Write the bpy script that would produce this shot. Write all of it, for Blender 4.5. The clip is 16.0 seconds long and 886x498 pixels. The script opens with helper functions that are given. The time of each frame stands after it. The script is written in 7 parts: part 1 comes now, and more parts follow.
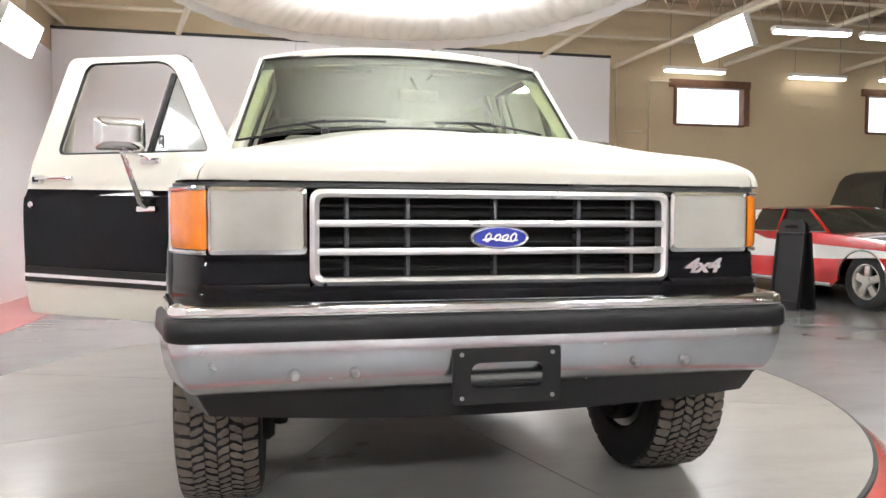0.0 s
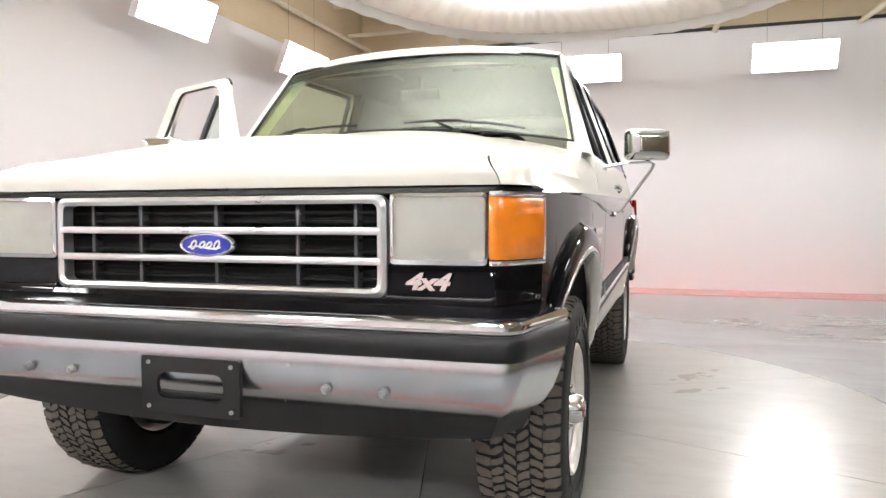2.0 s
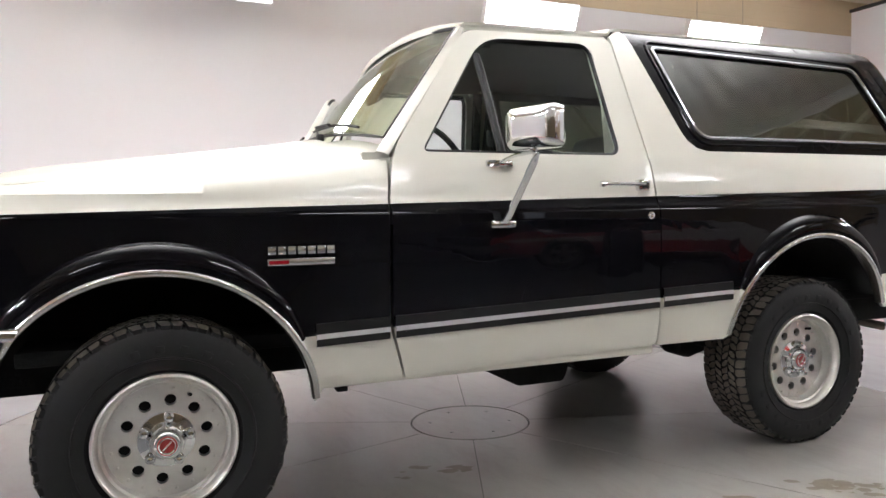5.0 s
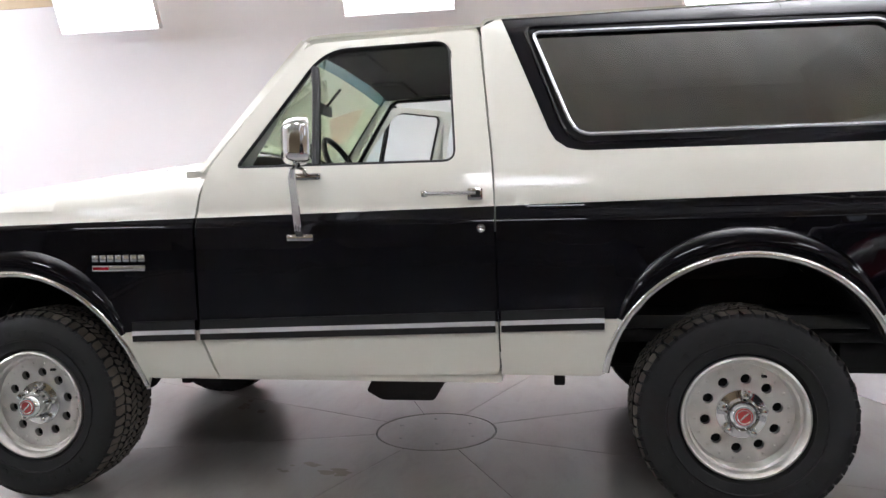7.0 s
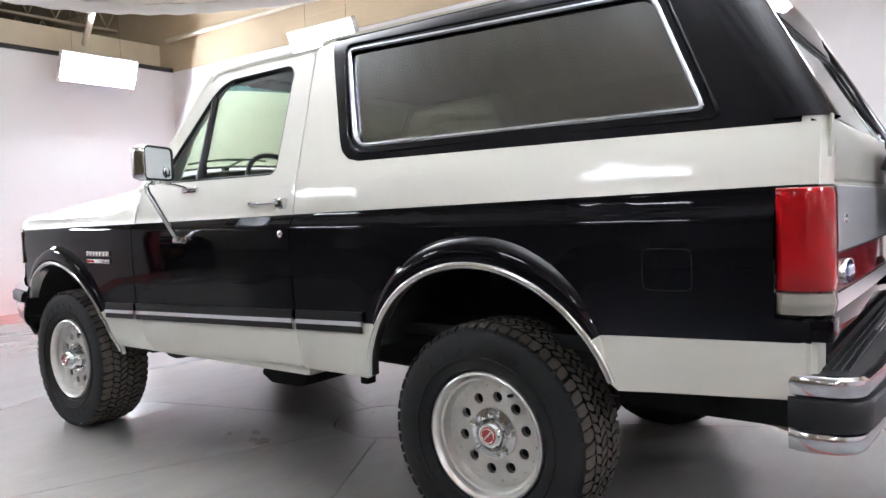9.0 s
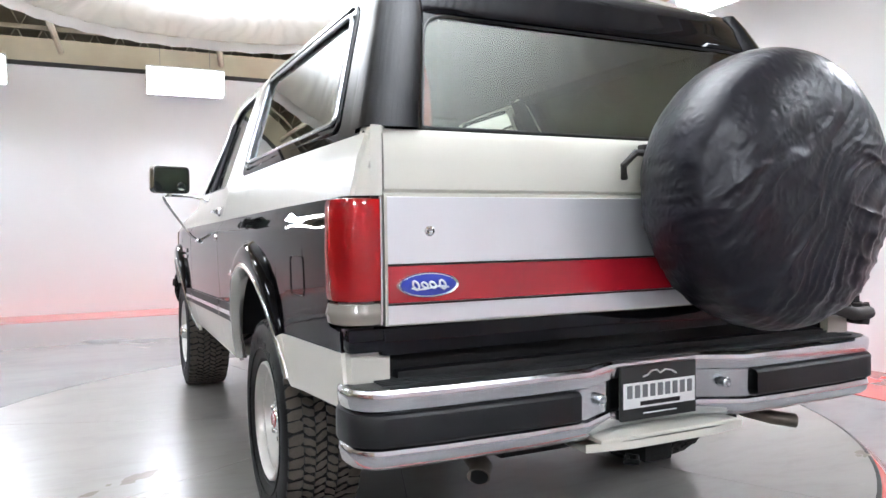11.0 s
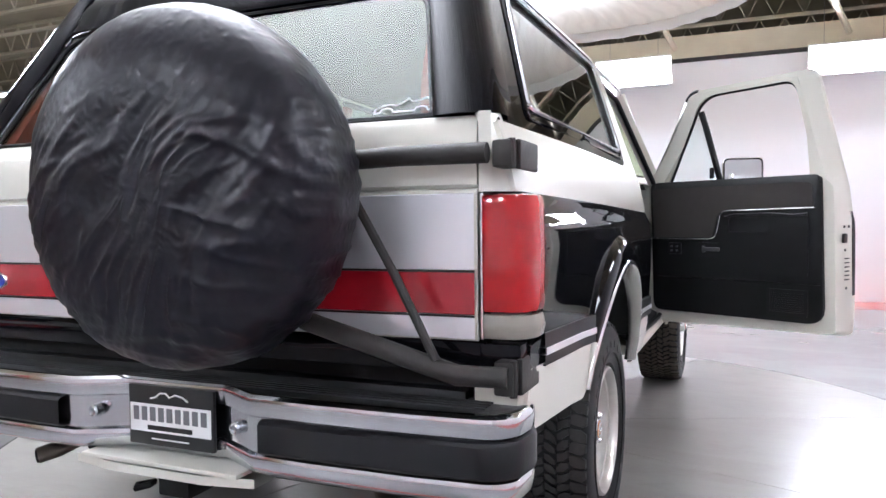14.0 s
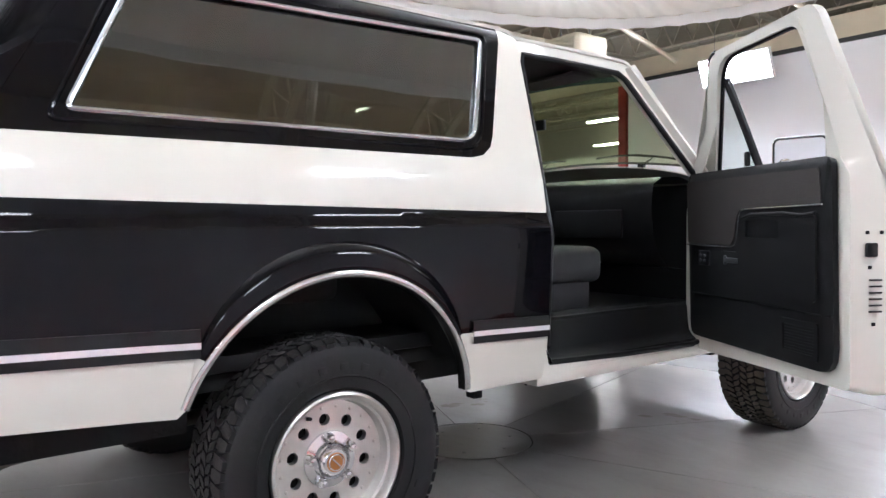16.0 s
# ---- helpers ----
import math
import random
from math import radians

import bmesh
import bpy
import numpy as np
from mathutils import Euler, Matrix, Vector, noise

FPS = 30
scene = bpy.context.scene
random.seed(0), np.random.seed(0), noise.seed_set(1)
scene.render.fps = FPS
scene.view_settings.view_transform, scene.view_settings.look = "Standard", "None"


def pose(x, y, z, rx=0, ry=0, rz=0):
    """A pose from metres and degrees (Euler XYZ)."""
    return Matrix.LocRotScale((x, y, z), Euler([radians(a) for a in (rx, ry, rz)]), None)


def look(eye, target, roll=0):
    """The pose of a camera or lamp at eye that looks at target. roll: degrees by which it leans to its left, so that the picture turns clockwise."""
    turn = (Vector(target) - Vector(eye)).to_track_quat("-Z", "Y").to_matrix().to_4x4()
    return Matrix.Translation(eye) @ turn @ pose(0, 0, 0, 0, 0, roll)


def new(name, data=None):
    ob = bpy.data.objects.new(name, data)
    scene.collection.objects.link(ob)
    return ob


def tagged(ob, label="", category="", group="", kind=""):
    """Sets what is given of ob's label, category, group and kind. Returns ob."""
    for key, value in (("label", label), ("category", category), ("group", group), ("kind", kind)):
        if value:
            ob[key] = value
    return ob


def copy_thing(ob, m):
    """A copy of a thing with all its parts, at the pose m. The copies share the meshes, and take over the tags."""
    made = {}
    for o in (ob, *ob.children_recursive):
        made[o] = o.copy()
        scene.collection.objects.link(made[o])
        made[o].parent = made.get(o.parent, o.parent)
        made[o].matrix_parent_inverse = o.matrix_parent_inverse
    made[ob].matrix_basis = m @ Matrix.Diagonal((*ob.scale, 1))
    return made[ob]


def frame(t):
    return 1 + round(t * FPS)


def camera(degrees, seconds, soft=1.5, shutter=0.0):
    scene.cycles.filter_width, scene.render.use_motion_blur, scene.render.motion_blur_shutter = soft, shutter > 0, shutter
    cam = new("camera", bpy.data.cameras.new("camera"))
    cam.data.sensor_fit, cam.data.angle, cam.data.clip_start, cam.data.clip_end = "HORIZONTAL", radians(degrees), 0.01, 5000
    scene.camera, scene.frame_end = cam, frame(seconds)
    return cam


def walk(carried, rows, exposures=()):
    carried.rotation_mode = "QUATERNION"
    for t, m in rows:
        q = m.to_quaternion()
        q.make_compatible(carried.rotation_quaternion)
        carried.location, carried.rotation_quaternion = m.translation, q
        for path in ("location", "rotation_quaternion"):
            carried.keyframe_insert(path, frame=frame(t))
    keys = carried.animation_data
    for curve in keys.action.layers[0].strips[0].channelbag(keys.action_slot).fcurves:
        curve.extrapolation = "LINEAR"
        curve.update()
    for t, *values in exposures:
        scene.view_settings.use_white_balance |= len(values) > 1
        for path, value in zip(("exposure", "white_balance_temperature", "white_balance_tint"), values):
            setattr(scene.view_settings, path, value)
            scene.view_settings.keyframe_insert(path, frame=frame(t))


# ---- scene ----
cam = camera(63.0, 16.0)
PATH = [
    (0, (-0.591, -3.977, 0.953), (-0.171, -2.023, 0.866), 0.2),
    (0.5, (-0.147, -3.977, 0.944), (0.007, -1.984, 0.864), 0.2),
    (1, (0.299, -3.937, 0.944), (0.196, -1.941, 0.871), -0.0),
    (1.5, (0.768, -3.829, 0.964), (0.401, -1.865, 0.877), -0.1),
    (2, (1.233, -3.699, 0.971), (0.622, -1.797, 0.884), -0.1),
    (2.5, (1.674, -3.42, 0.982), (0.794, -1.627, 0.885), -0.3),
    (3, (2.105, -3.111, 0.994), (0.977, -1.462, 0.891), -0.2),
    (3.5, (2.478, -2.758, 0.992), (1.135, -1.28, 0.896), -0.3),
    (4, (2.794, -2.334, 0.999), (1.248, -1.069, 0.905), -0.6),
    (6.5, (3.488, 0.182, 1.076), (1.492, 0.136, 0.96), -1.1),
    (7, (3.44, 0.694, 1.085), (1.466, 0.392, 0.968), -1.3),
    (7.5, (3.348, 1.199, 1.078), (1.429, 0.645, 0.972), -1.4),
    (8, (3.205, 1.678, 1.096), (1.367, 0.898, 0.983), -1.6),
    (10.5, (1.87, 3.714, 1.037), (0.795, 2.029, 0.975), -1.1),
    (11, (1.437, 3.965, 1.03), (0.584, 2.157, 0.976), -0.7),
    (11.5, (0.977, 4.173, 1.034), (0.388, 2.262, 0.979), -0.6),
    (12, (0.512, 4.187, 1.039), (0.158, 2.22, 0.977), -0.2),
    (12.5, (-0.04, 4.23, 1.057), (-0.028, 2.232, 0.972), -0.8),
    (13, (-0.504, 4.153, 1.029), (-0.221, 2.174, 0.97), -0.9),
    (13.5, (-0.923, 3.992, 1.037), (-0.35, 2.077, 0.973), -0.9),
    (14, (-1.35, 3.763, 1.05), (-0.569, 1.923, 0.976), -0.6),
    (14.5, (-1.719, 3.454, 1.046), (-0.668, 1.753, 0.973), -0.5),
    (15, (-2.119, 3.197, 1.04), (-0.872, 1.635, 0.978), -0.7),
    (15.5, (-2.497, 2.864, 1.058), (-1.067, 1.468, 0.983), -0.4),
    (16, (-2.763, 2.347, 1.048), (-1.168, 1.142, 0.977), -0.4),
]
walk(cam, [(t, look(eye, target, roll)) for t, eye, target, roll in PATH],
     [(0, 0.20, 6420, 10), (1.5, 0.31, 6440, 10), (3, 0.29, 6370, 10), (4, 0.14, 6350, 11), (7, 0.06, 6060, 13), (8, 0.09, 5940, 13), (10.5, 0.29, 5860, 9), (11.5, 0.27, 5840, 9), (12.5, 0.20, 5830, 10), (14, 0.27, 5740, 13), (16, 0.28, 5760, 12)])

# world: a closed hall, so only a faint grey fills what the lamps do not reach
world = bpy.data.worlds.new("hall_air")
scene.world = world
world.use_nodes = True
world.node_tree.nodes["Background"].inputs[0].default_value = (0.9, 0.93, 1.0, 1)
world.node_tree.nodes["Background"].inputs[1].default_value = 0.05
scene.view_settings.exposure = 0.0

TUBE_POWER = 53.0      # radiance of the fluorescent tubes
CANOPY_WATTS = 340.0   # each lamp above the fabric canopy


# ---------------------------------------------------------------- materials
def mat(name, color, rough=0.5, metal=0.0, coat=0.0, spec=0.5, var=0.0, scale=6.0, bump=0.0, bump_scale=40.0,
        trans=0.0, ior=1.45, emit=0.0, fine=0.0, rough_var=0.0, coat_rough=0.03):
    m = bpy.data.materials.new(name)
    m.use_nodes = True
    nt = m.node_tree
    n, l = nt.nodes, nt.links
    p = n["Principled BSDF"]
    c = (*color, 1) if len(color) == 3 else color
    p.inputs["Base Color"].default_value = c
    p.inputs["Roughness"].default_value = rough
    p.inputs["Metallic"].default_value = metal
    p.inputs["Coat Weight"].default_value = coat
    p.inputs["Coat Roughness"].default_value = coat_rough
    p.inputs["Specular IOR Level"].default_value = spec
    p.inputs["Transmission Weight"].default_value = trans
    p.inputs["IOR"].default_value = ior
    if emit:
        p.inputs["Emission Color"].default_value = c
        p.inputs["Emission Strength"].default_value = emit
    if var or bump or fine or rough_var:
        tc = n.new("ShaderNodeTexCoord")
        big = n.new("ShaderNodeTexNoise")
        big.inputs["Scale"].default_value = scale
        big.inputs["Detail"].default_value = 6
        l.new(tc.outputs["Object"], big.inputs["Vector"])
        small = n.new("ShaderNodeTexNoise")
        small.inputs["Scale"].default_value = bump_scale
        small.inputs["Detail"].default_value = 5
        l.new(tc.outputs["Object"], small.inputs["Vector"])
        if var or fine:
            mix = n.new("ShaderNodeMix")
            mix.data_type = "RGBA"
            mix.inputs[6].default_value = tuple(v * (1 - var) for v in c[:3]) + (1,)
            mix.inputs[7].default_value = tuple(min(1, v * (1 + var * 0.6)) for v in c[:3]) + (1,)
            add = n.new("ShaderNodeMath")
            add.operation = "MULTIPLY_ADD"
            add.inputs[1].default_value = fine
            l.new(small.outputs[0], add.inputs[0])
            ramp = n.new("ShaderNodeMapRange")
            ramp.inputs[1].default_value = 0.15
            ramp.inputs[2].default_value = 0.85
            l.new(big.outputs[0], ramp.inputs[0])
            l.new(ramp.outputs[0], add.inputs[2])
            l.new(add.outputs[0], mix.inputs[0])
            l.new(mix.outputs[2], p.inputs["Base Color"])
        if rough_var:
            mr = n.new("ShaderNodeMapRange")
            mr.inputs[1].default_value = 0.15
            mr.inputs[2].default_value = 0.85
            mr.inputs[3].default_value = max(0.0, rough - rough_var)
            mr.inputs[4].default_value = rough + rough_var
            l.new(big.outputs[0], mr.inputs[0])
            l.new(mr.outputs[0], p.inputs["Roughness"])
        if bump:
            b = n.new("ShaderNodeBump")
            b.inputs["Strength"].default_value = bump
            b.inputs["Distance"].default_value = 0.01
            l.new(small.outputs[0], b.inputs["Height"])
            l.new(b.outputs[0], p.inputs["Normal"])
    return m


WHITE = mat("cream_white_paint", (0.645, 0.637, 0.568), 0.32, coat=0.5, var=0.03, scale=3, bump=0.006, bump_scale=60)
BLACK = mat("black_gloss_paint", (0.003, 0.003, 0.004), 0.03, spec=0.19, bump=0.004, bump_scale=25)
SATIN = mat("satin_black_trim", (0.009, 0.009, 0.0095), 0.42, spec=0.28, bump=0.05, bump_scale=300)
CHROME = mat("chrome", (0.72, 0.73, 0.74), 0.07, metal=1.0, rough_var=0.03, scale=8)
DULL_CHROME = mat("brushed_bumper_metal", (0.50, 0.52, 0.55), 0.24, metal=1.0, rough_var=0.06, scale=7, var=0.08)
ALU = mat("machined_aluminium", (0.62, 0.61, 0.585), 0.34, metal=0.85, var=0.12, scale=25, rough_var=0.08, bump=0.03, bump_scale=120)
SILVER = mat("brushed_tailgate_panel", (0.78, 0.79, 0.82), 0.30, metal=0.6, var=0.05, scale=4)
TRIM_STEEL = mat("satin_steel_arch_trim", (0.60, 0.60, 0.59), 0.19, metal=1.0, rough_var=0.05, scale=9)
GREY_BAR = mat("grey_grille_plastic", (0.07, 0.072, 0.075), 0.35, metal=0.3, var=0.05)
RUBBER = mat("black_rubber_strip", (0.008, 0.008, 0.009), 0.45, spec=0.3, bump=0.06, bump_scale=200, var=0.2, scale=12)
SIDEWALL = mat("tyre_sidewall_rubber", (0.008, 0.008, 0.0085), 0.6, spec=0.35, bump=0.1, bump_scale=60, var=0.25, scale=9)
WORN_STEEL = mat("weathered_black_steel", (0.026, 0.023, 0.021), 0.55, spec=0.35, var=0.3, scale=14, bump=0.12, bump_scale=80)
TREAD = mat("dusty_tread_rubber", (0.080, 0.069, 0.056), 0.85, var=0.35, scale=16, fine=0.6, bump=0.3, bump_scale=90)
# darker tread colour, used on the right rear tyre alone
TREAD_DARK = mat("darker_tread_rubber", (0.030, 0.028, 0.026), 0.8, var=0.35, scale=16, fine=0.6, bump=0.3, bump_scale=90)
UNDER = mat("underbody_black", (0.009, 0.009, 0.009), 0.75, spec=0.2, var=0.4, scale=8, bump=0.2, bump_scale=50)
CABIN = mat("charcoal_interior_vinyl", (0.0065, 0.0065, 0.007), 0.48, spec=0.28, bump=0.15, bump_scale=350, var=0.2, scale=10)
CABIN_GREY = mat("grey_interior_cloth", (0.024, 0.024, 0.025), 0.9, bump=0.3, bump_scale=300, var=0.2, scale=20)
HEADLINER = mat("dark_grey_headliner_cloth", (0.050, 0.046, 0.046), 0.9, bump=0.2, bump_scale=250, var=0.15, scale=9)
CABIN_INSET = mat("brown_grey_door_cloth", (0.024, 0.020, 0.018), 0.9, bump=0.3, bump_scale=300, var=0.15, scale=20)
COVER = mat("black_vinyl_tyre_cover", (0.0065, 0.006, 0.010), 0.35, spec=0.30, var=0.15, scale=6)
AMBER = mat("amber_lens", (0.88, 0.25, 0.014), 0.14, coat=0.6, trans=0.25, var=0.2, scale=18, bump=0.15, bump_scale=35)
RED_LENS = mat("red_tail_lens", (0.42, 0.006, 0.009), 0.10, coat=0.4, trans=0.30, var=0.15, scale=9)
CLEAR_LENS = mat("reverse_lamp_lens", (0.42, 0.39, 0.33), 0.15, coat=0.5, trans=0.45, var=0.1, scale=20)
# cloudy plastic; the mottle in its colour also stands in for blotchy reflections
HEAD_LENS = mat("hazed_headlamp_lens", (0.97, 0.95, 0.87), 0.15, coat=0.5, trans=0.66, ior=1.2, var=0.16, scale=11, bump=0.06, bump_scale=30)
BOWL = mat("silvered_lamp_bowl", (0.80, 0.80, 0.76), 0.22, metal=1.0, var=0.06, scale=14)
GRILLE_SILVER = mat("satin_silver_grille", (0.66, 0.67, 0.68), 0.30, metal=0.85, rough_var=0.05, scale=9)
STEP_CHROME = mat("worn_step_bumper_chrome", (0.62, 0.63, 0.66), 0.14, metal=1.0, rough_var=0.06, scale=9, var=0.08)
RED_STRIPE = mat("red_reflector_panel", (0.30, 0.008, 0.016), 0.2, coat=0.7, var=0.08, scale=30)
BLUE = mat("blue_badge_enamel", (0.018, 0.03, 0.28), 0.15, coat=0.8)
BADGE = mat("bright_badge_metal", (0.82, 0.83, 0.84), 0.16, metal=0.9)
BADGE_WHITE = mat("white_badge_script", (0.80, 0.82, 0.86), 0.3)
TAG_BLACK = mat("black_tag_plastic", (0.012, 0.012, 0.012), 0.3)
TAG_WHITE = mat("white_tag_print", (0.82, 0.82, 0.81), 0.4)
TAG_GREY = mat("grey_tag_print", (0.16, 0.16, 0.17), 0.4)
HUB_RED = mat("red_hub_cap", (0.32, 0.03, 0.025), 0.3, coat=0.5)
HUB_GOLD = mat("amber_hub_cap", (0.34, 0.13, 0.03), 0.3, coat=0.5)
RUST = mat("stained_exhaust_steel", (0.17, 0.145, 0.12), 0.45, metal=0.7, var=0.4, scale=12)
RED_SILL = mat("dark_red_inner_pillar", (0.30, 0.03, 0.022), 0.45)
STEP_PAD = mat("ribbed_black_step_pad", (0.018, 0.018, 0.019), 0.38, bump=0.1, bump_scale=150)
MIRROR = mat("mirror_glass", (0.82, 0.84, 0.85), 0.01, metal=1.0)

WALL = mat("white_wall_paint", (0.785, 0.788, 0.812), 0.55, var=0.025, scale=0.6, bump=0.04, bump_scale=18, fine=0.15)
CREAM_WALL = mat("cream_wall_paint", (0.80, 0.75, 0.67), 0.6, var=0.06, scale=0.5, bump=0.05, bump_scale=14, fine=0.2)
TAN = mat("tan_painted_block", (0.56, 0.46, 0.31), 0.6, var=0.10, scale=0.8, bump=0.25, bump_scale=9, fine=0.3)
TAN_BEAM = mat("tan_painted_steel", (0.60, 0.54, 0.41), 0.5, var=0.12, scale=3, fine=0.2)
DECK = mat("tan_roof_deck", (0.47, 0.41, 0.30), 0.7, var=0.22, scale=2, fine=0.3, bump=0.1)
CANVAS_RIM = mat("white_canopy_hem", (0.80, 0.79, 0.77), 0.8, var=0.05, scale=4, bump=0.2, bump_scale=20)
PIPE = mat("cream_painted_pipe", (0.62, 0.57, 0.45), 0.45, var=0.1, scale=5)
RED_FLOOR = mat("red_floor_paint", (0.50, 0.10, 0.085), 0.22, coat=0.3, var=0.14, scale=2.5, fine=0.2, rough_var=0.06)
RED_STEEL = mat("red_painted_column", (0.36, 0.035, 0.03), 0.35, var=0.15, scale=4)
LAMP_WHITE = mat("white_lamp_housing", (0.80, 0.80, 0.80), 0.35)
DARK_GAP = mat("dark_joint_filler", (0.03, 0.03, 0.03), 0.7)
CAR_RED = mat("bright_red_car_paint", (0.50, 0.012, 0.012), 0.2, coat=1.0)
CAR_WHITE = mat("white_stripe_paint", (0.80, 0.79, 0.77), 0.25, coat=0.8)
CAR_BLACK = mat("dark_navy_van_paint", (0.008, 0.009, 0.013), 0.2, coat=0.8)
WOOD = mat("brown_window_timber", (0.16, 0.075, 0.04), 0.55, var=0.3, scale=12)
YELLOW = mat("yellow_reel_plastic", (0.62, 0.42, 0.03), 0.4)
GREY_STEEL = mat("grey_workshop_steel", (0.22, 0.22, 0.22), 0.4, var=0.2, scale=6)
DAYLIGHT = mat("bright_daylight_pane", (0.86, 0.92, 1.0), 0.4, emit=1.6)
# power differs by row, tuned for the brightness of walls and truck ends
TUBE = mat("fluorescent_tube", (1.0, 0.99, 0.985), 0.4, emit=TUBE_POWER)
TUBE_NORTH = mat("stronger_fluorescent_tube", (1.0, 0.99, 0.985), 0.4, emit=TUBE_POWER * 1.8)
TUBE_EAST = mat("dimmer_fluorescent_tube", (1.0, 0.99, 0.985), 0.4, emit=TUBE_POWER * 0.7)
TUBE_SOUTH = mat("strongest_fluorescent_tube", (1.0, 0.99, 0.985), 0.4, emit=TUBE_POWER * 2.8)
STRIP_FAR = mat("bright_fluorescent_tube", (1.0, 0.96, 0.88), 0.4, emit=50.0)
STRIP = mat("far_fluorescent_tube", (1.0, 0.97, 0.90), 0.4, emit=16.0)
STRIP_WALL = mat("dim_fluorescent_tube", (1.0, 0.95, 0.86), 0.4, emit=5.0)


def glass(name, tint, rough=0.0, shine=0.05):
    """Thin pane: tinted see-through, with a clear reflection that grows at a slant."""
    m = bpy.data.materials.new(name)
    m.use_nodes = True
    n, l = m.node_tree.nodes, m.node_tree.links
    n.remove(n["Principled BSDF"])
    see, gloss, lw, mix = n.new("ShaderNodeBsdfTransparent"), n.new("ShaderNodeBsdfGlossy"), n.new("ShaderNodeLayerWeight"), n.new("ShaderNodeMixShader")
    up, fr = n.new("ShaderNodeMath"), n.new("ShaderNodeMath")
    see.inputs[0].default_value = (*tint, 1)
    gloss.inputs[0].default_value = (0.95, 0.97, 0.96, 1)
    gloss.inputs["Roughness"].default_value = rough
    lw.inputs[0].default_value = 0.5
    up.operation, up.inputs[1].default_value = "POWER", 5.0
    fr.operation, fr.inputs[1].default_value, fr.inputs[2].default_value = "MULTIPLY_ADD", 0.9, shine
    l.new(lw.outputs["Facing"], up.inputs[0])
    l.new(up.outputs[0], fr.inputs[0])
    l.new(fr.outputs[0], mix.inputs[0])
    l.new(see.outputs[0], mix.inputs[1])
    l.new(gloss.outputs[0], mix.inputs[2])
    l.new(mix.outputs[0], n["Material Output"].inputs[0])
    return m


GLASS_WS = glass("green_windshield_glass", (0.77, 0.815, 0.68), shine=0.075)
GLASS_BAND = glass("blue_shade_band_glass", (0.20, 0.36, 0.48))
GLASS_DOOR = glass("clear_door_glass", (0.90, 0.94, 0.93), shine=0.015)
GLASS_DARK = glass("tinted_quarter_glass", (0.26, 0.27, 0.23), shine=0.115)
GLASS_REAR = glass("tinted_rear_glass", (0.63, 0.66, 0.59), shine=0.055)


def floor_material(name, color, rough):
    """Epoxy floor: two scales of mottling, faint scuffs and uneven gloss."""
    m = mat(name, color, rough, spec=0.40, coat=0.22, var=0.05, scale=0.9, fine=0.3, rough_var=0.0, bump=0.010, bump_scale=30)
    m.node_tree.nodes["Principled BSDF"].inputs["Coat Roughness"].default_value = 0.19
    return m


def smudged(m, scale, low, high, dark):
    """Dry smears of dirt and tyre marks over a floor paint."""
    n, l = m.node_tree.nodes, m.node_tree.links
    p = n["Principled BSDF"]
    old = p.inputs["Base Color"].links[0].from_socket
    tc, mp, ns, mr, mx = n.new("ShaderNodeTexCoord"), n.new("ShaderNodeMapping"), n.new("ShaderNodeTexNoise"), n.new("ShaderNodeMapRange"), n.new("ShaderNodeMixRGB")
    mp.inputs["Rotation"].default_value = (0, 0, radians(25))
    mp.inputs["Scale"].default_value = (0.6, 1.6, 1.0)
    ns.inputs["Scale"].default_value, ns.inputs["Detail"].default_value, ns.inputs["Roughness"].default_value, ns.inputs["Distortion"].default_value = scale, 7, 0.62, 0.8
    mr.inputs[1].default_value, mr.inputs[2].default_value, mr.inputs[3].default_value, mr.inputs[4].default_value = low, high, 0.0, 1.0
    mx.blend_type = "MULTIPLY"
    mx.inputs[2].default_value = (dark, dark * 0.985, dark * 0.96, 1)
    l.new(tc.outputs["Object"], mp.inputs[0])
    l.new(mp.outputs[0], ns.inputs["Vector"])
    l.new(ns.outputs[0], mr.inputs[0])
    l.new(mr.outputs[0], mx.inputs[0])
    l.new(old, mx.inputs[1])
    l.new(mx.outputs[0], p.inputs["Base Color"])


DISC = floor_material("light_grey_epoxy_floor", (0.278, 0.269, 0.252), 0.29)
GROUND = floor_material("grey_epoxy_floor", (0.232, 0.234, 0.238), 0.25)
smudged(DISC, 2.1, 0.42, 0.88, 0.76)
smudged(DISC, 6.5, 0.52, 0.86, 0.80)
smudged(GROUND, 0.9, 0.42, 0.90, 0.72)
smudged(GROUND, 4.0, 0.52, 0.88, 0.82)
STAIN = mat("brown_floor_stain", (0.135, 0.115, 0.08), 0.3, var=0.3, scale=14)

# painted block courses show as faint joints
_n, _l = TAN.node_tree.nodes, TAN.node_tree.links
_tc, _sx, _cx, _br, _bp = _n.new("ShaderNodeTexCoord"), _n.new("ShaderNodeSeparateXYZ"), _n.new("ShaderNodeCombineXYZ"), _n.new("ShaderNodeTexBrick"), _n.new("ShaderNodeBump")
_l.new(_tc.outputs["Object"], _sx.inputs[0])
_l.new(_sx.outputs[0], _cx.inputs[0])
_l.new(_sx.outputs[2], _cx.inputs[1])
_l.new(_cx.outputs[0], _br.inputs["Vector"])
for _k, _v in (("Scale", 1.0), ("Mortar Size", 0.012), ("Mortar Smooth", 0.6), ("Brick Width", 0.41), ("Row Height", 0.205)):
    _br.inputs[_k].default_value = _v
_old = _n["Principled BSDF"].inputs["Normal"].links[0].from_socket
_bp.inputs["Strength"].default_value, _bp.inputs["Distance"].default_value = 0.18, 0.010
_bp.invert = True
_l.new(_br.outputs["Fac"], _bp.inputs["Height"])
_l.new(_old, _bp.inputs["Normal"])
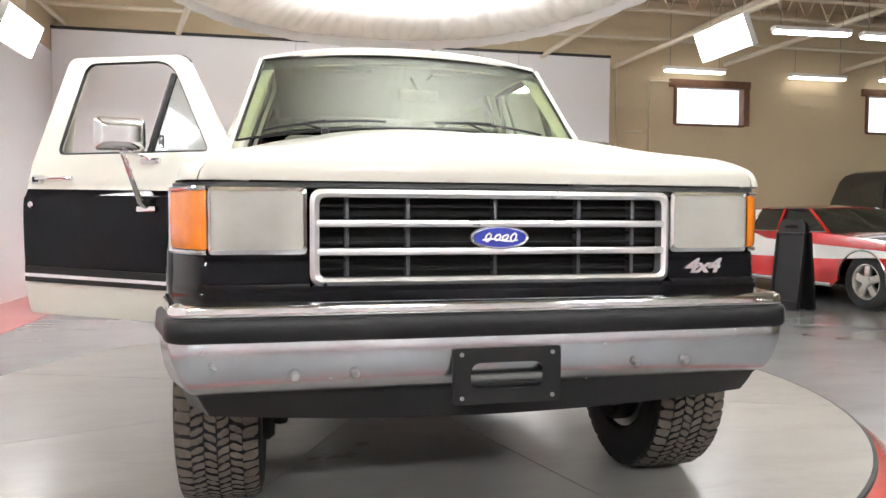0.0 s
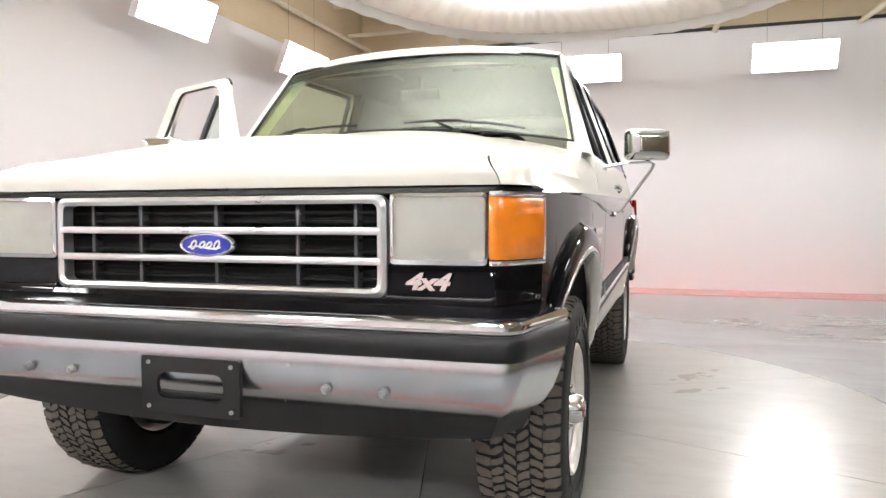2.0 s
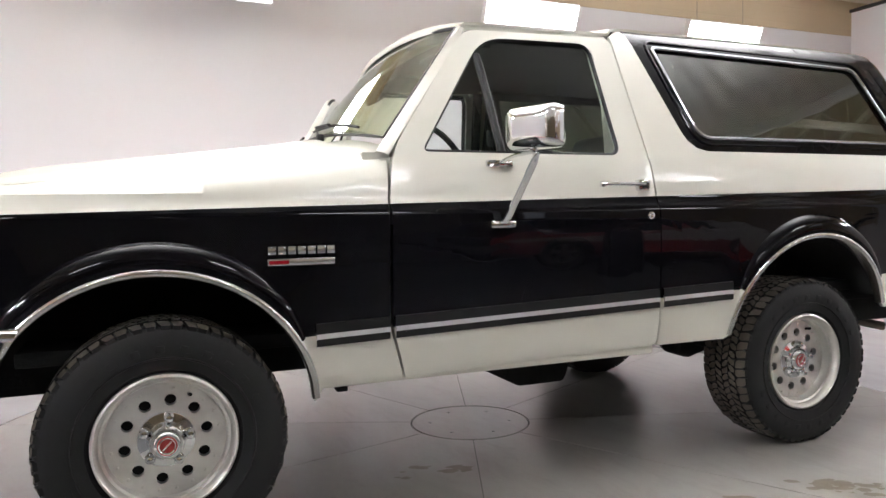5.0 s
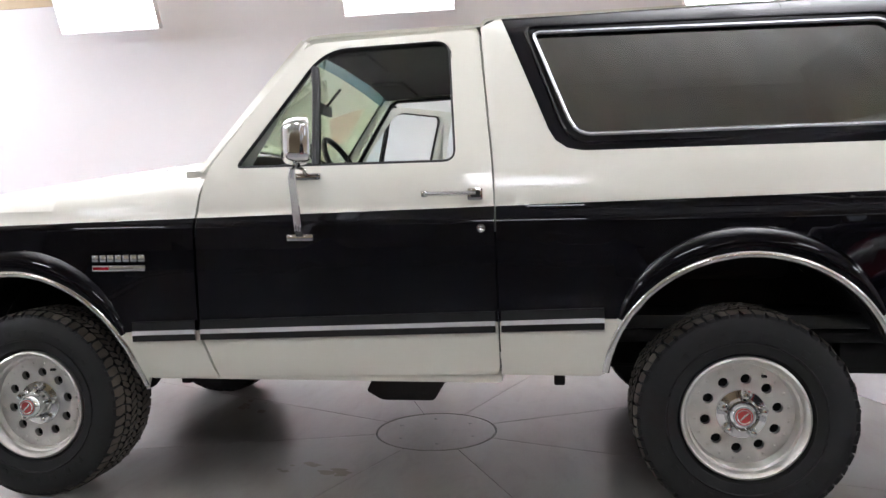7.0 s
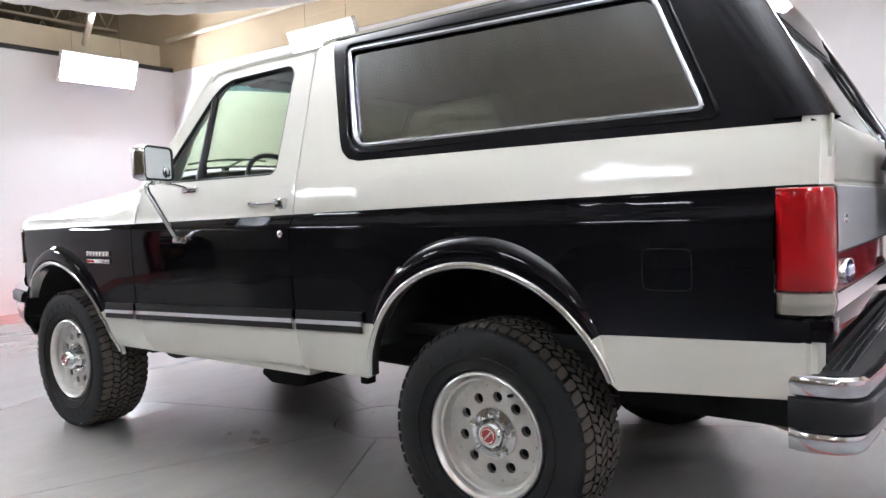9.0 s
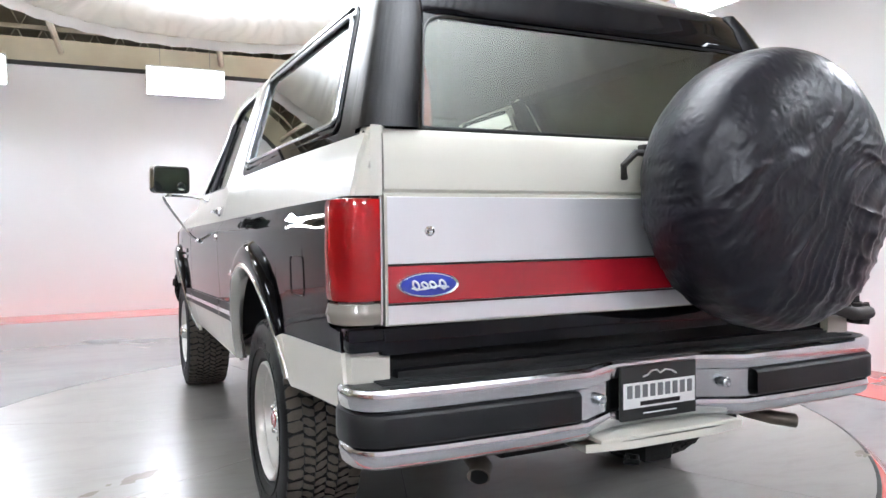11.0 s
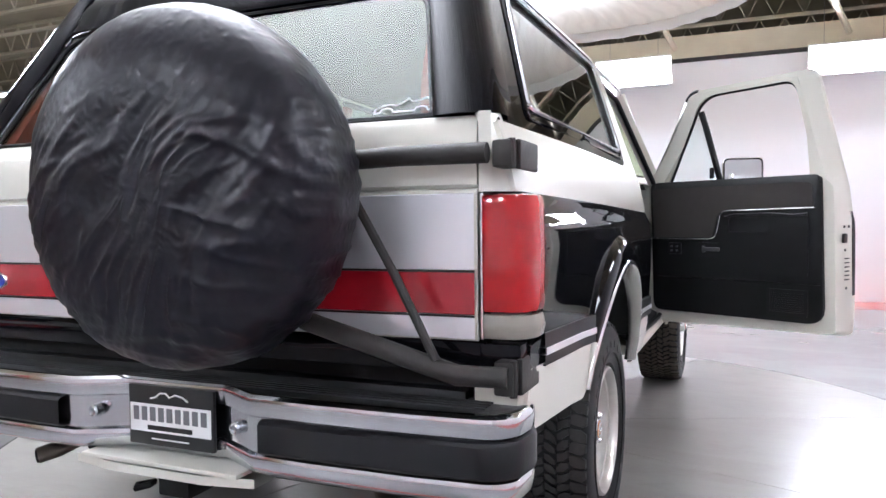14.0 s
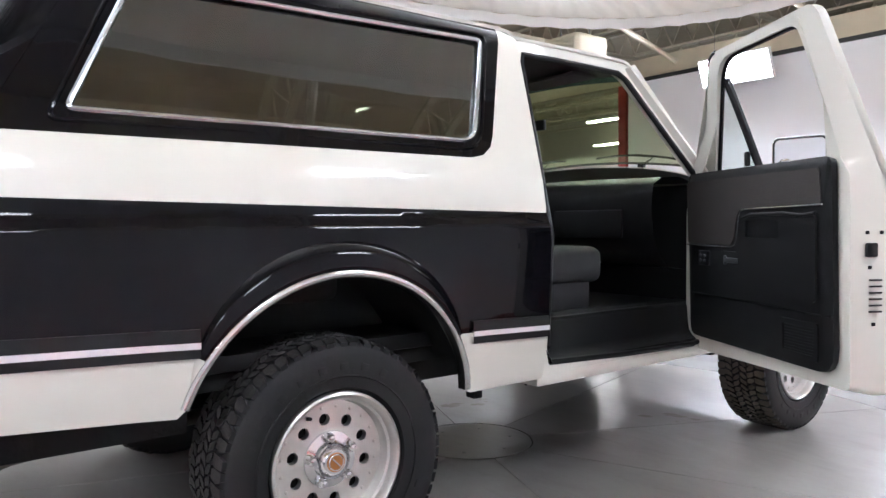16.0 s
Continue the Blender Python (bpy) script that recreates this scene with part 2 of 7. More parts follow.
_l.new(_bp.outputs[0], _n["Principled BSDF"].inputs["Normal"])

# fabric of the canopy: light from the lamps above passes through it
CANVAS = bpy.data.materials.new("white_canopy_fabric")
CANVAS.use_nodes = True
_n, _l = CANVAS.node_tree.nodes, CANVAS.node_tree.links
_n.remove(_n["Principled BSDF"])
_tr, _df, _mx = _n.new("ShaderNodeBsdfTranslucent"), _n.new("ShaderNodeBsdfDiffuse"), _n.new("ShaderNodeMixShader")
_df.inputs[0].default_value = (0.80, 0.795, 0.785, 1)
_mx.inputs[0].default_value = 0.5
# the pleats' light and dark are put into the translucent colour as narrow radial stripes
_tc, _sx, _at, _ns, _ad, _sn, _mr, _cm = (_n.new(k) for k in ("ShaderNodeTexCoord", "ShaderNodeSeparateXYZ", "ShaderNodeMath", "ShaderNodeTexNoise", "ShaderNodeMath", "ShaderNodeMath", "ShaderNodeMapRange", "ShaderNodeMix"))
_l.new(_tc.outputs["Object"], _sx.inputs[0])
_sy = _n.new("ShaderNodeMath")
_sy.operation, _sy.inputs[1].default_value = "MULTIPLY", 0.55
_l.new(_sx.outputs[1], _sy.inputs[0])
_at.operation = "ARCTAN2"
_l.new(_sy.outputs[0], _at.inputs[0])
_l.new(_sx.outputs[0], _at.inputs[1])
_ns.inputs["Scale"].default_value, _ns.inputs["Detail"].default_value = 0.9, 3
_l.new(_tc.outputs["Object"], _ns.inputs["Vector"])
_ad.operation, _ad.inputs[1].default_value = "MULTIPLY_ADD", 92.0
_l.new(_at.outputs[0], _ad.inputs[0])
_nk = _n.new("ShaderNodeMath")
_nk.operation, _nk.inputs[1].default_value = "MULTIPLY", 26.0
_l.new(_ns.outputs[0], _nk.inputs[0])
_l.new(_nk.outputs[0], _ad.inputs[2])
_sn.operation = "SINE"
_l.new(_ad.outputs[0], _sn.inputs[0])
_mr.inputs[1].default_value, _mr.inputs[2].default_value = 0.1, 1.0
_l.new(_sn.outputs[0], _mr.inputs[0])
_cm.data_type = "RGBA"
_cm.inputs[6].default_value, _cm.inputs[7].default_value = (0.88, 0.875, 0.865, 1), (0.78, 0.775, 0.765, 1)
_l.new(_mr.outputs[0], _cm.inputs[0])
_l.new(_cm.outputs[2], _tr.inputs[0])
_l.new(_tr.outputs[0], _mx.inputs[1])
_l.new(_df.outputs[0], _mx.inputs[2])
_l.new(_mx.outputs[0], _n["Material Output"].inputs[0])


# creased vinyl: fine ridges drawn out along the slanting folds
_n, _l = COVER.node_tree.nodes, COVER.node_tree.links
_tc, _mp, _b1, _b2 = _n.new("ShaderNodeTexCoord"), _n.new("ShaderNodeMapping"), _n.new("ShaderNodeBump"), _n.new("ShaderNodeBump")
_r1, _r2 = _n.new("ShaderNodeTexNoise"), _n.new("ShaderNodeTexNoise")
_mp.inputs["Rotation"].default_value = (0, radians(-58), 0)
_mp.inputs["Scale"].default_value = (0.45, 1.0, 1.0)
_l.new(_tc.outputs["Object"], _mp.inputs["Vector"])
for _r, _sc, _b, _st in ((_r1, 17.0, _b1, 0.18), (_r2, 44.0, _b2, 0.45)):
    _r.noise_type = "RIDGED_MULTIFRACTAL"
    _r.inputs["Scale"].default_value = _sc
    _r.inputs["Detail"].default_value = 3
    _l.new(_mp.outputs[0] if _r is _r1 else _tc.outputs["Object"], _r.inputs["Vector"])
    _b.inputs["Strength"].default_value = _st
    _b.inputs["Distance"].default_value = 0.008 if _r is _r1 else 0.0042
    _l.new(_r.outputs[0], _b.inputs["Height"])
_l.new(_b1.outputs[0], _b2.inputs["Normal"])
_l.new(_b2.outputs[0], _n["Principled BSDF"].inputs["Normal"])


# ---------------------------------------------------------------- mesh helpers
def link(name, bm, mats, parent=None, label="", smooth=40.0, normals=True):
    """A bmesh as one mesh object; smooth: the angle in degrees under which edges are shaded round."""
    if normals:
        bmesh.ops.recalc_face_normals(bm, faces=bm.faces)
    if smooth:
        lim = radians(smooth)
        for f in bm.faces:
            f.smooth = True
        for e in bm.edges:
            e.smooth = len(e.link_faces) != 2 or e.calc_face_angle(0.0) < lim
    me = bpy.data.meshes.new(name)
    bm.to_mesh(me)
    bm.free()
    for m in mats if isinstance(mats, (list, tuple)) else [mats]:
        me.materials.append(m)
    ob = new(name, me)
    if parent:
        ob.parent = parent
    if label:
        ob["label"] = label
    return ob


def part(name, bm, material, parent, label="", smooth=40.0):
    return link(name, bm, material, parent, label, smooth)


def thing(name, label, category, at=(0, 0, 0), group="", kind=""):
    ob = new(name)
    ob.empty_display_size = 0.1
    ob.location = at
    return tagged(ob, label, category, group, kind)


def box(bm, c, s, bev=0.0, m=None, mi=0, seg=2):
    """A box of size s about c, with rounded edges, turned by the matrix m."""
    r = bmesh.ops.create_cube(bm, size=1.0)
    vs = r["verts"]
    for v in vs:
        v.co = Vector((v.co.x * s[0], v.co.y * s[1], v.co.z * s[2]))
    fs = list({f for v in vs for f in v.link_faces})
    if bev:
        es = list({e for v in vs for e in v.link_edges})
        o = bmesh.ops.bevel(bm, geom=es, offset=min(bev, 0.45 * min(s)), segments=seg, affect="EDGES", profile=0.6)
        fs = list({f for f in o["faces"]} | {f for f in fs if f.is_valid})
        vs = list({v for f in fs for v in f.verts})
    t = Matrix.Translation(c) @ (m or Matrix())
    for v in vs:
        v.co = t @ v.co
    for f in fs:
        f.material_index = mi
    return vs


def tube(bm, pts, r, seg=10, closed=False, mi=0, flat=1.0):
    """A round rod along points; flat squeezes its section in z."""
    pts = [Vector(p) for p in pts]
    rings = []
    n = len(pts)
    for i, p in enumerate(pts):
        a = pts[i - 1] if (i or closed) else p
        b = pts[(i + 1) % n] if (i < n - 1 or closed) else p
        d = (b - a).normalized()
        up = Vector((0, 0, 1)) if abs(d.z) < 0.95 else Vector((0, 1, 0))
        s = d.cross(up).normalized()
        u = s.cross(d)
        rings.append([bm.verts.new(p + s * (r * math.cos(2 * math.pi * k / seg)) + u * (r * flat * math.sin(2 * math.pi * k / seg))) for k in range(seg)])
    for i in range(n if closed else n - 1):
        A, B = rings[i], rings[(i + 1) % n]
        for k in range(seg):
            f = bm.faces.new((A[k], A[(k + 1) % seg], B[(k + 1) % seg], B[k]))
            f.material_index = mi
    if not closed:
        for R in (rings[0], rings[-1]):
            f = bm.faces.new(R)
            f.material_index = mi
    return rings


def lathe(bm, prof, seg=48, axis="x", at=(0, 0, 0), closed=False, mi=0):
    """Turns a profile of (along, radius) about an axis."""
    rings = []
    for a, r in prof:
        ring = []
        for k in range(seg):
            c, s = r * math.cos(2 * math.pi * k / seg), r * math.sin(2 * math.pi * k / seg)
            v = {"x": (a, c, s), "y": (c, a, s), "z": (c, s, a)}[axis]
            ring.append(bm.verts.new(Vector(v) + Vector(at)))
        rings.append(ring)
    m = len(rings)
    out = []
    for i in range(m if closed else m - 1):
        A, B = rings[i], rings[(i + 1) % m]
        for k in range(seg):
            f = bm.faces.new((A[k], A[(k + 1) % seg], B[(k + 1) % seg], B[k]))
            f.material_index = mi
            out.append(f)
    if not closed:
        for R in (rings[0], rings[-1]):
            f = bm.faces.new(R)
            f.material_index = mi
            out.append(f)
    return rings


def sheet(bm, rows, mi=0):
    """A grid of faces through rows of points."""
    g = [[bm.verts.new(p) for p in row] for row in rows]
    for i in range(len(g) - 1):
        for j in range(len(g[0]) - 1):
            f = bm.faces.new((g[i][j], g[i][j + 1], g[i + 1][j + 1], g[i + 1][j]))
            f.material_index = mi
    return g


def thicken(bm, t):
    bmesh.ops.recalc_face_normals(bm, faces=bm.faces)
    bmesh.ops.solidify(bm, geom=list(bm.faces), thickness=t)


def rounded(poly, r, seg=4):
    """A polygon of 2D points with its corners rounded; a point may carry its own radius."""
    out, n = [], len(poly)
    for i in range(n):
        p = Vector(poly[i][:2])
        rr = poly[i][2] if len(poly[i]) > 2 else r
        a, b = Vector(poly[i - 1][:2]) - p, Vector(poly[(i + 1) % n][:2]) - p
        rr = min(rr, a.length * 0.45, b.length * 0.45)
        if rr < 1e-4:
            out.append(tuple(p))
            continue
        p0, p2 = p + a.normalized() * rr, p + b.normalized() * rr
        for k in range(seg + 1):
            t = k / seg
            q = p0 * (1 - t) ** 2 + p * 2 * t * (1 - t) + p2 * t * t
            out.append((q.x, q.y))
    return out


def plate(bm, outer, holes=(), cuts=(), mi=0):
    """A flat sheet in (y, z) at x = 0 with holes, cut along planes (point, normal)."""
    edges = []
    for loop in (outer, *holes):
        vs = [bm.verts.new((0, y, z)) for y, z in loop]
        edges += [bm.edges.new((vs[i], vs[(i + 1) % len(vs)])) for i in range(len(vs))]
    bmesh.ops.triangle_fill(bm, use_beauty=True, use_dissolve=False, edges=edges, normal=(1, 0, 0))
    for p, n in cuts:
        bmesh.ops.bisect_plane(bm, geom=list(bm.verts) + list(bm.edges) + list(bm.faces), dist=1e-5, plane_co=p, plane_no=n)
    for f in bm.faces:
        f.material_index = mi


def mirror_x(bm):
    for v in bm.verts:
        v.co.x = -v.co.x


# ---------------------------------------------------------------- the hall
FZ = -0.02                      # top of the turntable
GZ = FZ - 0.10                  # hall floor
WX, WY0, WY1 = -4.0, -7.72, 7.80
TOP, TOP_S, TOP_N = 3.40, 3.40, 3.72   # tops of the white walls
CX, CY, CR = -0.03, 0.11, 2.40  # turntable


def slab(name, c, s, material, label="", category="", bev=0.0):
    bm = bmesh.new()
    box(bm, c, s, bev)
    return tagged(link(name, bm, material), label, category, kind="structure")


slab("ground", (5.0, -3.0, GZ - 0.1), (34.0, 44.0, 0.2), GROUND, "glossy grey epoxy floor of the hall", "floor")
# red painted border along the white walls
for name, c, s in (("red_border_west", (WX + 0.43, 0.04, GZ), (0.86, 15.52, 0.008)),
                   ("red_border_north", (0.9 + 0.0, WY1 - 0.42, GZ), (8.0, 0.84, 0.008)),
                   ("red_border_south", (1.1, WY0 + 0.44, GZ), (8.4, 0.88, 0.008))):
    slab(name, c, s, RED_FLOOR, "red painted border on the floor along the wall", "floor paint")
slab("wall_west", (WX - 0.1, 0.04, TOP / 2 + GZ / 2), (0.2, 15.9, TOP - GZ), WALL, "smooth white painted studio wall", "wall")
slab("wall_north", (0.45, WY1 + 0.06, TOP_N / 2 + GZ / 2), (8.88, 0.12, TOP_N - GZ), WALL, "smooth white painted studio wall panel", "wall")
slab("wall_south", (0.63, WY0 - 0.08, TOP_S / 2 + GZ / 2), (9.26, 0.16, TOP_S - GZ), WALL, "smooth white painted studio wall", "wall")
# block walls behind and round the hall
def block_wall(name, x0, x1, y, holes, z1=5.2):
    bm = bmesh.new()
    xs = sorted({x0, x1, *(v for h in holes for v in h[:2])})
    zs = sorted({GZ, z1, *(v for h in holes for v in h[2:])})
    for i in range(len(xs) - 1):
        for j in range(len(zs) - 1):
            mx, mz = (xs[i] + xs[i + 1]) / 2, (zs[j] + zs[j + 1]) / 2
            if not any(a < mx < b and c < mz < d for a, b, c, d in holes):
                box(bm, (mx, y + 0.1, mz), (xs[i + 1] - xs[i], 0.2, zs[j + 1] - zs[j]))
    return tagged(link(name, bm, TAN, smooth=0), "tan painted concrete block wall", "wall", kind="structure")


WIN = [(6.25, 7.64, 2.65, 3.36), (10.29, 11.6, 2.6, 3.34), (14.4, 15.8, 2.6, 3.34)]
block_wall("wall_back", -4.2, 20.0, 8.0, WIN)
# the east wall is out of view, added to close the hall
slab("wall_east", (19.9, -5.9, 2.5), (0.2, 28, 5.24), TAN, "tan block wall added to close the hall", "wall")
slab("wall_far", (8.4, -18.1, 2.5), (23, 0.2, 5.24), CREAM_WALL, "cream painted workshop back wall", "wall")
slab("wall_corner", (-4.1, -13.9, 2.5), (0.2, 12.0, 5.24), TAN, "tan block wall added to close the hall", "wall")
slab("wall_upper_west", (-4.1, 0.04, 4.11), (0.2, 15.9, 1.41), TAN, "tan painted wall above the studio wall", "wall")
slab("beam_south", (3.2, WY0 - 0.45, 3.67), (14.4, 0.25, 0.40), TAN_BEAM, "tan painted steel girder above the studio wall", "beam")
slab("ceiling", (7.9, -5.9, 4.87), (24.4, 28.4, 0.12), DECK, "tan painted roof deck on steel joists", "ceiling")
slab("trim_south", (0.63, WY0 - 0.02, TOP_S + 0.03), (9.26, 0.10, 0.06), DARK_GAP, "dark rail along the wall's top", "trim")
slab("trim_north", (0.45, WY1 + 0.0, TOP_N + 0.02), (8.88, 0.08, 0.04), DARK_GAP, "dark rail along the wall's top", "trim")

for k, (a, b, c, d) in enumerate(WIN):
    w = thing("window_%d" % (k + 1), "high workshop window with brown timber frame and bright daylight", "window", ((a + b) / 2, 8.0, (c + d) / 2), kind="structure")
    bm = bmesh.new()
    W, H = b - a, d - c
    for p, s in (((0, 0.05, H / 2 + 0.03), (W + 0.24, 0.2, 0.14)), ((W / 2 + 0.04, 0.05, 0), (0.12, 0.2, H)), ((-W / 2, 0.05, 0), (0.05, 0.2, H)), ((0, 0.05, -H / 2), (W, 0.2, 0.04))):
        box(bm, p, s, 0.01)
    part("window_frame", bm, WOOD, w)
    bm = bmesh.new()
    box(bm, (0, 0.12, 0), (W, 0.01, H))
    part("pane", bm, DAYLIGHT, w, "bright daylight behind the pane")


# open web joists carry the roof deck
def joist(length):
    bm = bmesh.new()
    box(bm, (0, 0, 0.24), (length, 0.09, 0.045))
    box(bm, (0, 0, -0.24), (length, 0.08, 0.04))
    n = int(length / 0.42)
    for i in range(n):
        x = -length / 2 + (i + 0.5) * length / n
        h = length / n / 2
        tube(bm, [(x - h, 0, 0.22), (x, 0, -0.22), (x + h, 0, 0.22)], 0.014, 5)
    return link("roof_joist", bm, TAN_BEAM, smooth=0)


first = tagged(joist(22.5), "cream painted open web steel roof joist", "joist", group="roof joists")
first.matrix_basis = pose(7.2, 6.9, 4.55)
for k in range(1, 15):
    copy_thing(first, pose(7.2, 6.9 - k * 1.8, 4.55))
# pipes and braces under the joists
def rod(name, a, b, r, material, label, category, group=""):
    bm = bmesh.new()
    a, b = Vector(a), Vector(b)
    tube(bm, [(0, 0, 0), b - a], r, 8)
    ob = link(name, bm, material)
    ob.location = a
    return tagged(ob, label, category, group)


for a, b in [((0.9, 7.85, 4.1), (2.3, 5.1, 4.31)), ((3.62, 7.85, 3.68), (4.62, 6.9, 4.31)), ((-2.2, 7.75, 3.74), (-1.4, 5.1, 4.31)),
             ((1.75, 7.75, 3.70), (2.05, 6.9, 4.31)), ((-2.6, -7.7, 3.62), (-1.9, -5.7, 4.31)), ((-0.3, -7.7, 3.62), (0.1, -5.7, 4.31)),
             ((1.9, -7.7, 3.62), (2.2, -5.7, 4.31)), ((4.3, -7.7, 3.62), (4.6, -5.7, 4.31)), ((5.0, 7.9, 3.6), (6.9, 3.3, 4.31)), ((7.2, 7.95, 3.75), (8.8, 5.1, 4.31)),
             ((9.7, 7.95, 3.75), (11.3, 5.1, 4.31)), ((8.2, 5.1, 4.29), (10.6, 1.5, 4.31)), ((6.1, 5.1, 4.29), (7.9, 1.5, 4.31)), ((-3.99, 3.3, 3.6), (-2.6, 3.3, 4.31)),
             ((-3.99, -0.3, 3.6), (-2.6, -0.3, 4.31)), ((-3.99, -2.1, 3.6), (-2.6, -2.1, 4.31))]:
    rod("roof_brace", a, b, 0.045, PIPE, "cream painted steel brace from wall to joist", "brace", "roof braces")
for a, b, r in (((-4.0, 7.45, 4.0), (19.8, 7.45, 4.0), 0.03), ((-3.85, -7.6, 3.85), (-3.85, 8.0, 3.85), 0.035), ((3.3, -19.8, 4.24), (3.3, 8.0, 4.24), 0.05),
                ((6.4, -19.8, 4.25), (6.4, 8.0, 4.25), 0.04), ((-4.0, -4.5, 4.2), (19.8, -4.5, 4.2), 0.035), ((-4.0, 5.4, 4.15), (19.8, 5.4, 4.15), 0.03)):
    rod("ceiling_pipe", a, b, r, PIPE, "cream painted pipe run under the roof", "pipe", "ceiling pipes")
rod("conduit_pipe", (5.74, 7.97, 0.9), (5.74, 7.97, 3.4), 0.018, PIPE, "thin conduit pipe on the tan wall", "pipe")
rod("conduit_pipe", (5.74, 7.97, 3.4), (6.2, 7.97, 3.4), 0.018, PIPE, "thin conduit pipe on the tan wall", "pipe")
bm = bmesh.new()
box(bm, (0, 0, 1.79), (0.17, 0.17, 3.58), 0.01)
box(bm, (0, 0, 0.012), (0.30, 0.30, 0.024), 0.004)
ob = tagged(link("steel_column", bm, RED_STEEL), "red painted square steel column at the end of the white wall", "column")
ob.location = (5.60, -8.05, GZ)

# fabric canopy on an oval hoop over the turntable
KX, KY, KA, KB, KZ = 0.40, 0.30, 2.40, 4.38, 3.02


def hoop_at(a, q=1.0):
    """A point of the hoop: fuller at the corners than an ellipse."""
    c, d = math.cos(a), math.sin(a)
    return KA * q * math.copysign(abs(c) ** 0.78, c), KB * q * math.copysign(abs(d) ** 0.78, d)


canopy = thing("light_canopy", "large oval white fabric light diffuser hung over the turntable", "canopy", (KX, KY, KZ))
bm = bmesh.new()
rows, N = [], 720
for f in (0.02, 0.2, 0.4, 0.55, 0.65, 0.74, 0.82, 0.89, 0.95, 1.0):
    row = []
    for k in range(N + 1):
        a = 2 * math.pi * (k % N) / N
        w = 0.030 * max(0.0, 0.8 - f) * f * math.sin(a * 26 + 2 * math.sin(a * 3)) + 0.022 * max(0, f - 0.45) * math.sin(a * 37 + 1.5 * math.sin(a * 5)) + 0.012 * f * math.sin(a * 9 + f * 7)
        w += 0.016 * max(0.0, min(1.0, (f - 0.45) / 0.35)) * math.sin(a * 84 + 4 * math.sin(a * 7)) * (0.65 + 0.35 * math.sin(a * 11 + 1))
        row.append((*hoop_at(a, f), 0.10 - 0.05 * f * f + 0.10 * (1 - f) ** 3 + w * (1 - f ** 12)))
    rows.append(row)
sheet(bm, rows)
bmesh.ops.remove_doubles(bm, verts=bm.verts, dist=1e-4)
part("fabric", bm, CANVAS, canopy, "thin white pleated fabric lit from above", 60)
bm = bmesh.new()
sheet(bm, [[(*hoop_at(a, q), z + 0.006 * math.sin(a * 60)) for a in [2 * math.pi * k / N for k in range(N)] + [0.0]]
           for q, z in ((1.0, 0.05), (1.004, 0.0), (1.002, -0.05), (0.996, -0.055), (0.99, 0.0), (0.99, 0.04))])
part("hoop", bm, CANVAS_RIM, canopy, "padded white hem round the hoop")
for k in range(8):
    a = 2 * math.pi * (k + 0.5) / 8
    bm = bmesh.new()
    tube(bm, [(*hoop_at(a), 0.03), (*hoop_at(a, 0.97), 1.80)], 0.006, 5)
    part("cable", bm, GREY_STEEL, canopy)
for k, (x, y) in enumerate(((0.42, 2.0), (0.42, -1.4))):
    d = bpy.data.lights.new("canopy_lamp", "AREA")
    d.shape, d.size, d.size_y, d.energy, d.color = "RECTANGLE", 1.3, 1.6, CANOPY_WATTS, (1.0, 0.985, 0.975)
    d.spread = radians(112)
    o = new("canopy_lamp", d)
    o.matrix_basis = look((x, y, 4.2), (x, y, 0))
    # unseen tray, added to give the area lamp above the fabric a housing
    e = thing("hanging_lamp", "white steel lamp tray added unseen above the fabric canopy", "lamp", (x, y, 4.205), group="lamps above the canopy")
    bm = bmesh.new()
    box(bm, (0, 0, 0.05), (1.66, 1.66, 0.07), 0.015)
    for q in (-1, 1):
        box(bm, (q * 0.82, 0, 0.005), (0.02, 1.66, 0.05))
        box(bm, (0, q * 0.82, 0.005), (1.62, 0.02, 0.05))
    part("tray", bm, LAMP_WHITE, e)
    for q in (-1, 1):
        for r in (-1, 1):
            bm = bmesh.new()
            tube(bm, [(q * 0.7, r * 0.7, 0.08), (q * 0.7, r * 0.7, 0.605)], 0.006, 5)
            part("hanger", bm, GREY_STEEL, e)


# high bay fluorescent fixtures: six tubes in a white tray, tilted down
def fixture(drop, tube_mat):
    e = thing("high_bay_lamp", "glowing six-tube fluorescent high bay lamp in a white tray", "lamp", group="studio lamps")
    bm = bmesh.new()
    box(bm, (0, 0.045, 0), (1.10, 0.035, 0.42), 0.008)
    box(bm, (0, 0.085, 0), (0.9, 0.06, 0.14), 0.01)
    for s in (-1, 1):
        box(bm, (s * 0.545, 0.01, 0), (0.012, 0.06, 0.40))
        box(bm, (0, 0.011, s * 0.204), (1.10, 0.038, 0.012))
    part("tray", bm, LAMP_WHITE, e)
    for k in range(6):
        bm = bmesh.new()
        z = (k - 2.5) * 0.062
        lathe(bm, [(-0.525, 0.013), (0.525, 0.013)], 8, "x", (0, 0, z))
        part("tube", bm, tube_mat, e)
    for s in (-1, 1):
        bm = bmesh.new()
        tube(bm, [(s * 0.35, 0.08, 0.1), (s * 0.35, 0.08 + 0.375 * drop, 0.1 + 0.927 * drop)], 0.003, 4)
        part("wire", bm, GREY_STEEL, e)
    return e


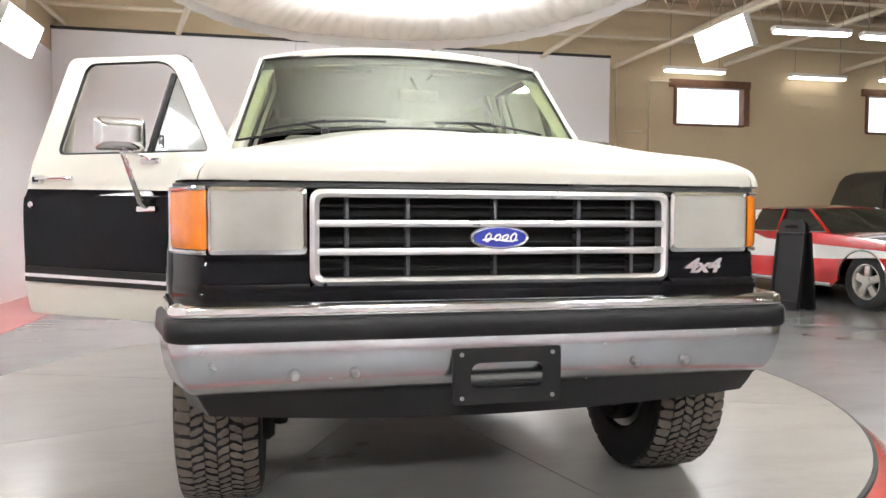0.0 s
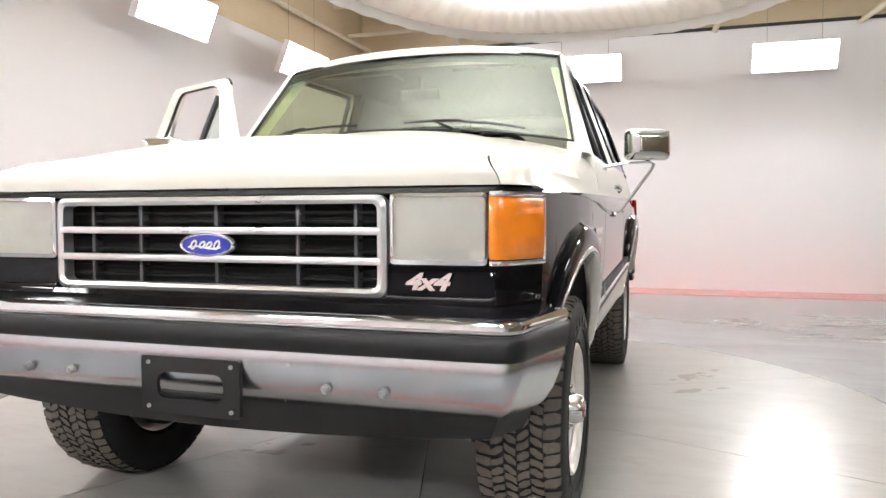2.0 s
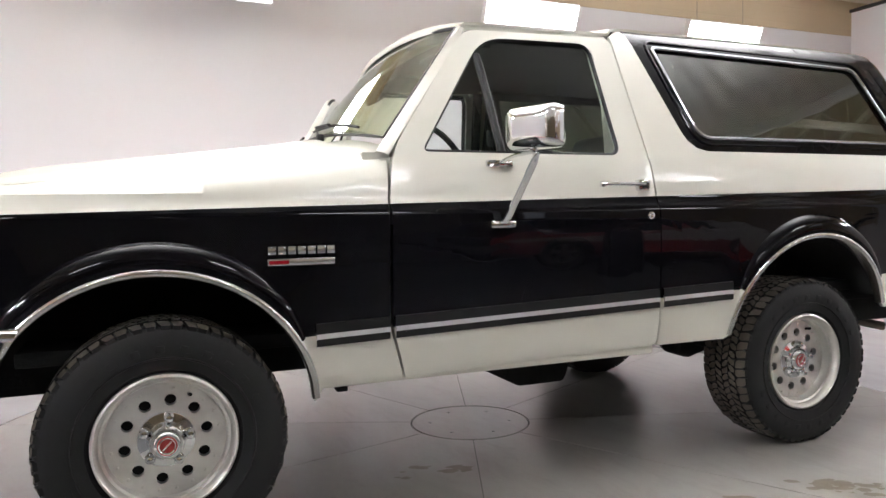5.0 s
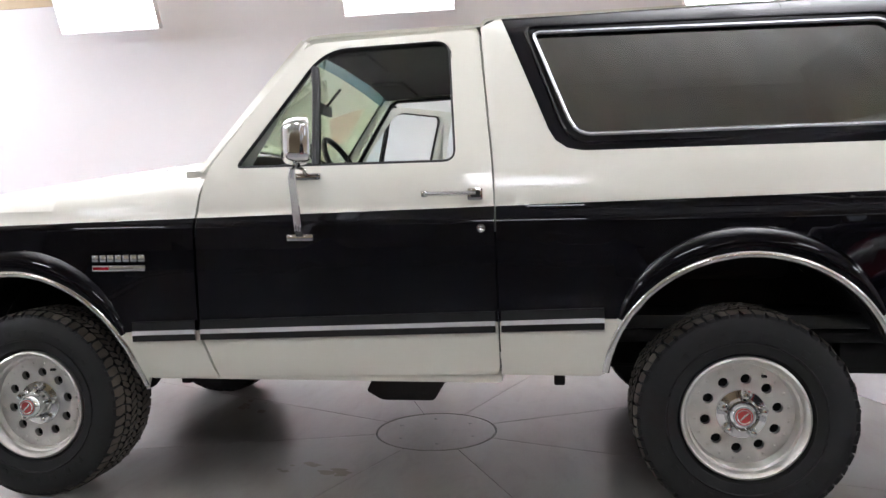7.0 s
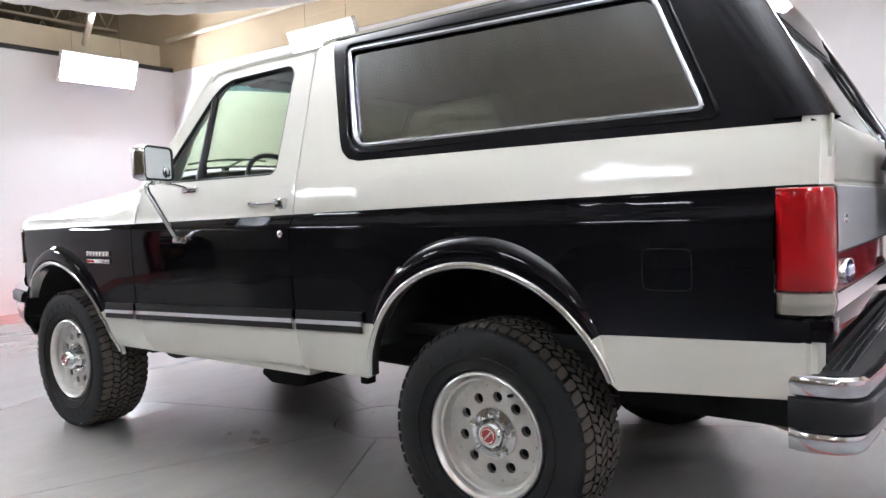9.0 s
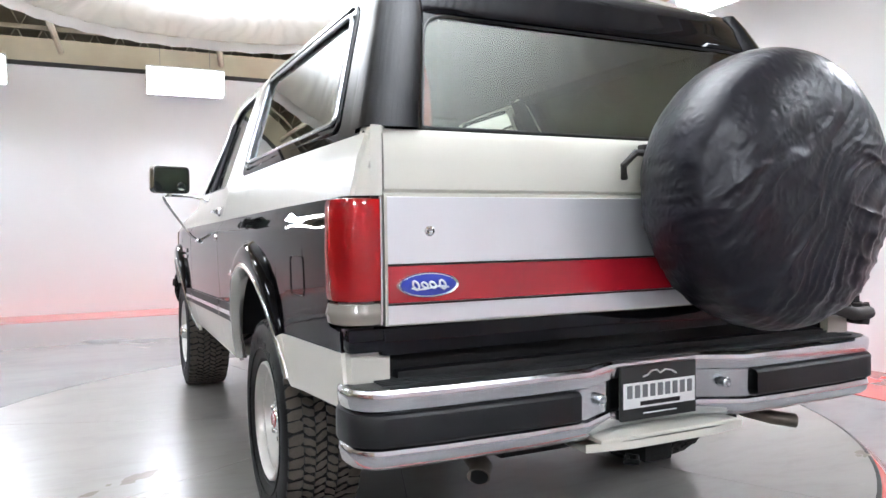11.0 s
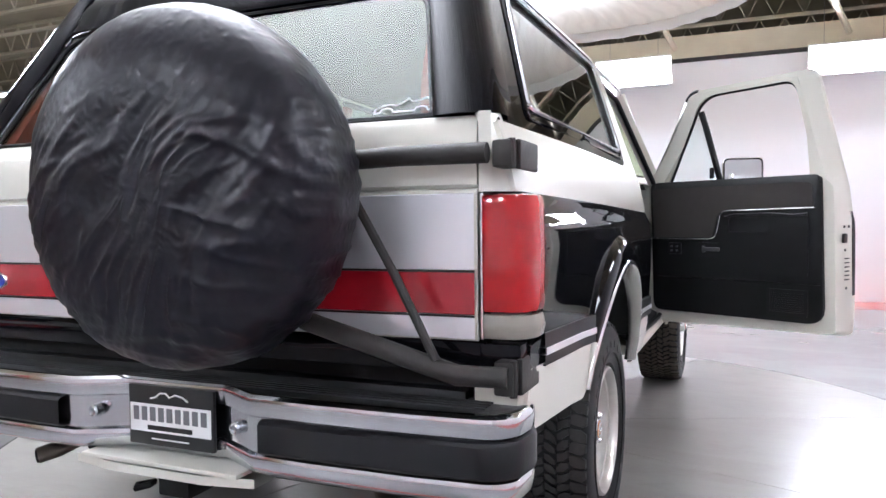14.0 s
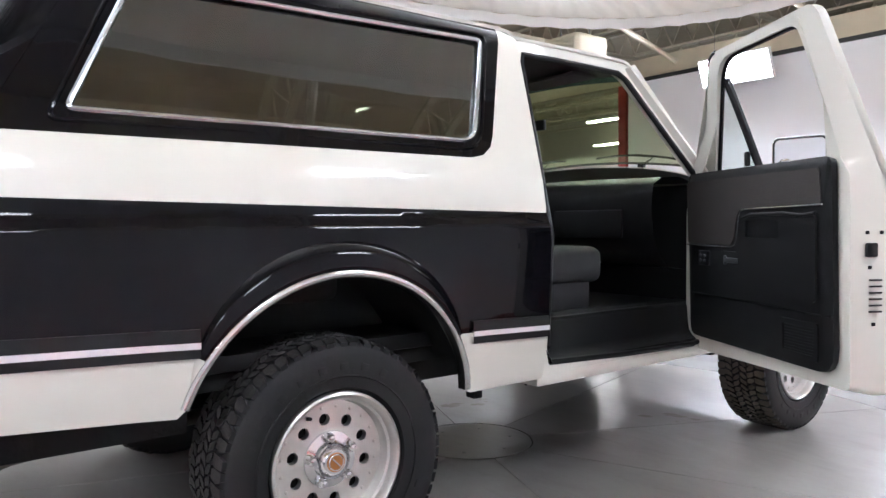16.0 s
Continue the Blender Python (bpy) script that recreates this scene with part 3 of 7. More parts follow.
TILT = 22
spots = [(-0.10, 7.44, 3.20, 0), (2.78, 7.44, 3.20, 0),
         (-3.52, -3.82, 3.17, 90), (-3.52, -0.76, 3.17, 90), (-3.52, 2.46, 3.04, 90), (-3.52, 5.05, 3.02, 90),
         (0.26, -7.38, 3.25, 180), (3.09, -7.38, 3.25, 180), (-2.62, -7.38, 3.20, 180),
         (4.95, 4.55, 3.28, -90), (4.6, -3.65, 3.11, -90), (4.6, 0.45, 3.11, -90)]
lamps = {}
for k, (x, y, z, turn) in enumerate(spots):
    m = pose(x, y, z, 0, 0, turn) @ pose(0, 0, 0, TILT, 0, 0)
    key = (z, turn)
    if key in lamps:
        copy_thing(lamps[key], m)
    else:
        lamps[key] = fixture(4.80 - z - 0.12, TUBE_SOUTH if turn == 180 else TUBE_NORTH if turn == 0 else TUBE_EAST if turn == -90 else TUBE)
        lamps[key].matrix_basis = m


def strip(length, drop, tube_mat):
    e = thing("strip_lamp", "long bare fluorescent strip lamp under the roof", "lamp", group="workshop strip lamps")
    bm = bmesh.new()
    box(bm, (0, 0, 0.05), (length, 0.12, 0.06), 0.01)
    part("channel", bm, LAMP_WHITE, e)
    for s in (-1, 1):
        bm = bmesh.new()
        lathe(bm, [(-length / 2 + 0.03, 0.018), (length / 2 - 0.03, 0.018)], 8, "x", (0, s * 0.04, 0))
        part("tube", bm, tube_mat, e)
        bm = bmesh.new()
        tube(bm, [(s * length * 0.4, 0, 0.07), (s * length * 0.4, 0, drop)], 0.006, 5)
        part("hanger", bm, GREY_STEEL, e)
    return e


strips = {}
places = [(6.62, 4.98, 3.55, -3), (8.05, 5.0, 3.55, 0), (9.5, 5.0, 3.55, 0), (10.95, 5.0, 3.55, 0), (6.5, 7.77, 3.55, 0), (9.05, 7.82, 3.55, 0), (10.9, 7.7, 3.55, 0), (12.8, 7.7, 3.55, 0), (8.2, 2.4, 3.75, 0), (9.9, 2.4, 3.75, 0), (11.6, 2.4, 3.75, 0),
          (9.3, -11.9, 3.6, 0), (7.9, -11.9, 3.6, 0), (10.0, -16.4, 3.6, 0), (11.5, -16.4, 3.6, 0), (8.5, -16.4, 3.6, 0), (13.4, -11.9, 3.6, 0), (12.4, -6.5, 3.75, 0), (10.7, -6.5, 3.75, 0),
          (9.8, -2.0, 3.8, 0), (12.9, -2.0, 3.8, 0), (13.0, -16.4, 3.6, 0)]
for k, (x, y, z, turn) in enumerate(places):
    key = (z, y < -8, y > 7)
    if key in strips:
        copy_thing(strips[key], pose(x, y, z, 0, 0, turn))
    else:
        strips[key] = strip(1.2, 4.815 - z, STRIP_FAR if y < -8 else STRIP_WALL if y > 7 else STRIP)
        strips[key].matrix_basis = pose(x, y, z, 0, 0, turn)

# turntable: eight uneven wedge plates round a centre plate, on a drum with a red skirt
table = thing("turntable", "large round turntable with grey epoxy plates and a red skirt", "turntable", (CX, CY, GZ))
bm = bmesh.new()
lathe(bm, [(0.004, 0.02), (0.004, CR + 0.10), (0.03, CR + 0.09), (0.085, CR + 0.012), (0.085, 0.02)], 128, "z")
part("skirt", bm, RED_FLOOR, table, "red painted sloping skirt")
bm = bmesh.new()
lathe(bm, [(0.086, 0.02), (0.086, CR + 0.012), (0.098, CR + 0.01), (0.098, CR - 0.004), (0.092, CR - 0.012), (0.092, 0.02)], 128, "z")
part("rim", bm, DARK_GAP, table, "black rubber rim")
R0 = 0.295
JOINTS = [28, 72, 117, 160, 202, 246, 286, 338.5, 388]
for k in range(8):
    a0, a1 = radians(JOINTS[k]), radians(JOINTS[k + 1])
    bm = bmesh.new()
    g = 0.0018
    rows = []
    for i in range(17):
        t = i / 16
        row = []
        for r in (R0 + 0.004, 0.9, 1.7, CR - 0.006):
            a = a0 + g / r + (a1 - a0 - 2 * g / r) * t
            row.append((r * math.cos(a), r * math.sin(a), 0.1))
        rows.append(row)
    sheet(bm, rows)
    thicken(bm, 0.006)
    part("floor_plate", bm, DISC, table)
bm = bmesh.new()
lathe(bm, [(0.094, 0.01), (0.094, R0 - 0.004), (0.1, R0 - 0.006), (0.1, 0.01)], 64, "z")
part("centre_plate", bm, DISC, table)
for k in range(6):
    a = radians(60 * k + 10)
    bm = bmesh.new()
    lathe(bm, [(0.098, 0.002), (0.098, 0.009), (0.1015, 0.008), (0.1015, 0.002)], 8, "z", (0.2 * math.cos(a), 0.2 * math.sin(a), 0))
    part("bolt", bm, GREY_STEEL, table)
# dried stains on the plates
def stain(x, y, n, spread, seed, turn=28):
    rnd = random.Random(seed)
    bm = bmesh.new()
    for _ in range(n):
        px, py, r = rnd.gauss(0, spread), rnd.gauss(0, spread * 0.35), rnd.uniform(0.006, 0.03)
        pts = [(px + r * rnd.uniform(0.5, 1.3) * 1.6 * math.cos(a), py + r * rnd.uniform(0.5, 1.2) * math.sin(a), rnd.uniform(0, 0.0004)) for a in [2 * math.pi * i / 11 for i in range(11)]]
        bm.faces.new([bm.verts.new(p) for p in pts])
    ob = link("floor_stain", bm, STAIN, smooth=0)
    ob.location = (x, y, FZ + 0.0012)
    ob.rotation_euler = (0, 0, radians(turn))
    return tagged(ob, "dried brown stain on the turntable floor", "stain", kind="structure")


stain(1.34, 1.03, 30, 0.085, 3, 65)
stain(1.35, 0.63, 16, 0.06, 11, 35)
stain(0.55, -0.35, 10, 0.10, 14, 80)
stain(-1.69, 1.81, 3, 0.02, 5)
stain(-0.45, -1.05, 6, 0.10, 8)


# ---------------------------------------------------------------- the truck
truck = thing("sport_utility_truck", "cream and black two-door utility truck with its passenger door open", "truck")

PZ = [0.40, 0.455, 0.50, 0.60, 0.70, 0.85, 0.98, 1.035, 1.062, 1.085, 1.10, 1.20, 1.245, 1.71, 1.75, 1.775, 1.80]
PX = [0.875, 0.895, 0.918, 0.938, 0.945, 0.953, 0.956, 0.952, 0.936, 0.926, 0.926, 0.905, 0.8885, 0.722, 0.703, 0.682, 0.645]
FA, RA = (-1.355, 0.372, 0.490), (1.333, 0.438, 0.467)   # wheel arches: y, z, radius


def belt(y):
    return 1.074 + 0.018 * y


def half(y, z, cap=False):
    """Half width of the body at (y, z)."""
    x = float(np.interp(z, PZ, PX))
    if y < -1.1:
        x *= 1 - 0.050 * min(1.0, (-1.1 - y) / 0.74) ** 1.6
    if y > 1.4:
        x *= 1 - 0.028 * min(1.0, (y - 1.4) / 0.85) ** 1.5
    if z < 1.0:
        for ay, az, ar in (FA, RA):
            d = math.hypot(y - ay, z - az) - ar
            if d < 0.13 and z > az - 0.1:
                t = max(0.0, min(1.0, 1 - d / 0.13))
                x += 0.008 * t * t * (3 - 2 * t)
    return x


def fender_top(y):
    return 1.245 + 0.0935 * (y + 0.6)


def fender_half(y, z):
    x = half(y, min(z, 1.09))
    t = (z - 1.085) / max(0.02, fender_top(y) - 1.085)
    if t > 0:
        x -= 0.095 * min(1, t) ** 2.2
    return x


def arc(c, a0, a1, n):
    return [(c[0] + c[2] * math.cos(radians(a0 + (a1 - a0) * i / n)), c[1] + c[2] * math.sin(radians(a0 + (a1 - a0) * i / n))) for i in range(n + 1)]


BELT_CUT = ((0, 0, 1.074), (0, -0.018, 1))
LOW_CUT = ((0, 0, 0.665), (0, -0.03, 1))
ZCUTS = [((0, 0, z), (0, 0, 1)) for z in (0.5, 0.6, 0.72, 0.85, 0.93, 0.99, 1.01, 1.025, 1.035, 1.05, 1.062, 1.085, 1.1, 1.15, 1.2, 1.23, 1.26, 1.72, 1.755)]
YCUTS = [((0, y, 0), (0, 1, 0)) for y in [-1.8 + 0.1 * i for i in range(41)]]


def two_tone(bm, dark=None):
    for f in bm.faces:
        c = f.calc_center_median()
        black = c.z < belt(c.y) and c.z > 0.665 + 0.03 * c.y
        if dark and dark(c):
            black = True
        f.material_index = 1 if black else 0


def merge_cells(bm, cuts):
    """Joins the slivers inside each cell between the cuts into one face."""
    cells = {}
    cs = [(Vector(p), Vector(n)) for p, n in cuts]
    for f in bm.faces:
        c = f.calc_center_median()
        cells.setdefault(tuple((c - p).dot(n) > 0 for p, n in cs), []).append(f)
    for fs in cells.values():
        if len(fs) > 1:
            bmesh.ops.dissolve_faces(bm, faces=fs, use_verts=False)


def side_panel(name, side, outline, holes=(), cuts=(), fn=half, dark=None, parent=truck, label="", thick=0.018, flat_x=None):
    bm = bmesh.new()
    plate(bm, outline, holes, [*ZCUTS, *YCUTS, BELT_CUT, LOW_CUT, *cuts])
    merge_cells(bm, [*ZCUTS, *YCUTS, BELT_CUT, LOW_CUT, *cuts])
    two_tone(bm, dark)
    for v in bm.verts:
        v.co.x = fn(v.co.y, v.co.z)
    bmesh.ops.recalc_face_normals(bm, faces=bm.faces)
    if sum(f.normal.x for f in bm.faces) < 0:
        bmesh.ops.reverse_faces(bm, faces=bm.faces)
    ret = bmesh.ops.extrude_face_region(bm, geom=list(bm.faces), use_keep_orig=True)
    for v in [g for g in ret["geom"] if isinstance(g, bmesh.types.BMVert)]:
        v.co.x -= thick
    if side < 0:
        mirror_x(bm)
    return part(name, bm, [WHITE, BLACK], parent, label, 28)


SIDES = (1, -1)


def brow(a):
    """Height of an arch flare along its arc: full over the top, fading out on both flanks."""
    t = max(0.0, 1 - (abs(a - math.pi / 2) / radians(66)) ** 2.6)
    return t


DOOR_OUT = rounded([(-0.553, 0.463, 0.0), (-0.606, 0.64, 0.03), (-0.606, 1.07, 0.0), (-0.590, 1.20, 0.05), (-0.560, 1.275, 0.05), (-0.232, 1.722, 0.05), (0.428, 1.742, 0.04), (0.487, 1.20, 0.2), (0.492, 1.08, 0.0), (0.503, 0.488, 0.03)], 0.02)
DOOR_WIN = rounded([(-0.475, 1.243, 0.035), (-0.165, 1.696, 0.10), (0.322, 1.706, 0.06), (0.358, 1.243, 0.05)], 0.04, 6)
QW = rounded([(0.628, 1.714, 0.03), (0.775, 1.325, 0.06), (2.018, 1.328, 0.02), (1.835, 1.694, 0.05)], 0.03, 5)
FENDER_OUT = [(-1.832, 0.70), *arc(FA, 144, 4, 22)[0:], (-0.842, 0.457), *rounded([(-0.562, 0.457, 0.0)], 0), (-0.616, 0.64), (-0.616, 1.07), (-0.600, 1.20), (-0.590, 1.243)] + [(y, fender_top(y)) for y in (-0.8, -1.0, -1.2, -1.4, -1.6, -1.75)] + [(-1.832, fender_top(-1.832))]
QUARTER_OUT = [(0.509, 0.487), (0.845, 0.487), *arc(RA, 172, 18, 24), (1.80, 0.562), (2.285, 0.592), (2.285, 0.785), (2.205, 0.79), (2.205, 1.112), (2.30, 1.116), (2.30, 1.262), (2.262, 1.285), (1.985, 1.775), (1.95, 1.79), (0.50, 1.79), (0.436, 1.748), (0.493, 1.20), (0.498, 1.08)]


# rounded lower front corner of the band: points and inward normals
CORNER = [(0.80, 1.268, 0.012, 0.055), (0.745, 1.280, 0.03, 0.04), (0.705, 1.31, 0.041, 0.023)]


def surround(c):
    """The black band round the quarter window."""
    line = (c.y - 0.505) * (1.275 - 1.80) - (c.z - 1.80) * (0.712 - 0.505)
    return c.z > 1.268 and line < 0 and all((c.y - y) * ny + (c.z - z) * nz > 0 for y, z, ny, nz in CORNER)


BAND = [((0, 0.505, 1.80), (0, 1.275 - 1.80, -(0.712 - 0.505))), ((0, 0, 1.268), (0, 0, 1)), *(((0, y, z), (0, ny, nz)) for y, z, ny, nz in CORNER)]

for s in SIDES:
    fender = side_panel("front_fender", s, FENDER_OUT, fn=fender_half, label="cream over gloss black front fender with flared arch")
    # nose of the fender beside the hood
    bm = bmesh.new()
    rows = []
    for k in range(9):
        t = k / 8
        row = []
        for z, back in ((1.052, 0.0), (1.075, -0.003), (1.092, 0.002), (1.106, 0.014), (1.118, 0.034), (1.127, 0.062), (1.1305, 0.10)):
            xe = fender_half(-1.832, z) + 0.001
            x0 = 0.826 - 0.045 * max(0.0, min(1.0, (z - 1.065) / 0.065))
            x = x0 + (xe - x0) * math.sin(t * math.pi / 2)
            row.append((s * x, -1.968 + 0.137 * (1 - math.cos(t * math.pi / 2)) + back * (1 - t), z))
        rows.append(row)
    sheet(bm, rows)
    thicken(bm, 0.004)
    part("nose_cap", bm, WHITE, fender)
    quarter = side_panel("quarter_panel", s, QUARTER_OUT, [QW], BAND, dark=surround, label="cream and black rear quarter panel with black window band")
    # chrome lips of both arches
    for c, a0, a1, nm in ((FA, 144, 6, fender), (RA, 172, 18, quarter)):
        # raised flare band with a crisp outer step
        bm = bmesh.new()
        rows = []
        for i in range(41):
            q = i / 40
            a = radians(a0 + (a1 - a0) * q)
            ends = brow(a)
            row = []
            for dr, dx in ((0.098, -0.004), (0.093, 0.002), (0.086, 0.011), (0.078, 0.020), (0.066, 0.027), (0.048, 0.031), (0.028, 0.031), (0.012, 0.027), (-0.002, 0.022), (-0.002, -0.02)):
                lift = 0.12 + 0.88 * ends
                y, z = c[0] + (c[2] + dr * (lift if dr > 0 else 1)) * math.cos(a), c[1] + (c[2] + dr * (lift if dr > 0 else 1)) * math.sin(a)
                row.append((s * (half(y, z) + (dx * lift if dx > 0 else dx)), y, z))
            rows.append(row)
        sheet(bm, rows)
        two_tone(bm)
        part("arch_flare", bm, [WHITE, BLACK], nm, "raised black wheel arch flare", 50)
        bm = bmesh.new()
        rows = []
        for i in range(41):
            q = i / 40
            a = radians(a0 + (a1 - a0) * q)
            k = 0.022 * (0.12 + 0.88 * brow(a))
            row = []
            for dr, dx in ((0.017, k - 0.001), (0.016, 0.004 + k), (0.011, 0.008 + k), (0.004, 0.0095 + k), (-0.003, 0.007 + k), (-0.007, 0.001 + k), (-0.007, -0.03)):
                y, z = c[0] + (c[2] + dr) * math.cos(a), c[1] + (c[2] + dr) * math.sin(a)
                row.append((s * (half(y, z) + dx), y, z))
            rows.append(row)
        sheet(bm, rows)
        part("arch_trim", bm, TRIM_STEEL, nm, "chrome wheel arch trim")
    # chrome reveal and tinted glass of the quarter window
    bm = bmesh.new()
    tube(bm, [(s * (half(y, z) + 0.002), y, z) for y, z in QW], 0.0085, 8, closed=True)
    part("window_reveal", bm, DULL_CHROME, quarter, "bright window reveal")
    bm = bmesh.new()
    tube(bm, [(s * (half(y, z) + 0.001), y, z) for y, z in rounded([(0.594, 1.740, 0.05), (0.752, 1.297, 0.08), (2.062, 1.300, 0.03), (1.858, 1.720, 0.06)], 0.03, 6)], 0.0065, 8, closed=True)
    part("window_gasket", bm, BLACK, quarter, "raised black lip round the quarter window")
    bm = bmesh.new()
    plate(bm, QW)
    for v in bm.verts:
        v.co.x = s * (half(v.co.y, v.co.z) - 0.010)
    thicken(bm, 0.004)
    g = part("quarter_glass", bm, GLASS_DARK, quarter, "tinted quarter window glass", 30)
    g.visible_shadow = False
    # belt moulding in three runs, the bright line set into the dark strip
    runs = [(-0.872, -0.622, fender), (0.512, 0.862, quarter)] + ([(1.745, 2.195, quarter)] if s < 0 else [])
    for y0, y1, par in runs:
        for nm, z0, z1, dx, mt in (("side_moulding", -0.038, 0.036, 0.012, RUBBER), ("moulding_strip", -0.014, 0.002, 0.015, SILVER)):
            bm = bmesh.new()
            n = 10
            sheet(bm, [[(s * (half(y, 0.665) + d), y, 0.668 + 0.03 * y + z + (0.03 if y > 1.6 else 0)) for z, d in ((z0, 0.0), (z0, dx), (z1, dx), (z1, 0.0))] for y in [y0 + (y1 - y0) * i / n for i in range(n + 1)]])
            part(nm, bm, mt, par, "bright strip in the moulding" if mt is SILVER else "")
    # dark inner wheel housings
    for c, par in ((FA, fender), (RA, quarter)):
        bm = bmesh.new()
        sheet(bm, [[(s * x, c[0] + (c[2] + 0.012) * math.cos(radians(a)), c[1] + (c[2] + 0.012) * math.sin(radians(a))) for x in (0.93, 0.75, 0.5)] for a in range(22, 161, 6)])
        bm.faces.new([bm.verts.new((s * 0.5, c[0] + (c[2] + 0.012) * math.cos(radians(a)), c[1] + (c[2] + 0.012) * math.sin(radians(a)))) for a in range(10, 173, 9)])
        part("wheel_housing", bm, UNDER, par)

# fuel door, badges on the fenders
for s in SIDES:
    fender = [o for o in truck.children if o.name.startswith("front_fender")][0 if s > 0 else 1]
    bm = bmesh.new()
    w = 0.218 / 7
    for i in range(7):
        box(bm, (s * (half(-0.9, 0.92) + 0.004), -1.022 + (i + 0.5) * w, 0.919), (0.008, w * 0.82, 0.026), 0.003)
    part("name_badge", bm, BADGE, fender, "bright script badge drawn as plain blocks")
    bm = bmesh.new()
    box(bm, (s * (half(-0.9, 0.88) + 0.003), -0.914, 0.882), (0.008, 0.214, 0.022), 0.003)
    b = part("trim_badge", bm, BADGE, fender)
    bm = bmesh.new()
    box(bm, (s * (half(-0.9, 0.88) + 0.008), -0.985, 0.882), (0.003, 0.062, 0.012))
    part("badge_inlay", bm, RED_STRIPE, fender)
bm = bmesh.new()
pts = rounded([(1.88, 0.85), (2.01, 0.85), (2.01, 0.96), (1.88, 0.96)], 0.02)
tube(bm, [(half(y, z) + 0.001, y, z) for y, z in pts], 0.0013, 6, closed=True)
part("fuel_door_gap", bm, SATIN, truck, "outline of the fuel filler door")

# hood
bm = bmesh.new()
rows = []
NX = 24
ys = [(-1.966, 1.052, 0), (-1.972, 1.075, 0), (-1.970, 1.095, 0), (-1.955, 1.118, 0.15), (-1.925, 1.134, 0.5), (-1.86, None, 0.8), (-1.7, None, 1), (-1.4, None, 1), (-1.1, None, 1), (-0.85, None, 1), (-0.68, None, 1), (-0.66, None, 1)]
for y, z, c in ys:
    row = []
    for i in range(NX + 1):
        x = -0.822 + 1.644 * i / NX
        u = abs(x) / 0.822
        zz = (z if z else fender_top(y) + 0.004) + c * ((0.062 + 0.034 * max(0.0, min(1.0, (y + 1.95) / 1.25))) * (1 - u ** 2) - 0.012 * max(0, (u - 0.93) / 0.07) ** 2)
        if c:
            zz += c * 0.010 * (1 / (1 + math.exp((abs(x) - 0.44) * 40)))
        yy = y - (0.02 * (1 - u * u) if y > -0.9 else 0.018 * (1 - u * u))
        if y > -0.8:
            yy -= 0.06 * (1 - u * u)
        nose = 0.052 * max(0.0, min(1.0, (-1.72 - y) / 0.2)) * max(0.0, min(1.0, (zz - 1.065) / 0.065)) * u ** 3
        row.append((x * (1 - nose), yy, zz))
    rows.append(row)
sheet(bm, rows)
thicken(bm, 0.012)
part("hood", bm, WHITE, truck, "smooth cream white hood", 50)
# cowl with wiper arms
bm = bmesh.new()
sheet(bm, [[(x, y - 0.075 * (1 - (x / 0.86) ** 2), z + 0.080 * (1 - (x / 0.86) ** 2) - 0.022 * (abs(x) / 0.845) ** 6) for x in [-0.845 + 1.69 * i / 16 for i in range(17)]] for y, z in ((-0.672, 1.225), (-0.645, 1.243), (-0.60, 1.252), (-0.55, 1.265))])
thicken(bm, 0.006)
part("cowl", bm, WHITE, truck)


def arc_pt(x, t, o=0.0):
    """A point of the windshield: t from its base to its top, o off its face."""
    w = 1 - (x / 0.86) ** 2
    return Vector((x * (1 - 0.145 * t), -0.575 - 0.10 * w + (0.33 + 0.055 * w) * t - 0.8 * o, 1.288 + 0.074 * w + (0.440 - 0.040 * w) * t + 0.026 * w * t + 0.6 * o))


bm = bmesh.new()
for x0, xa, xb in ((0.33, 0.62, 0.08), (-0.42, -0.15, -0.70)):
    tube(bm, [arc_pt(x0, -0.06, 0.03), arc_pt(x0 - 0.1 * (1 if xb < x0 else -1), 0.02, 0.045), arc_pt((xa + xb) / 2, 0.05, 0.035)], 0.008, 6)
    tube(bm, [arc_pt(xa + (xb - xa) * i / 8, 0.045 + 0.025 * math.sin(i / 8 * 3.1), 0.018) for i in range(9)], 0.006, 6)
    box(bm, arc_pt(x0, -0.06, 0.025), (0.035, 0.03, 0.03), 0.008)
part("wiper", bm, SATIN, truck, "black windshield wipers parked on the cowl")

# windshield and its black seal
U = [-0.815 + 1.63 * i / 20 for i in range(21)]
bm = bmesh.new()
sheet(bm, [[arc_pt(x, t) for x in U] for t in [0, 0.2, 0.4, 0.6, 0.8, 0.985]])
thicken(bm, 0.005)
ws = part("windshield", bm, GLASS_WS, truck, "green-tinted windshield glass")
ws.visible_shadow = False
bm = bmesh.new()
sheet(bm, [[arc_pt(x, t, -0.012) for x in U] for t in (0.87, 0.93, 0.98)])
band = part("shade_band", bm, GLASS_BAND, ws, "blue shade band along the glass's top")
band.visible_shadow = False
bm = bmesh.new()
loop = [arc_pt(x, 0.0, 0.002) for x in U] + [arc_pt(0.815, t, 0.002) for t in (0.25, 0.5, 0.75)] + [arc_pt(x, 0.985, 0.002) for x in reversed(U)] + [arc_pt(-0.815, t, 0.002) for t in (0.75, 0.5, 0.25)]
tube(bm, loop, 0.0065, 6, closed=True)
part("windshield_seal", bm, SATIN, truck)
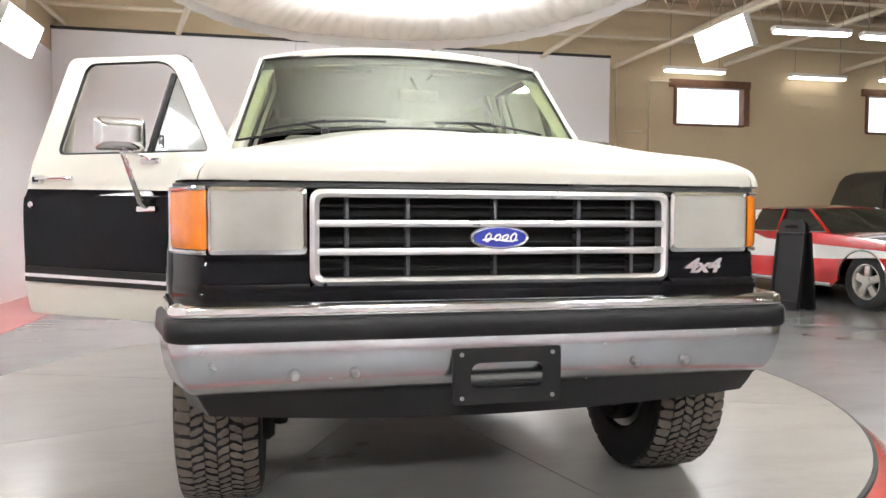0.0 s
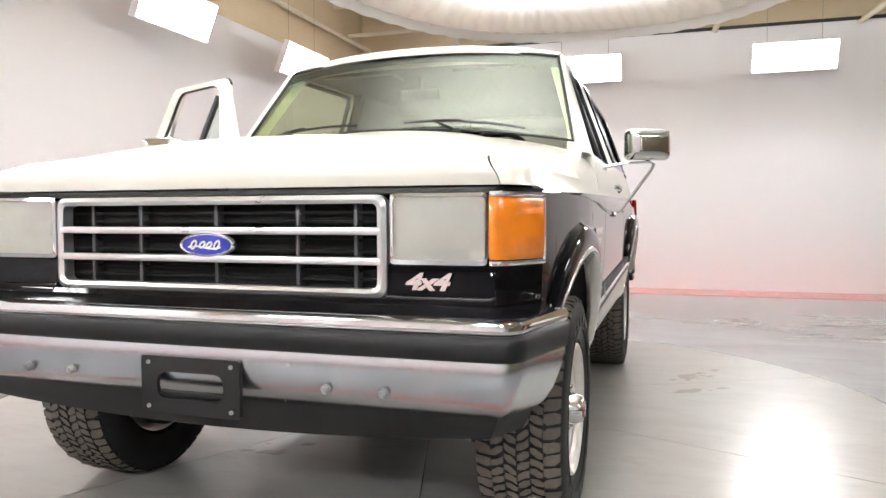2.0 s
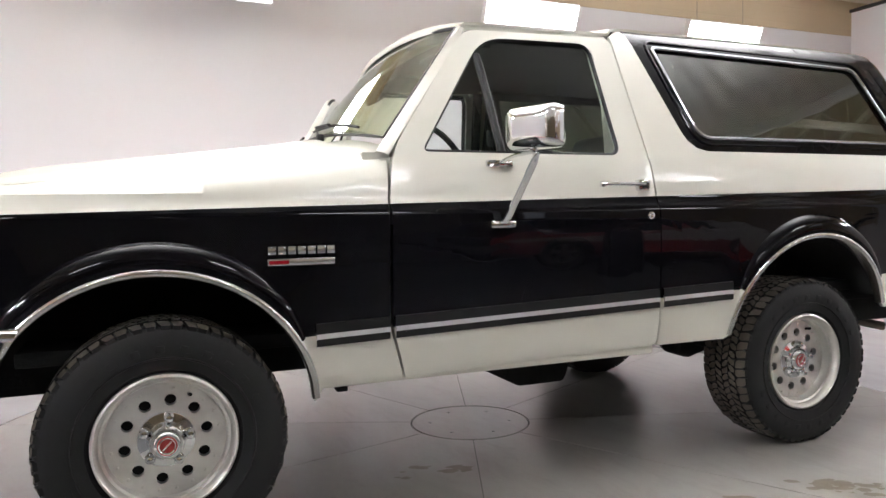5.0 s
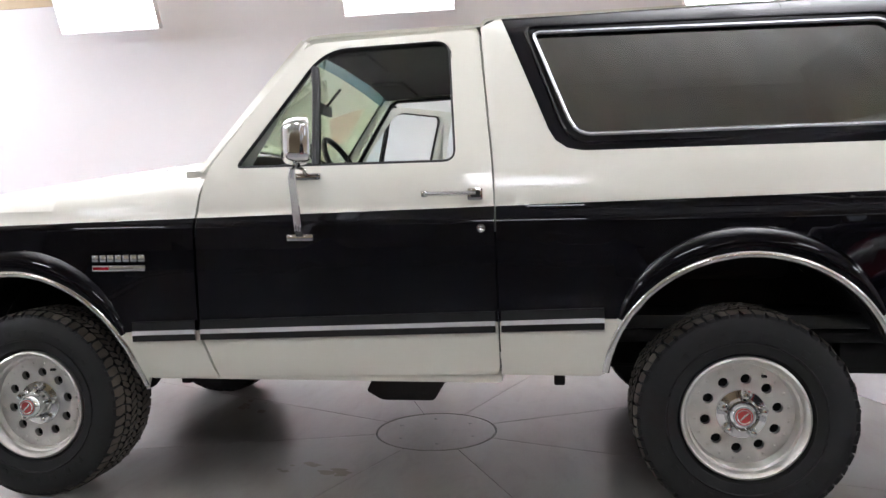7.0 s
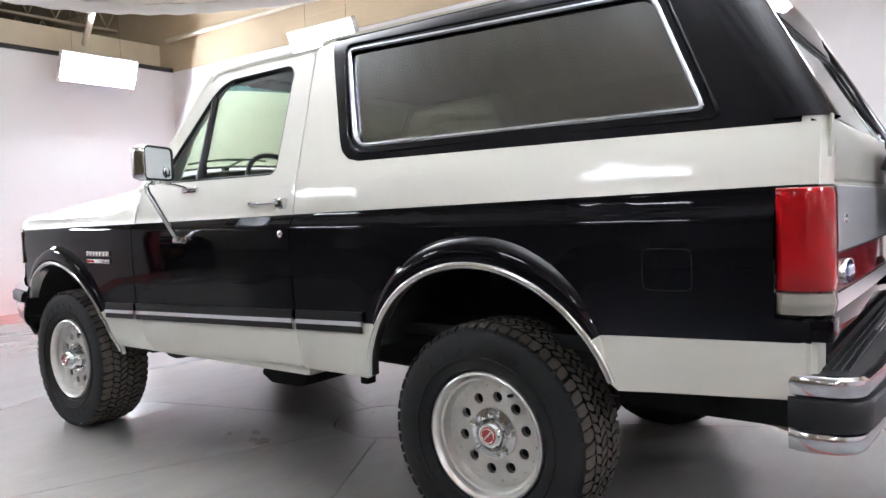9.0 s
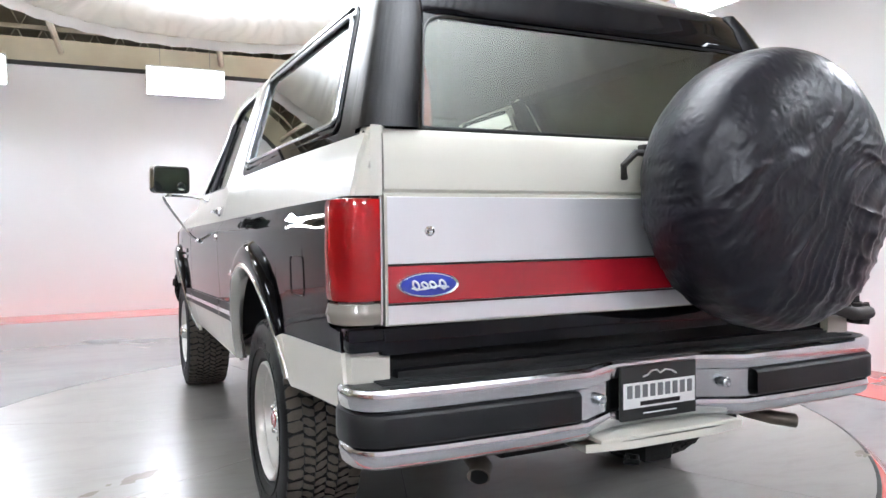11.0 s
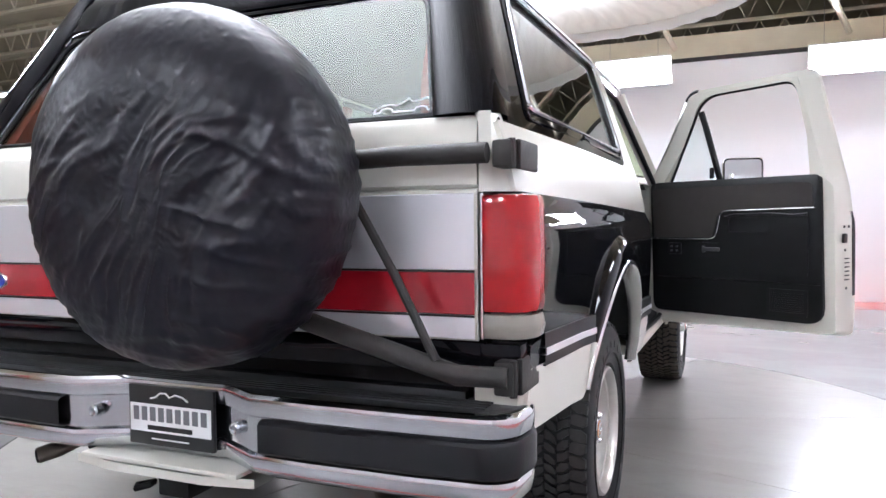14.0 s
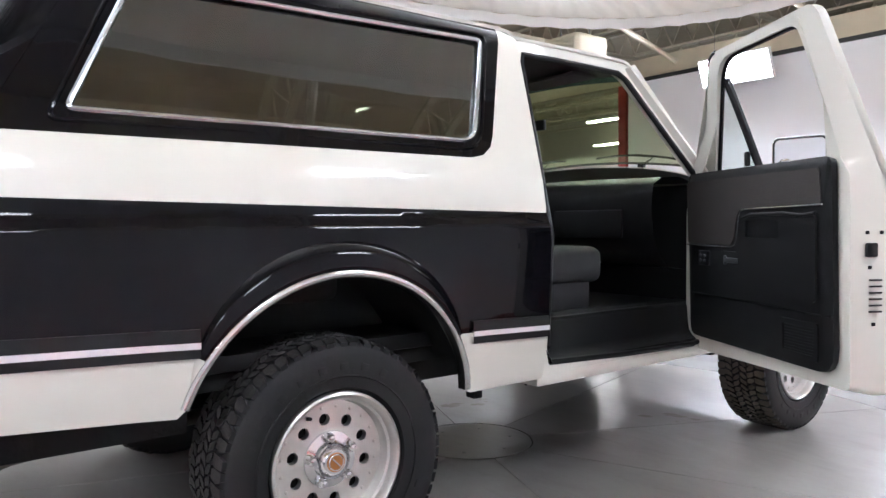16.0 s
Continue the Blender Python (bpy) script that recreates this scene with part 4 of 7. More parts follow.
# pillars beside the windshield
for s in SIDES:
    bm = bmesh.new()
    rows = []
    for i in range(9):
        t = -0.12 + 1.12 * i / 8
        a, b = arc_pt(s * 0.828, t, 0.004), arc_pt(s * 0.83, t, 0.010)
        y2, z2 = -0.552 + 0.33 * t, 1.283 + 0.442 * t
        x2 = half(y2, z2)
        rows.append([a + Vector((0, 0.03, -0.01)), a, b + Vector((s * 0.012, 0, 0)), (s * (x2 - 0.006), y2 - 0.022, z2 + 0.008), (s * x2, y2 - 0.006, z2), (s * (x2 - 0.06), y2 + 0.02, z2 - 0.02)])
    sheet(bm, rows)
    part("windshield_pillar", bm, WHITE, truck)

# roof: painted cab roof, then the taller cap behind it
def roof_rows(rows_in):
    out = []
    for y, xe, ze, zc in rows_in:
        row = []
        for i in range(21):
            u = -1 + 2 * i / 20
            a = abs(u)
            z = ze + (zc - ze) * (1 - a ** 2.6)
            row.append((xe * (1 - (1 - a) * 0.0) * u, y - (0.075 * (1 - a * a) if y < 0 else 0), z))
        out.append(row)
    return out


bm = bmesh.new()
sheet(bm, roof_rows([(-0.245, 0.700, 1.724, 1.768), (-0.250, 0.703, 1.738, 1.786), (-0.225, 0.704, 1.752, 1.806), (-0.15, 0.703, 1.758, 1.816), (0.1, 0.700, 1.762, 1.822), (0.40, 0.694, 1.764, 1.822), (0.445, 0.690, 1.768, 1.826)]))
thicken(bm, 0.012)
part("cab_roof", bm, WHITE, truck, "cream cab roof")
bm = bmesh.new()
sheet(bm, roof_rows([(0.43, 0.690, 1.762, 1.822), (0.45, 0.684, 1.785, 1.840), (0.50, 0.672, 1.796, 1.850), (1.0, 0.664, 1.797, 1.858), (1.6, 0.660, 1.795, 1.855), (1.90, 0.655, 1.792, 1.845), (1.99, 0.652, 1.780, 1.83)]))
thicken(bm, 0.012)
part("cap_roof", bm, WHITE, truck, "cream fibreglass roof cap")

# front: header, grille, lamps, lower panel
def front_y(x, o=0.0):
    a = abs(x)
    y = -1.982 + 0.004 * (a / 0.8) ** 2
    if a > 0.815:
        y += 0.142 * min(1.0, (a - 0.815) / 0.09) ** 1.25
    return y - o


def front_sheet(zs, xs, mt, name, label="", parent=truck, thick=0.01):
    bm = bmesh.new()
    sheet(bm, [[(x, front_y(x, o), z) for x in xs] for z, o in zs])
    thicken(bm, thick)
    return part(name, bm, mt, parent, label)


FX = [-0.905, -0.895, -0.88, -0.86, -0.84, -0.825, -0.815, -0.80, -0.6, -0.4, -0.2, 0, 0.2, 0.4, 0.6, 0.80, 0.815, 0.825, 0.84, 0.86, 0.88, 0.895, 0.905]
front_sheet([(1.046, -0.02), (1.046, 0.000), (1.034, 0.002), (1.030, -0.02)], FX, SATIN, "header_strip", "black strip under the hood")
front_sheet([(0.852, -0.03), (0.852, -0.002), (0.842, 0.004), (0.80, 0.006), (0.775, 0.012), (0.765, 0.026), (0.752, 0.03), (0.74, 0.024), (0.72, 0.018), (0.66, 0.0)], [x for x in FX if x < -0.55] + [-0.534], BLACK, "front_panel", "gloss black panel under the headlamps")
front_sheet([(0.852, -0.03), (0.852, -0.002), (0.842, 0.004), (0.80, 0.006), (0.775, 0.012), (0.765, 0.026), (0.752, 0.03), (0.74, 0.024), (0.72, 0.018), (0.66, 0.0)], [0.534] + [x for x in FX if x > 0.55], BLACK, "front_panel")
front_sheet([(0.768, -0.01), (0.765, 0.022), (0.752, 0.03), (0.74, 0.024), (0.72, 0.018), (0.66, 0.0)], [-0.534, -0.4, -0.2, 0, 0.2, 0.4, 0.534], BLACK, "lower_valance")
front_sheet([(1.03, -0.06), (0.70, -0.06)], [x for x in FX if abs(x) < 0.85], UNDER, "radiator_support")

bm = bmesh.new()
GO = rounded([(-0.532, 0.764), (0.532, 0.764), (0.532, 1.030), (-0.532, 1.030)], 0.035, 5)
GI = rounded([(-0.507, 0.786), (0.507, 0.786), (0.507, 1.008), (-0.507, 1.008)], 0.022, 5)
sheet(bm, [[(x, front_y(0) - o, z) for x, z in L + [L[0]]] for L, o in ((GO, -0.02), (GO, 0.006), (rounded([(-0.52, 0.776), (0.52, 0.776), (0.52, 1.018), (-0.52, 1.018)], 0.028, 5), 0.014), (GI, 0.008), (GI, -0.03))])
grille = part("grille", bm, GRILLE_SILVER, truck, "chrome framed three-row grille")
for z in (0.858, 0.936):
    bm = bmesh.new()
    box(bm, (0, front_y(0) + 0.004, z), (1.03, 0.036, 0.020), 0.007)
    part("grille_bar", bm, GRILLE_SILVER, grille, "bright horizontal bar")
for x in (-0.43, -0.258, 0.0, 0.258, 0.43):
    bm = bmesh.new()
    box(bm, (x, front_y(0) + 0.048, 0.897), (0.012, 0.04, 0.225), 0.004)
    part("grille_divider", bm, GREY_BAR, grille)
for z in (0.805, 0.83, 0.88, 0.91, 0.96, 0.985):
    bm = bmesh.new()
    box(bm, (0, front_y(0) + 0.052, z), (1.02, 0.03, 0.007))
    part("louvre", bm, UNDER, grille)


def oval_badge(cx, y, cz, a, b, facing, parent):
    """Chrome ringed blue oval with a plain script shape."""
    bm = bmesh.new()
    N = 48
    sheet(bm, [[(cx + a * q * math.cos(2 * math.pi * k / N), y - facing * o, cz + b * (q if q > 0.9 else q) * math.sin(2 * math.pi * k / N)) for k in range(N + 1)] for q, o in ((1.0, -0.012), (1.0, 0.004), (0.96, 0.009), (0.90, 0.006), (0.0, 0.006))])
    bmesh.ops.remove_doubles(bm, verts=bm.verts, dist=1e-5)
    ob = part("oval_badge", bm, BADGE, parent, "blue oval badge with a bright rim")
    bm = bmesh.new()
    vs = [bm.verts.new((cx + a * 0.88 * math.cos(2 * math.pi * k / N), y - facing * 0.008, cz + b * 0.84 * math.sin(2 * math.pi * k / N))) for k in range(N)]
    bm.faces.new(vs)
    thicken(bm, 0.003)
    part("enamel", bm, BLUE, ob, "blue enamel field")
    bm = bmesh.new()
    for px, h in ((-0.42, 0.34), (-0.10, 0.24), (0.16, 0.22), (0.44, 0.34)):
        tube(bm, [(cx + a * (px + 0.085 * math.cos(t) + 0.05 * math.sin(t)), y - facing * 0.0115, cz + b * h * math.sin(t)) for t in [2 * math.pi * k / 14 for k in range(14)]], 0.0028, 5, closed=True)
    tube(bm, [(cx + a * (-0.62 + 1.2 * k / 8), y - facing * 0.0115, cz + b * (-0.22 + 0.10 * math.sin(k * 0.8))) for k in range(9)], 0.0022, 5)
    part("script", bm, BADGE_WHITE, ob, "plain bright script shape")
    return ob


oval_badge(0.0, front_y(0) - 0.012, 0.897, 0.087, 0.033, 1, grille)

for s in SIDES:
    bm = bmesh.new()
    HO = [(0.540, 0.852), (0.796, 0.852), (0.796, 1.032), (0.540, 1.032)]
    HI = [(0.549, 0.864), (0.791, 0.864), (0.791, 1.023), (0.549, 1.023)]
    sheet(bm, [[(s * x, front_y(0.7) - o, z) for x, z in rounded(L, r, 3) + [rounded(L, r, 3)[0]]] for L, r, o in ((HO, 0.012, -0.02), (HO, 0.012, 0.006), (HI, 0.014, 0.010), (HI, 0.014, -0.02))])
    hl = part("headlamp", bm, CHROME, truck, "square headlamp in a chrome bezel")
    bm = bmesh.new()
    rows = []
    for j in range(9):
        v = j / 8
        rows.append([(s * (0.549 + 0.242 * i / 10), front_y(0.7) - 0.004 - 0.006 * (1 - (2 * i / 10 - 1) ** 4) * (1 - (2 * v - 1) ** 4), 0.864 + 0.159 * v) for i in range(11)])
    sheet(bm, rows)
    thicken(bm, 0.004)
    part("lens", bm, HEAD_LENS, hl, "cloudy headlamp lens")
    bm = bmesh.new()
    sheet(bm, [[(s * (0.67 + 0.118 * u), front_y(0.7) + 0.014 + 0.085 * (1 - min(1.0, math.hypot(u, v * 0.8)) ** 2), 0.9435 + 0.077 * v) for u in [-1 + i / 8 for i in range(17)]] for v in [-1 + j / 6 for j in range(13)]])
    part("reflector", bm, BOWL, hl, "silvered reflector bowl", 60)
    bm = bmesh.new()
    lathe(bm, [(0.0, 0.012), (0.03, 0.014), (0.05, 0.010), (0.06, 0.002)], 16, "y", (s * 0.67, front_y(0.7) + 0.03, 0.945))
    part("bulb", bm, CLEAR_LENS, hl, "small glass bulb")
    # amber marker lamp wraps round the corner
    bm = bmesh.new()
    rows = []
    for z, o in ((0.866, -0.02), (0.866, 0.004), (0.874, 0.010), (0.95, 0.013), (1.016, 0.010), (1.024, 0.004), (1.024, -0.02)):
        rows.append([(s * (x + o * (0.6 if x > 0.83 else 0)), front_y(x) - o * 0.8, z) for x in (0.800, 0.812, 0.822, 0.832, 0.845, 0.86, 0.875, 0.890, 0.904)])
    sheet(bm, rows)
    thicken(bm, 0.003)
    mk = part("marker_lamp", bm, AMBER, truck, "amber wraparound marker lamp")
    bm = bmesh.new()
    for z in (1.029, 0.858):
        tube(bm, [(s * (x + 0.004), front_y(x, 0.006), z) for x in (0.798, 0.815, 0.83, 0.85, 0.87, 0.89, 0.906)], 0.0065, 6)
    tube(bm, [(s * 0.911, front_y(0.906) , z) for z in (0.856, 0.9, 0.95, 1.03)], 0.006, 6)
    part("bezel", bm, CHROME, mk)
    bm = bmesh.new()
    sheet(bm, [[(s * x, front_y(x) + 0.03, z) for x in (0.80, 0.83, 0.86, 0.89)] for z in (0.868, 1.022)])
    part("back_plate", bm, ALU, mk)
# lettering beside the grille
fc = bpy.data.curves.new("badge_4x4", "FONT")
fc.body, fc.size, fc.extrude, fc.shear, fc.align_x, fc.align_y, fc.space_character = "4x4", 0.058, 0.004, 0.3, "CENTER", "CENTER", 0.95
fc.offset = 0.0022
tmp = new("lettering", fc)
dg = bpy.context.evaluated_depsgraph_get()
me = bpy.data.meshes.new_from_object(tmp.evaluated_get(dg))
bpy.data.objects.remove(tmp)
me.materials.clear()
me.materials.append(BADGE)
ob = new("four_by_four_badge", me)
ob.parent = truck
ob["label"] = "bright 4x4 lettering"
ob.matrix_basis = pose(0.64, front_y(0.64) - 0.012, 0.808, 90, 0, 0) @ Matrix.Diagonal((1.35, 1, 1, 1))


# front bumper: bright top, black strip, bright lower face, black air dam
def bump_plan(o, end=-1.715, n=7):
    """Plan of the front bumper's face, o metres inside it."""
    r = max(0.012, 0.066 - o)
    cx, cy = 0.898 - o - r, -2.068 + o + r
    pts = [(cx * i / 12, -2.078 + 0.010 * (i / 12) ** 2 + o) for i in range(13)]
    pts += [(cx + r * math.sin(radians(90 * k / n)), cy - r * math.cos(radians(90 * k / n))) for k in range(1, n)]
    pts += [(0.898 - o + 0.058 * t, cy + (end - cy) * t) for t in (0.15, 0.5, 1.0)]
    return [(-x, y) for x, y in reversed(pts[1:])] + pts


def swept(rows, mt, name, parent, label="", thick=0.0):
    """A band along the bumper through rows of height, inset and rear end."""
    bm = bmesh.new()
    sheet(bm, [[(x, y, z) for x, y in bump_plan(o, end)] for z, o, end in rows])
    if thick:
        thicken(bm, thick)
    return part(name, bm, mt, parent, label)


fb = swept([(0.715, 0.13, -1.70), (0.728, 0.05, -1.70), (0.730, 0.022, -1.70), (0.722, 0.006, -1.705), (0.706, 0.0, -1.712), (0.694, 0.002, -1.718), (0.690, 0.006, -1.72)], CHROME, "front_bumper", truck, "chrome front bumper with a black rubber strip")
swept([(0.692, 0.006, -1.752), (0.690, -0.004, -1.753), (0.682, -0.010, -1.757), (0.638, -0.010, -1.785), (0.630, -0.004, -1.79), (0.628, 0.006, -1.792)], RUBBER, "rubber_strip", fb)
swept([(0.690, 0.008, -1.72), (0.630, 0.006, -1.757), (0.622, 0.002, -1.762), (0.58, 0.006, -1.79), (0.53, 0.022, -1.825), (0.500, 0.040, -1.845), (0.486, 0.055, -1.855), (0.482, 0.09, -1.86)], DULL_CHROME, "lower_face", fb, "dull bright lower bumper face")
bm = bmesh.new()
sheet(bm, [[(x, y, z + 0.042 * (abs(x) / 0.9) ** 2 * (0.486 - z) / 0.1) for x, y in bump_plan(o, -1.87)] for z, o in ((0.486, 0.062), (0.47, 0.070), (0.425, 0.082), (0.386, 0.095), (0.381, 0.11))])
part("air_dam", bm, SATIN, fb, "black plastic air dam")
for x in (-0.575, -0.418, 0.394, 0.551):
    bm = bmesh.new()
    lathe(bm, [(-2.073, 0.0005), (-2.072, 0.008), (-2.066, 0.0095), (-2.063, 0.0135), (-2.03, 0.0135)], 16, "y", (x, 0.0, 0.536))
    part("bolt", bm, GREY_STEEL, fb, "grey bumper bolt head")
# licence plate bracket with an oval slot
bm = bmesh.new()
BO = rounded([(-0.155, 0.442), (0.155, 0.442), (0.155, 0.598), (-0.155, 0.598)], 0.012)
BI = rounded([(-0.105, 0.482), (0.105, 0.482), (0.105, 0.556), (-0.105, 0.556)], 0.035, 6)
plate(bm, BO, [BI])
for v in bm.verts:
    v.co = Vector((v.co.y, -2.082, v.co.z))
ret = bmesh.ops.extrude_face_region(bm, geom=list(bm.faces), use_keep_orig=True)
for v in [g for g in ret["geom"] if isinstance(g, bmesh.types.BMVert)]:
    v.co.y += 0.014
bk = part("plate_bracket", bm, SATIN, fb, "empty black licence plate bracket")
bm = bmesh.new()
box(bm, (0, -2.072, 0.496), (0.2, 0.010, 0.010), 0.003)
part("cross_bar", bm, SATIN, bk)
for x in (-0.13, 0.13):
    for z in (0.46, 0.58):
        bm = bmesh.new()
        lathe(bm, [(-2.086, 0.002), (-2.086, 0.006), (-2.080, 0.006)], 8, "y", (x, 0, z))
        part("screw", bm, GREY_STEEL, bk)


# ---------------------------------------------------------------- doors
HINGE, OPEN = (-0.855, -0.535), 62.0


def build_door(s):
    door = side_panel("door", s, DOOR_OUT, [DOOR_WIN], label="cream over black driver door with chrome handle" if s > 0 else "open cream over black passenger door", thick=0.03)
    X = lambda y, z, o=0.0: s * (half(y, z) + o)
    # black rubber run round the window
    bm = bmesh.new()
    tube(bm, [(X(y, z, -0.010), y, z) for y, z in DOOR_WIN], 0.0095, 8, closed=True)
    part("window_seal", bm, RUBBER, door)
    bm = bmesh.new()
    tube(bm, [(X(y, z, -0.008), y, z) for y, z in ((-0.160, 1.245), (-0.172, 1.40), (-0.186, 1.55), (-0.197, 1.622))], 0.0165, 8)
    part("vent_bar", bm, RUBBER, door, "black divider of the vent window")
    vent = rounded([(-0.468, 1.25, 0.02), (-0.20, 1.64, 0.02), (-0.168, 1.25, 0.01)], 0.02)
    bm = bmesh.new()
    plate(bm, vent)
    for v in bm.verts:
        v.co.x = X(v.co.y, v.co.z, -0.012)
    thicken(bm, 0.004)
    g = part("vent_glass", bm, GLASS_DOOR, door)
    g.visible_shadow = False
    if s > 0:
        bm = bmesh.new()
        plate(bm, rounded([(-0.160, 1.246, 0.0), (-0.197, 1.622, 0.0), (-0.165, 1.692, 0.06), (0.320, 1.702, 0.05), (0.356, 1.246, 0.03)], 0.0, 5), [], [((0, 0, z), (0, 0, 1)) for z in (1.35, 1.45, 1.55)])
        for v in bm.verts:
            v.co.x = X(v.co.y, v.co.z, -0.016)
        thicken(bm, 0.004)
        g = part("door_glass", bm, GLASS_DOOR, door, "clear raised door glass")
        g.visible_shadow = False
    bm = bmesh.new()
    box(bm, (X(-0.19, 1.30, -0.035), -0.185, 1.30), (0.02, 0.02, 0.06), 0.006)
    part("vent_latch", bm, SATIN, door)
    # inner shell edge: the shut faces that show when the door stands open
    bm = bmesh.new()
    n = len(DOOR_OUT)
    inner = []
    for y, z in DOOR_OUT:
        iy, iz = 0.96 * (y + 0.05) - 0.05, min(1.715, 1.08 + (z - 1.08) * 0.975)
        if z > 1.2 and y > 0:
            t = min(1.0, (z - 1.2) / 0.12)
            iy = iy * (1 - t) + min(iy, 0.343 + 0.078 * (1.706 - z)) * t
        inner.append((iy, iz))
    depth = lambda z: max(0.034, float(np.interp(z, PZ, PX)) - 0.785)
    sheet(bm, [[(X(y, z, -0.012), y, z) for y, z in DOOR_OUT + DOOR_OUT[:1]],
               [(X(y, z, -0.05 if z < 1.2 else -0.032), y, z) for y, z in DOOR_OUT + DOOR_OUT[:1]],
               [(X(y, z, -depth(z)), y, z) for y, z in inner + inner[:1]]])
    part("shut_face", bm, WHITE, door, "cream shut face of the door")
    bm = bmesh.new()
    plate(bm, inner, [rounded([(-0.462, 1.235, 0.03), (-0.163, 1.693, 0.08), (0.324, 1.705, 0.04), (0.358, 1.235, 0.03)], 0.03, 5)], [((0, 0, z), (0, 0, 1)) for z in (0.6, 0.8, 1.0, 1.2, 1.3, 1.45, 1.6)])
    for v in bm.verts:
        v.co.x = X(v.co.y, v.co.z, -depth(v.co.z))
    thicken(bm, 0.004)
    part("inner_skin", bm, WHITE, door)
    # trim panel inside
    TX = lambda z: s * (0.776 - 0.01 * (z - 0.9))
    tp = rounded([(-0.50, 0.545, 0.05), (0.435, 0.545, 0.08), (0.42, 1.25, 0.02), (-0.515, 1.255, 0.03)], 0.03)
    bm = bmesh.new()
    plate(bm, tp, [], [((0, 0, z), (0, 0, 1)) for z in (0.742, 0.750, 1.225)] + [((0, y, 0), (0, 1, 0)) for y in (-0.47, 0.39)])
    for v in bm.verts:
        v.co.x = TX(v.co.z) - s * (0.012 if 0.746 < v.co.z < 1.23 and -0.48 < v.co.y < 0.40 else 0.0)
    thicken(bm, 0.02)
    panel = part("trim_panel", bm, CABIN, door, "black moulded inner trim panel", 50)
    # cloth field above the curved bright line
    bm = bmesh.new()
    plate(bm, rounded([(-0.48, 0.955, 0.01), (-0.125, 0.955, 0.03), (-0.085, 1.098, 0.04), (0.395, 1.106, 0.01), (0.385, 1.222, 0.02), (-0.49, 1.222, 0.02)], 0.02), [])
    for v in bm.verts:
        v.co.x = TX(v.co.z) - s * 0.036
    thicken(bm, 0.005)
    part("cloth_inset", bm, CABIN_INSET, panel, "brown-grey cloth inset")
    bm = bmesh.new()
    tube(bm, [(TX(z) - s * 0.039, y, z) for y, z in ((-0.49, 0.947), (-0.14, 0.946), (-0.115, 0.955), (-0.10, 0.98), (-0.08, 1.07), (-0.066, 1.088), (-0.04, 1.094), (0.40, 1.101))], 0.0034, 6)
    part("trim_line", bm, BADGE, panel, "thin bright line along the cloth")
    # raised lower field with the pull pocket sunk into it
    field = rounded([(-0.105, 0.775, 0.03), (0.375, 0.775, 0.02), (0.375, 1.072, 0.03), (-0.045, 1.066, 0.03), (-0.085, 0.93, 0.03)], 0.03, 5)
    bm = bmesh.new()
    plate(bm, field, [rounded([(-0.03, 0.985), (0.18, 0.985), (0.18, 1.052), (-0.03, 1.052)], 0.015, 4)])
    for v in bm.verts:
        v.co.x = TX(v.co.z) - s * 0.038
    thicken(bm, 0.008)
    part("armrest_field", bm, CABIN, panel, "raised black armrest field", 50)
    bm = bmesh.new()
    tube(bm, [(TX(1.07) - s * 0.044, y, z) for y, z in ((-0.05, 1.060), (0.0, 1.072), (0.2, 1.075), (0.30, 1.066), (0.37, 1.072))], 0.007, 8)
    part("armrest_edge", bm, SATIN, panel, "glossy rolled edge of the armrest")
    bm = bmesh.new()
    box(bm, (TX(1.0) - s * 0.016, 0.075, 1.018), (0.012, 0.22, 0.075), 0.004)
    part("pull_pocket", bm, UNDER, panel, "deep pull pocket")
    bm = bmesh.new()
    box(bm, (TX(0.72) - s * 0.018, -0.03, 0.738), (0.022, 0.90, 0.012), 0.005)
    part("panel_crease", bm, CABIN, panel)
    bm = bmesh.new()
    plate(bm, rounded([(-0.235, 0.848, 0.02), (-0.04, 0.848, 0.03), (-0.055, 0.928, 0.03), (-0.225, 0.928, 0.02)], 0.02, 4))
    for v in bm.verts:
        v.co.x = TX(v.co.z) - s * 0.036
    thicken(bm, 0.006)
    pod = part("handle_pod", bm, SATIN, panel, "dished black pod round the handle", 50)
    bm = bmesh.new()
    box(bm, (TX(0.9) - s * 0.045, -0.125, 0.893), (0.010, 0.095, 0.020), 0.006)
    box(bm, (TX(0.9) - s * 0.042, -0.172, 0.893), (0.012, 0.020, 0.036), 0.005)
    part("inner_handle", bm, GREY_BAR, pod, "dark grey inner door handle")
    bm = bmesh.new()
    box(bm, (TX(0.9) - s * 0.036, -0.35, 0.893), (0.012, 0.080, 0.062), 0.005)
    sw = part("switch_plate", bm, SATIN, panel, "window and lock switches")
    for k in (-1, 1):
        for q in (-1, 1):
            bm = bmesh.new()
            box(bm, (TX(0.9) - s * 0.044, -0.35 + k * 0.017, 0.893 + q * 0.011), (0.008, 0.013, 0.012), 0.003)
            part("switch", bm, GREY_BAR, sw)
    bm = bmesh.new()
    spk = rounded([(0.16, 0.575), (0.365, 0.575), (0.365, 0.705), (0.16, 0.705)], 0.012)
    plate(bm, spk, [rounded([(0.178, 0.593), (0.347, 0.593), (0.347, 0.687), (0.178, 0.687)], 0.008)])
    for v in bm.verts:
        v.co.x = TX(v.co.z) - s * 0.024
    thicken(bm, 0.005)
    grille = part("speaker_frame", bm, SATIN, panel, "square speaker frame", 40)
    for k in range(9):
        bm = bmesh.new()
        box(bm, (TX(0.64) - s * 0.022, 0.2625, 0.598 + k * 0.0105), (0.004, 0.165, 0.005))
        part("speaker_slat", bm, SATIN, grille)
    # weatherstrip along the upper outer edge
    bm = bmesh.new()
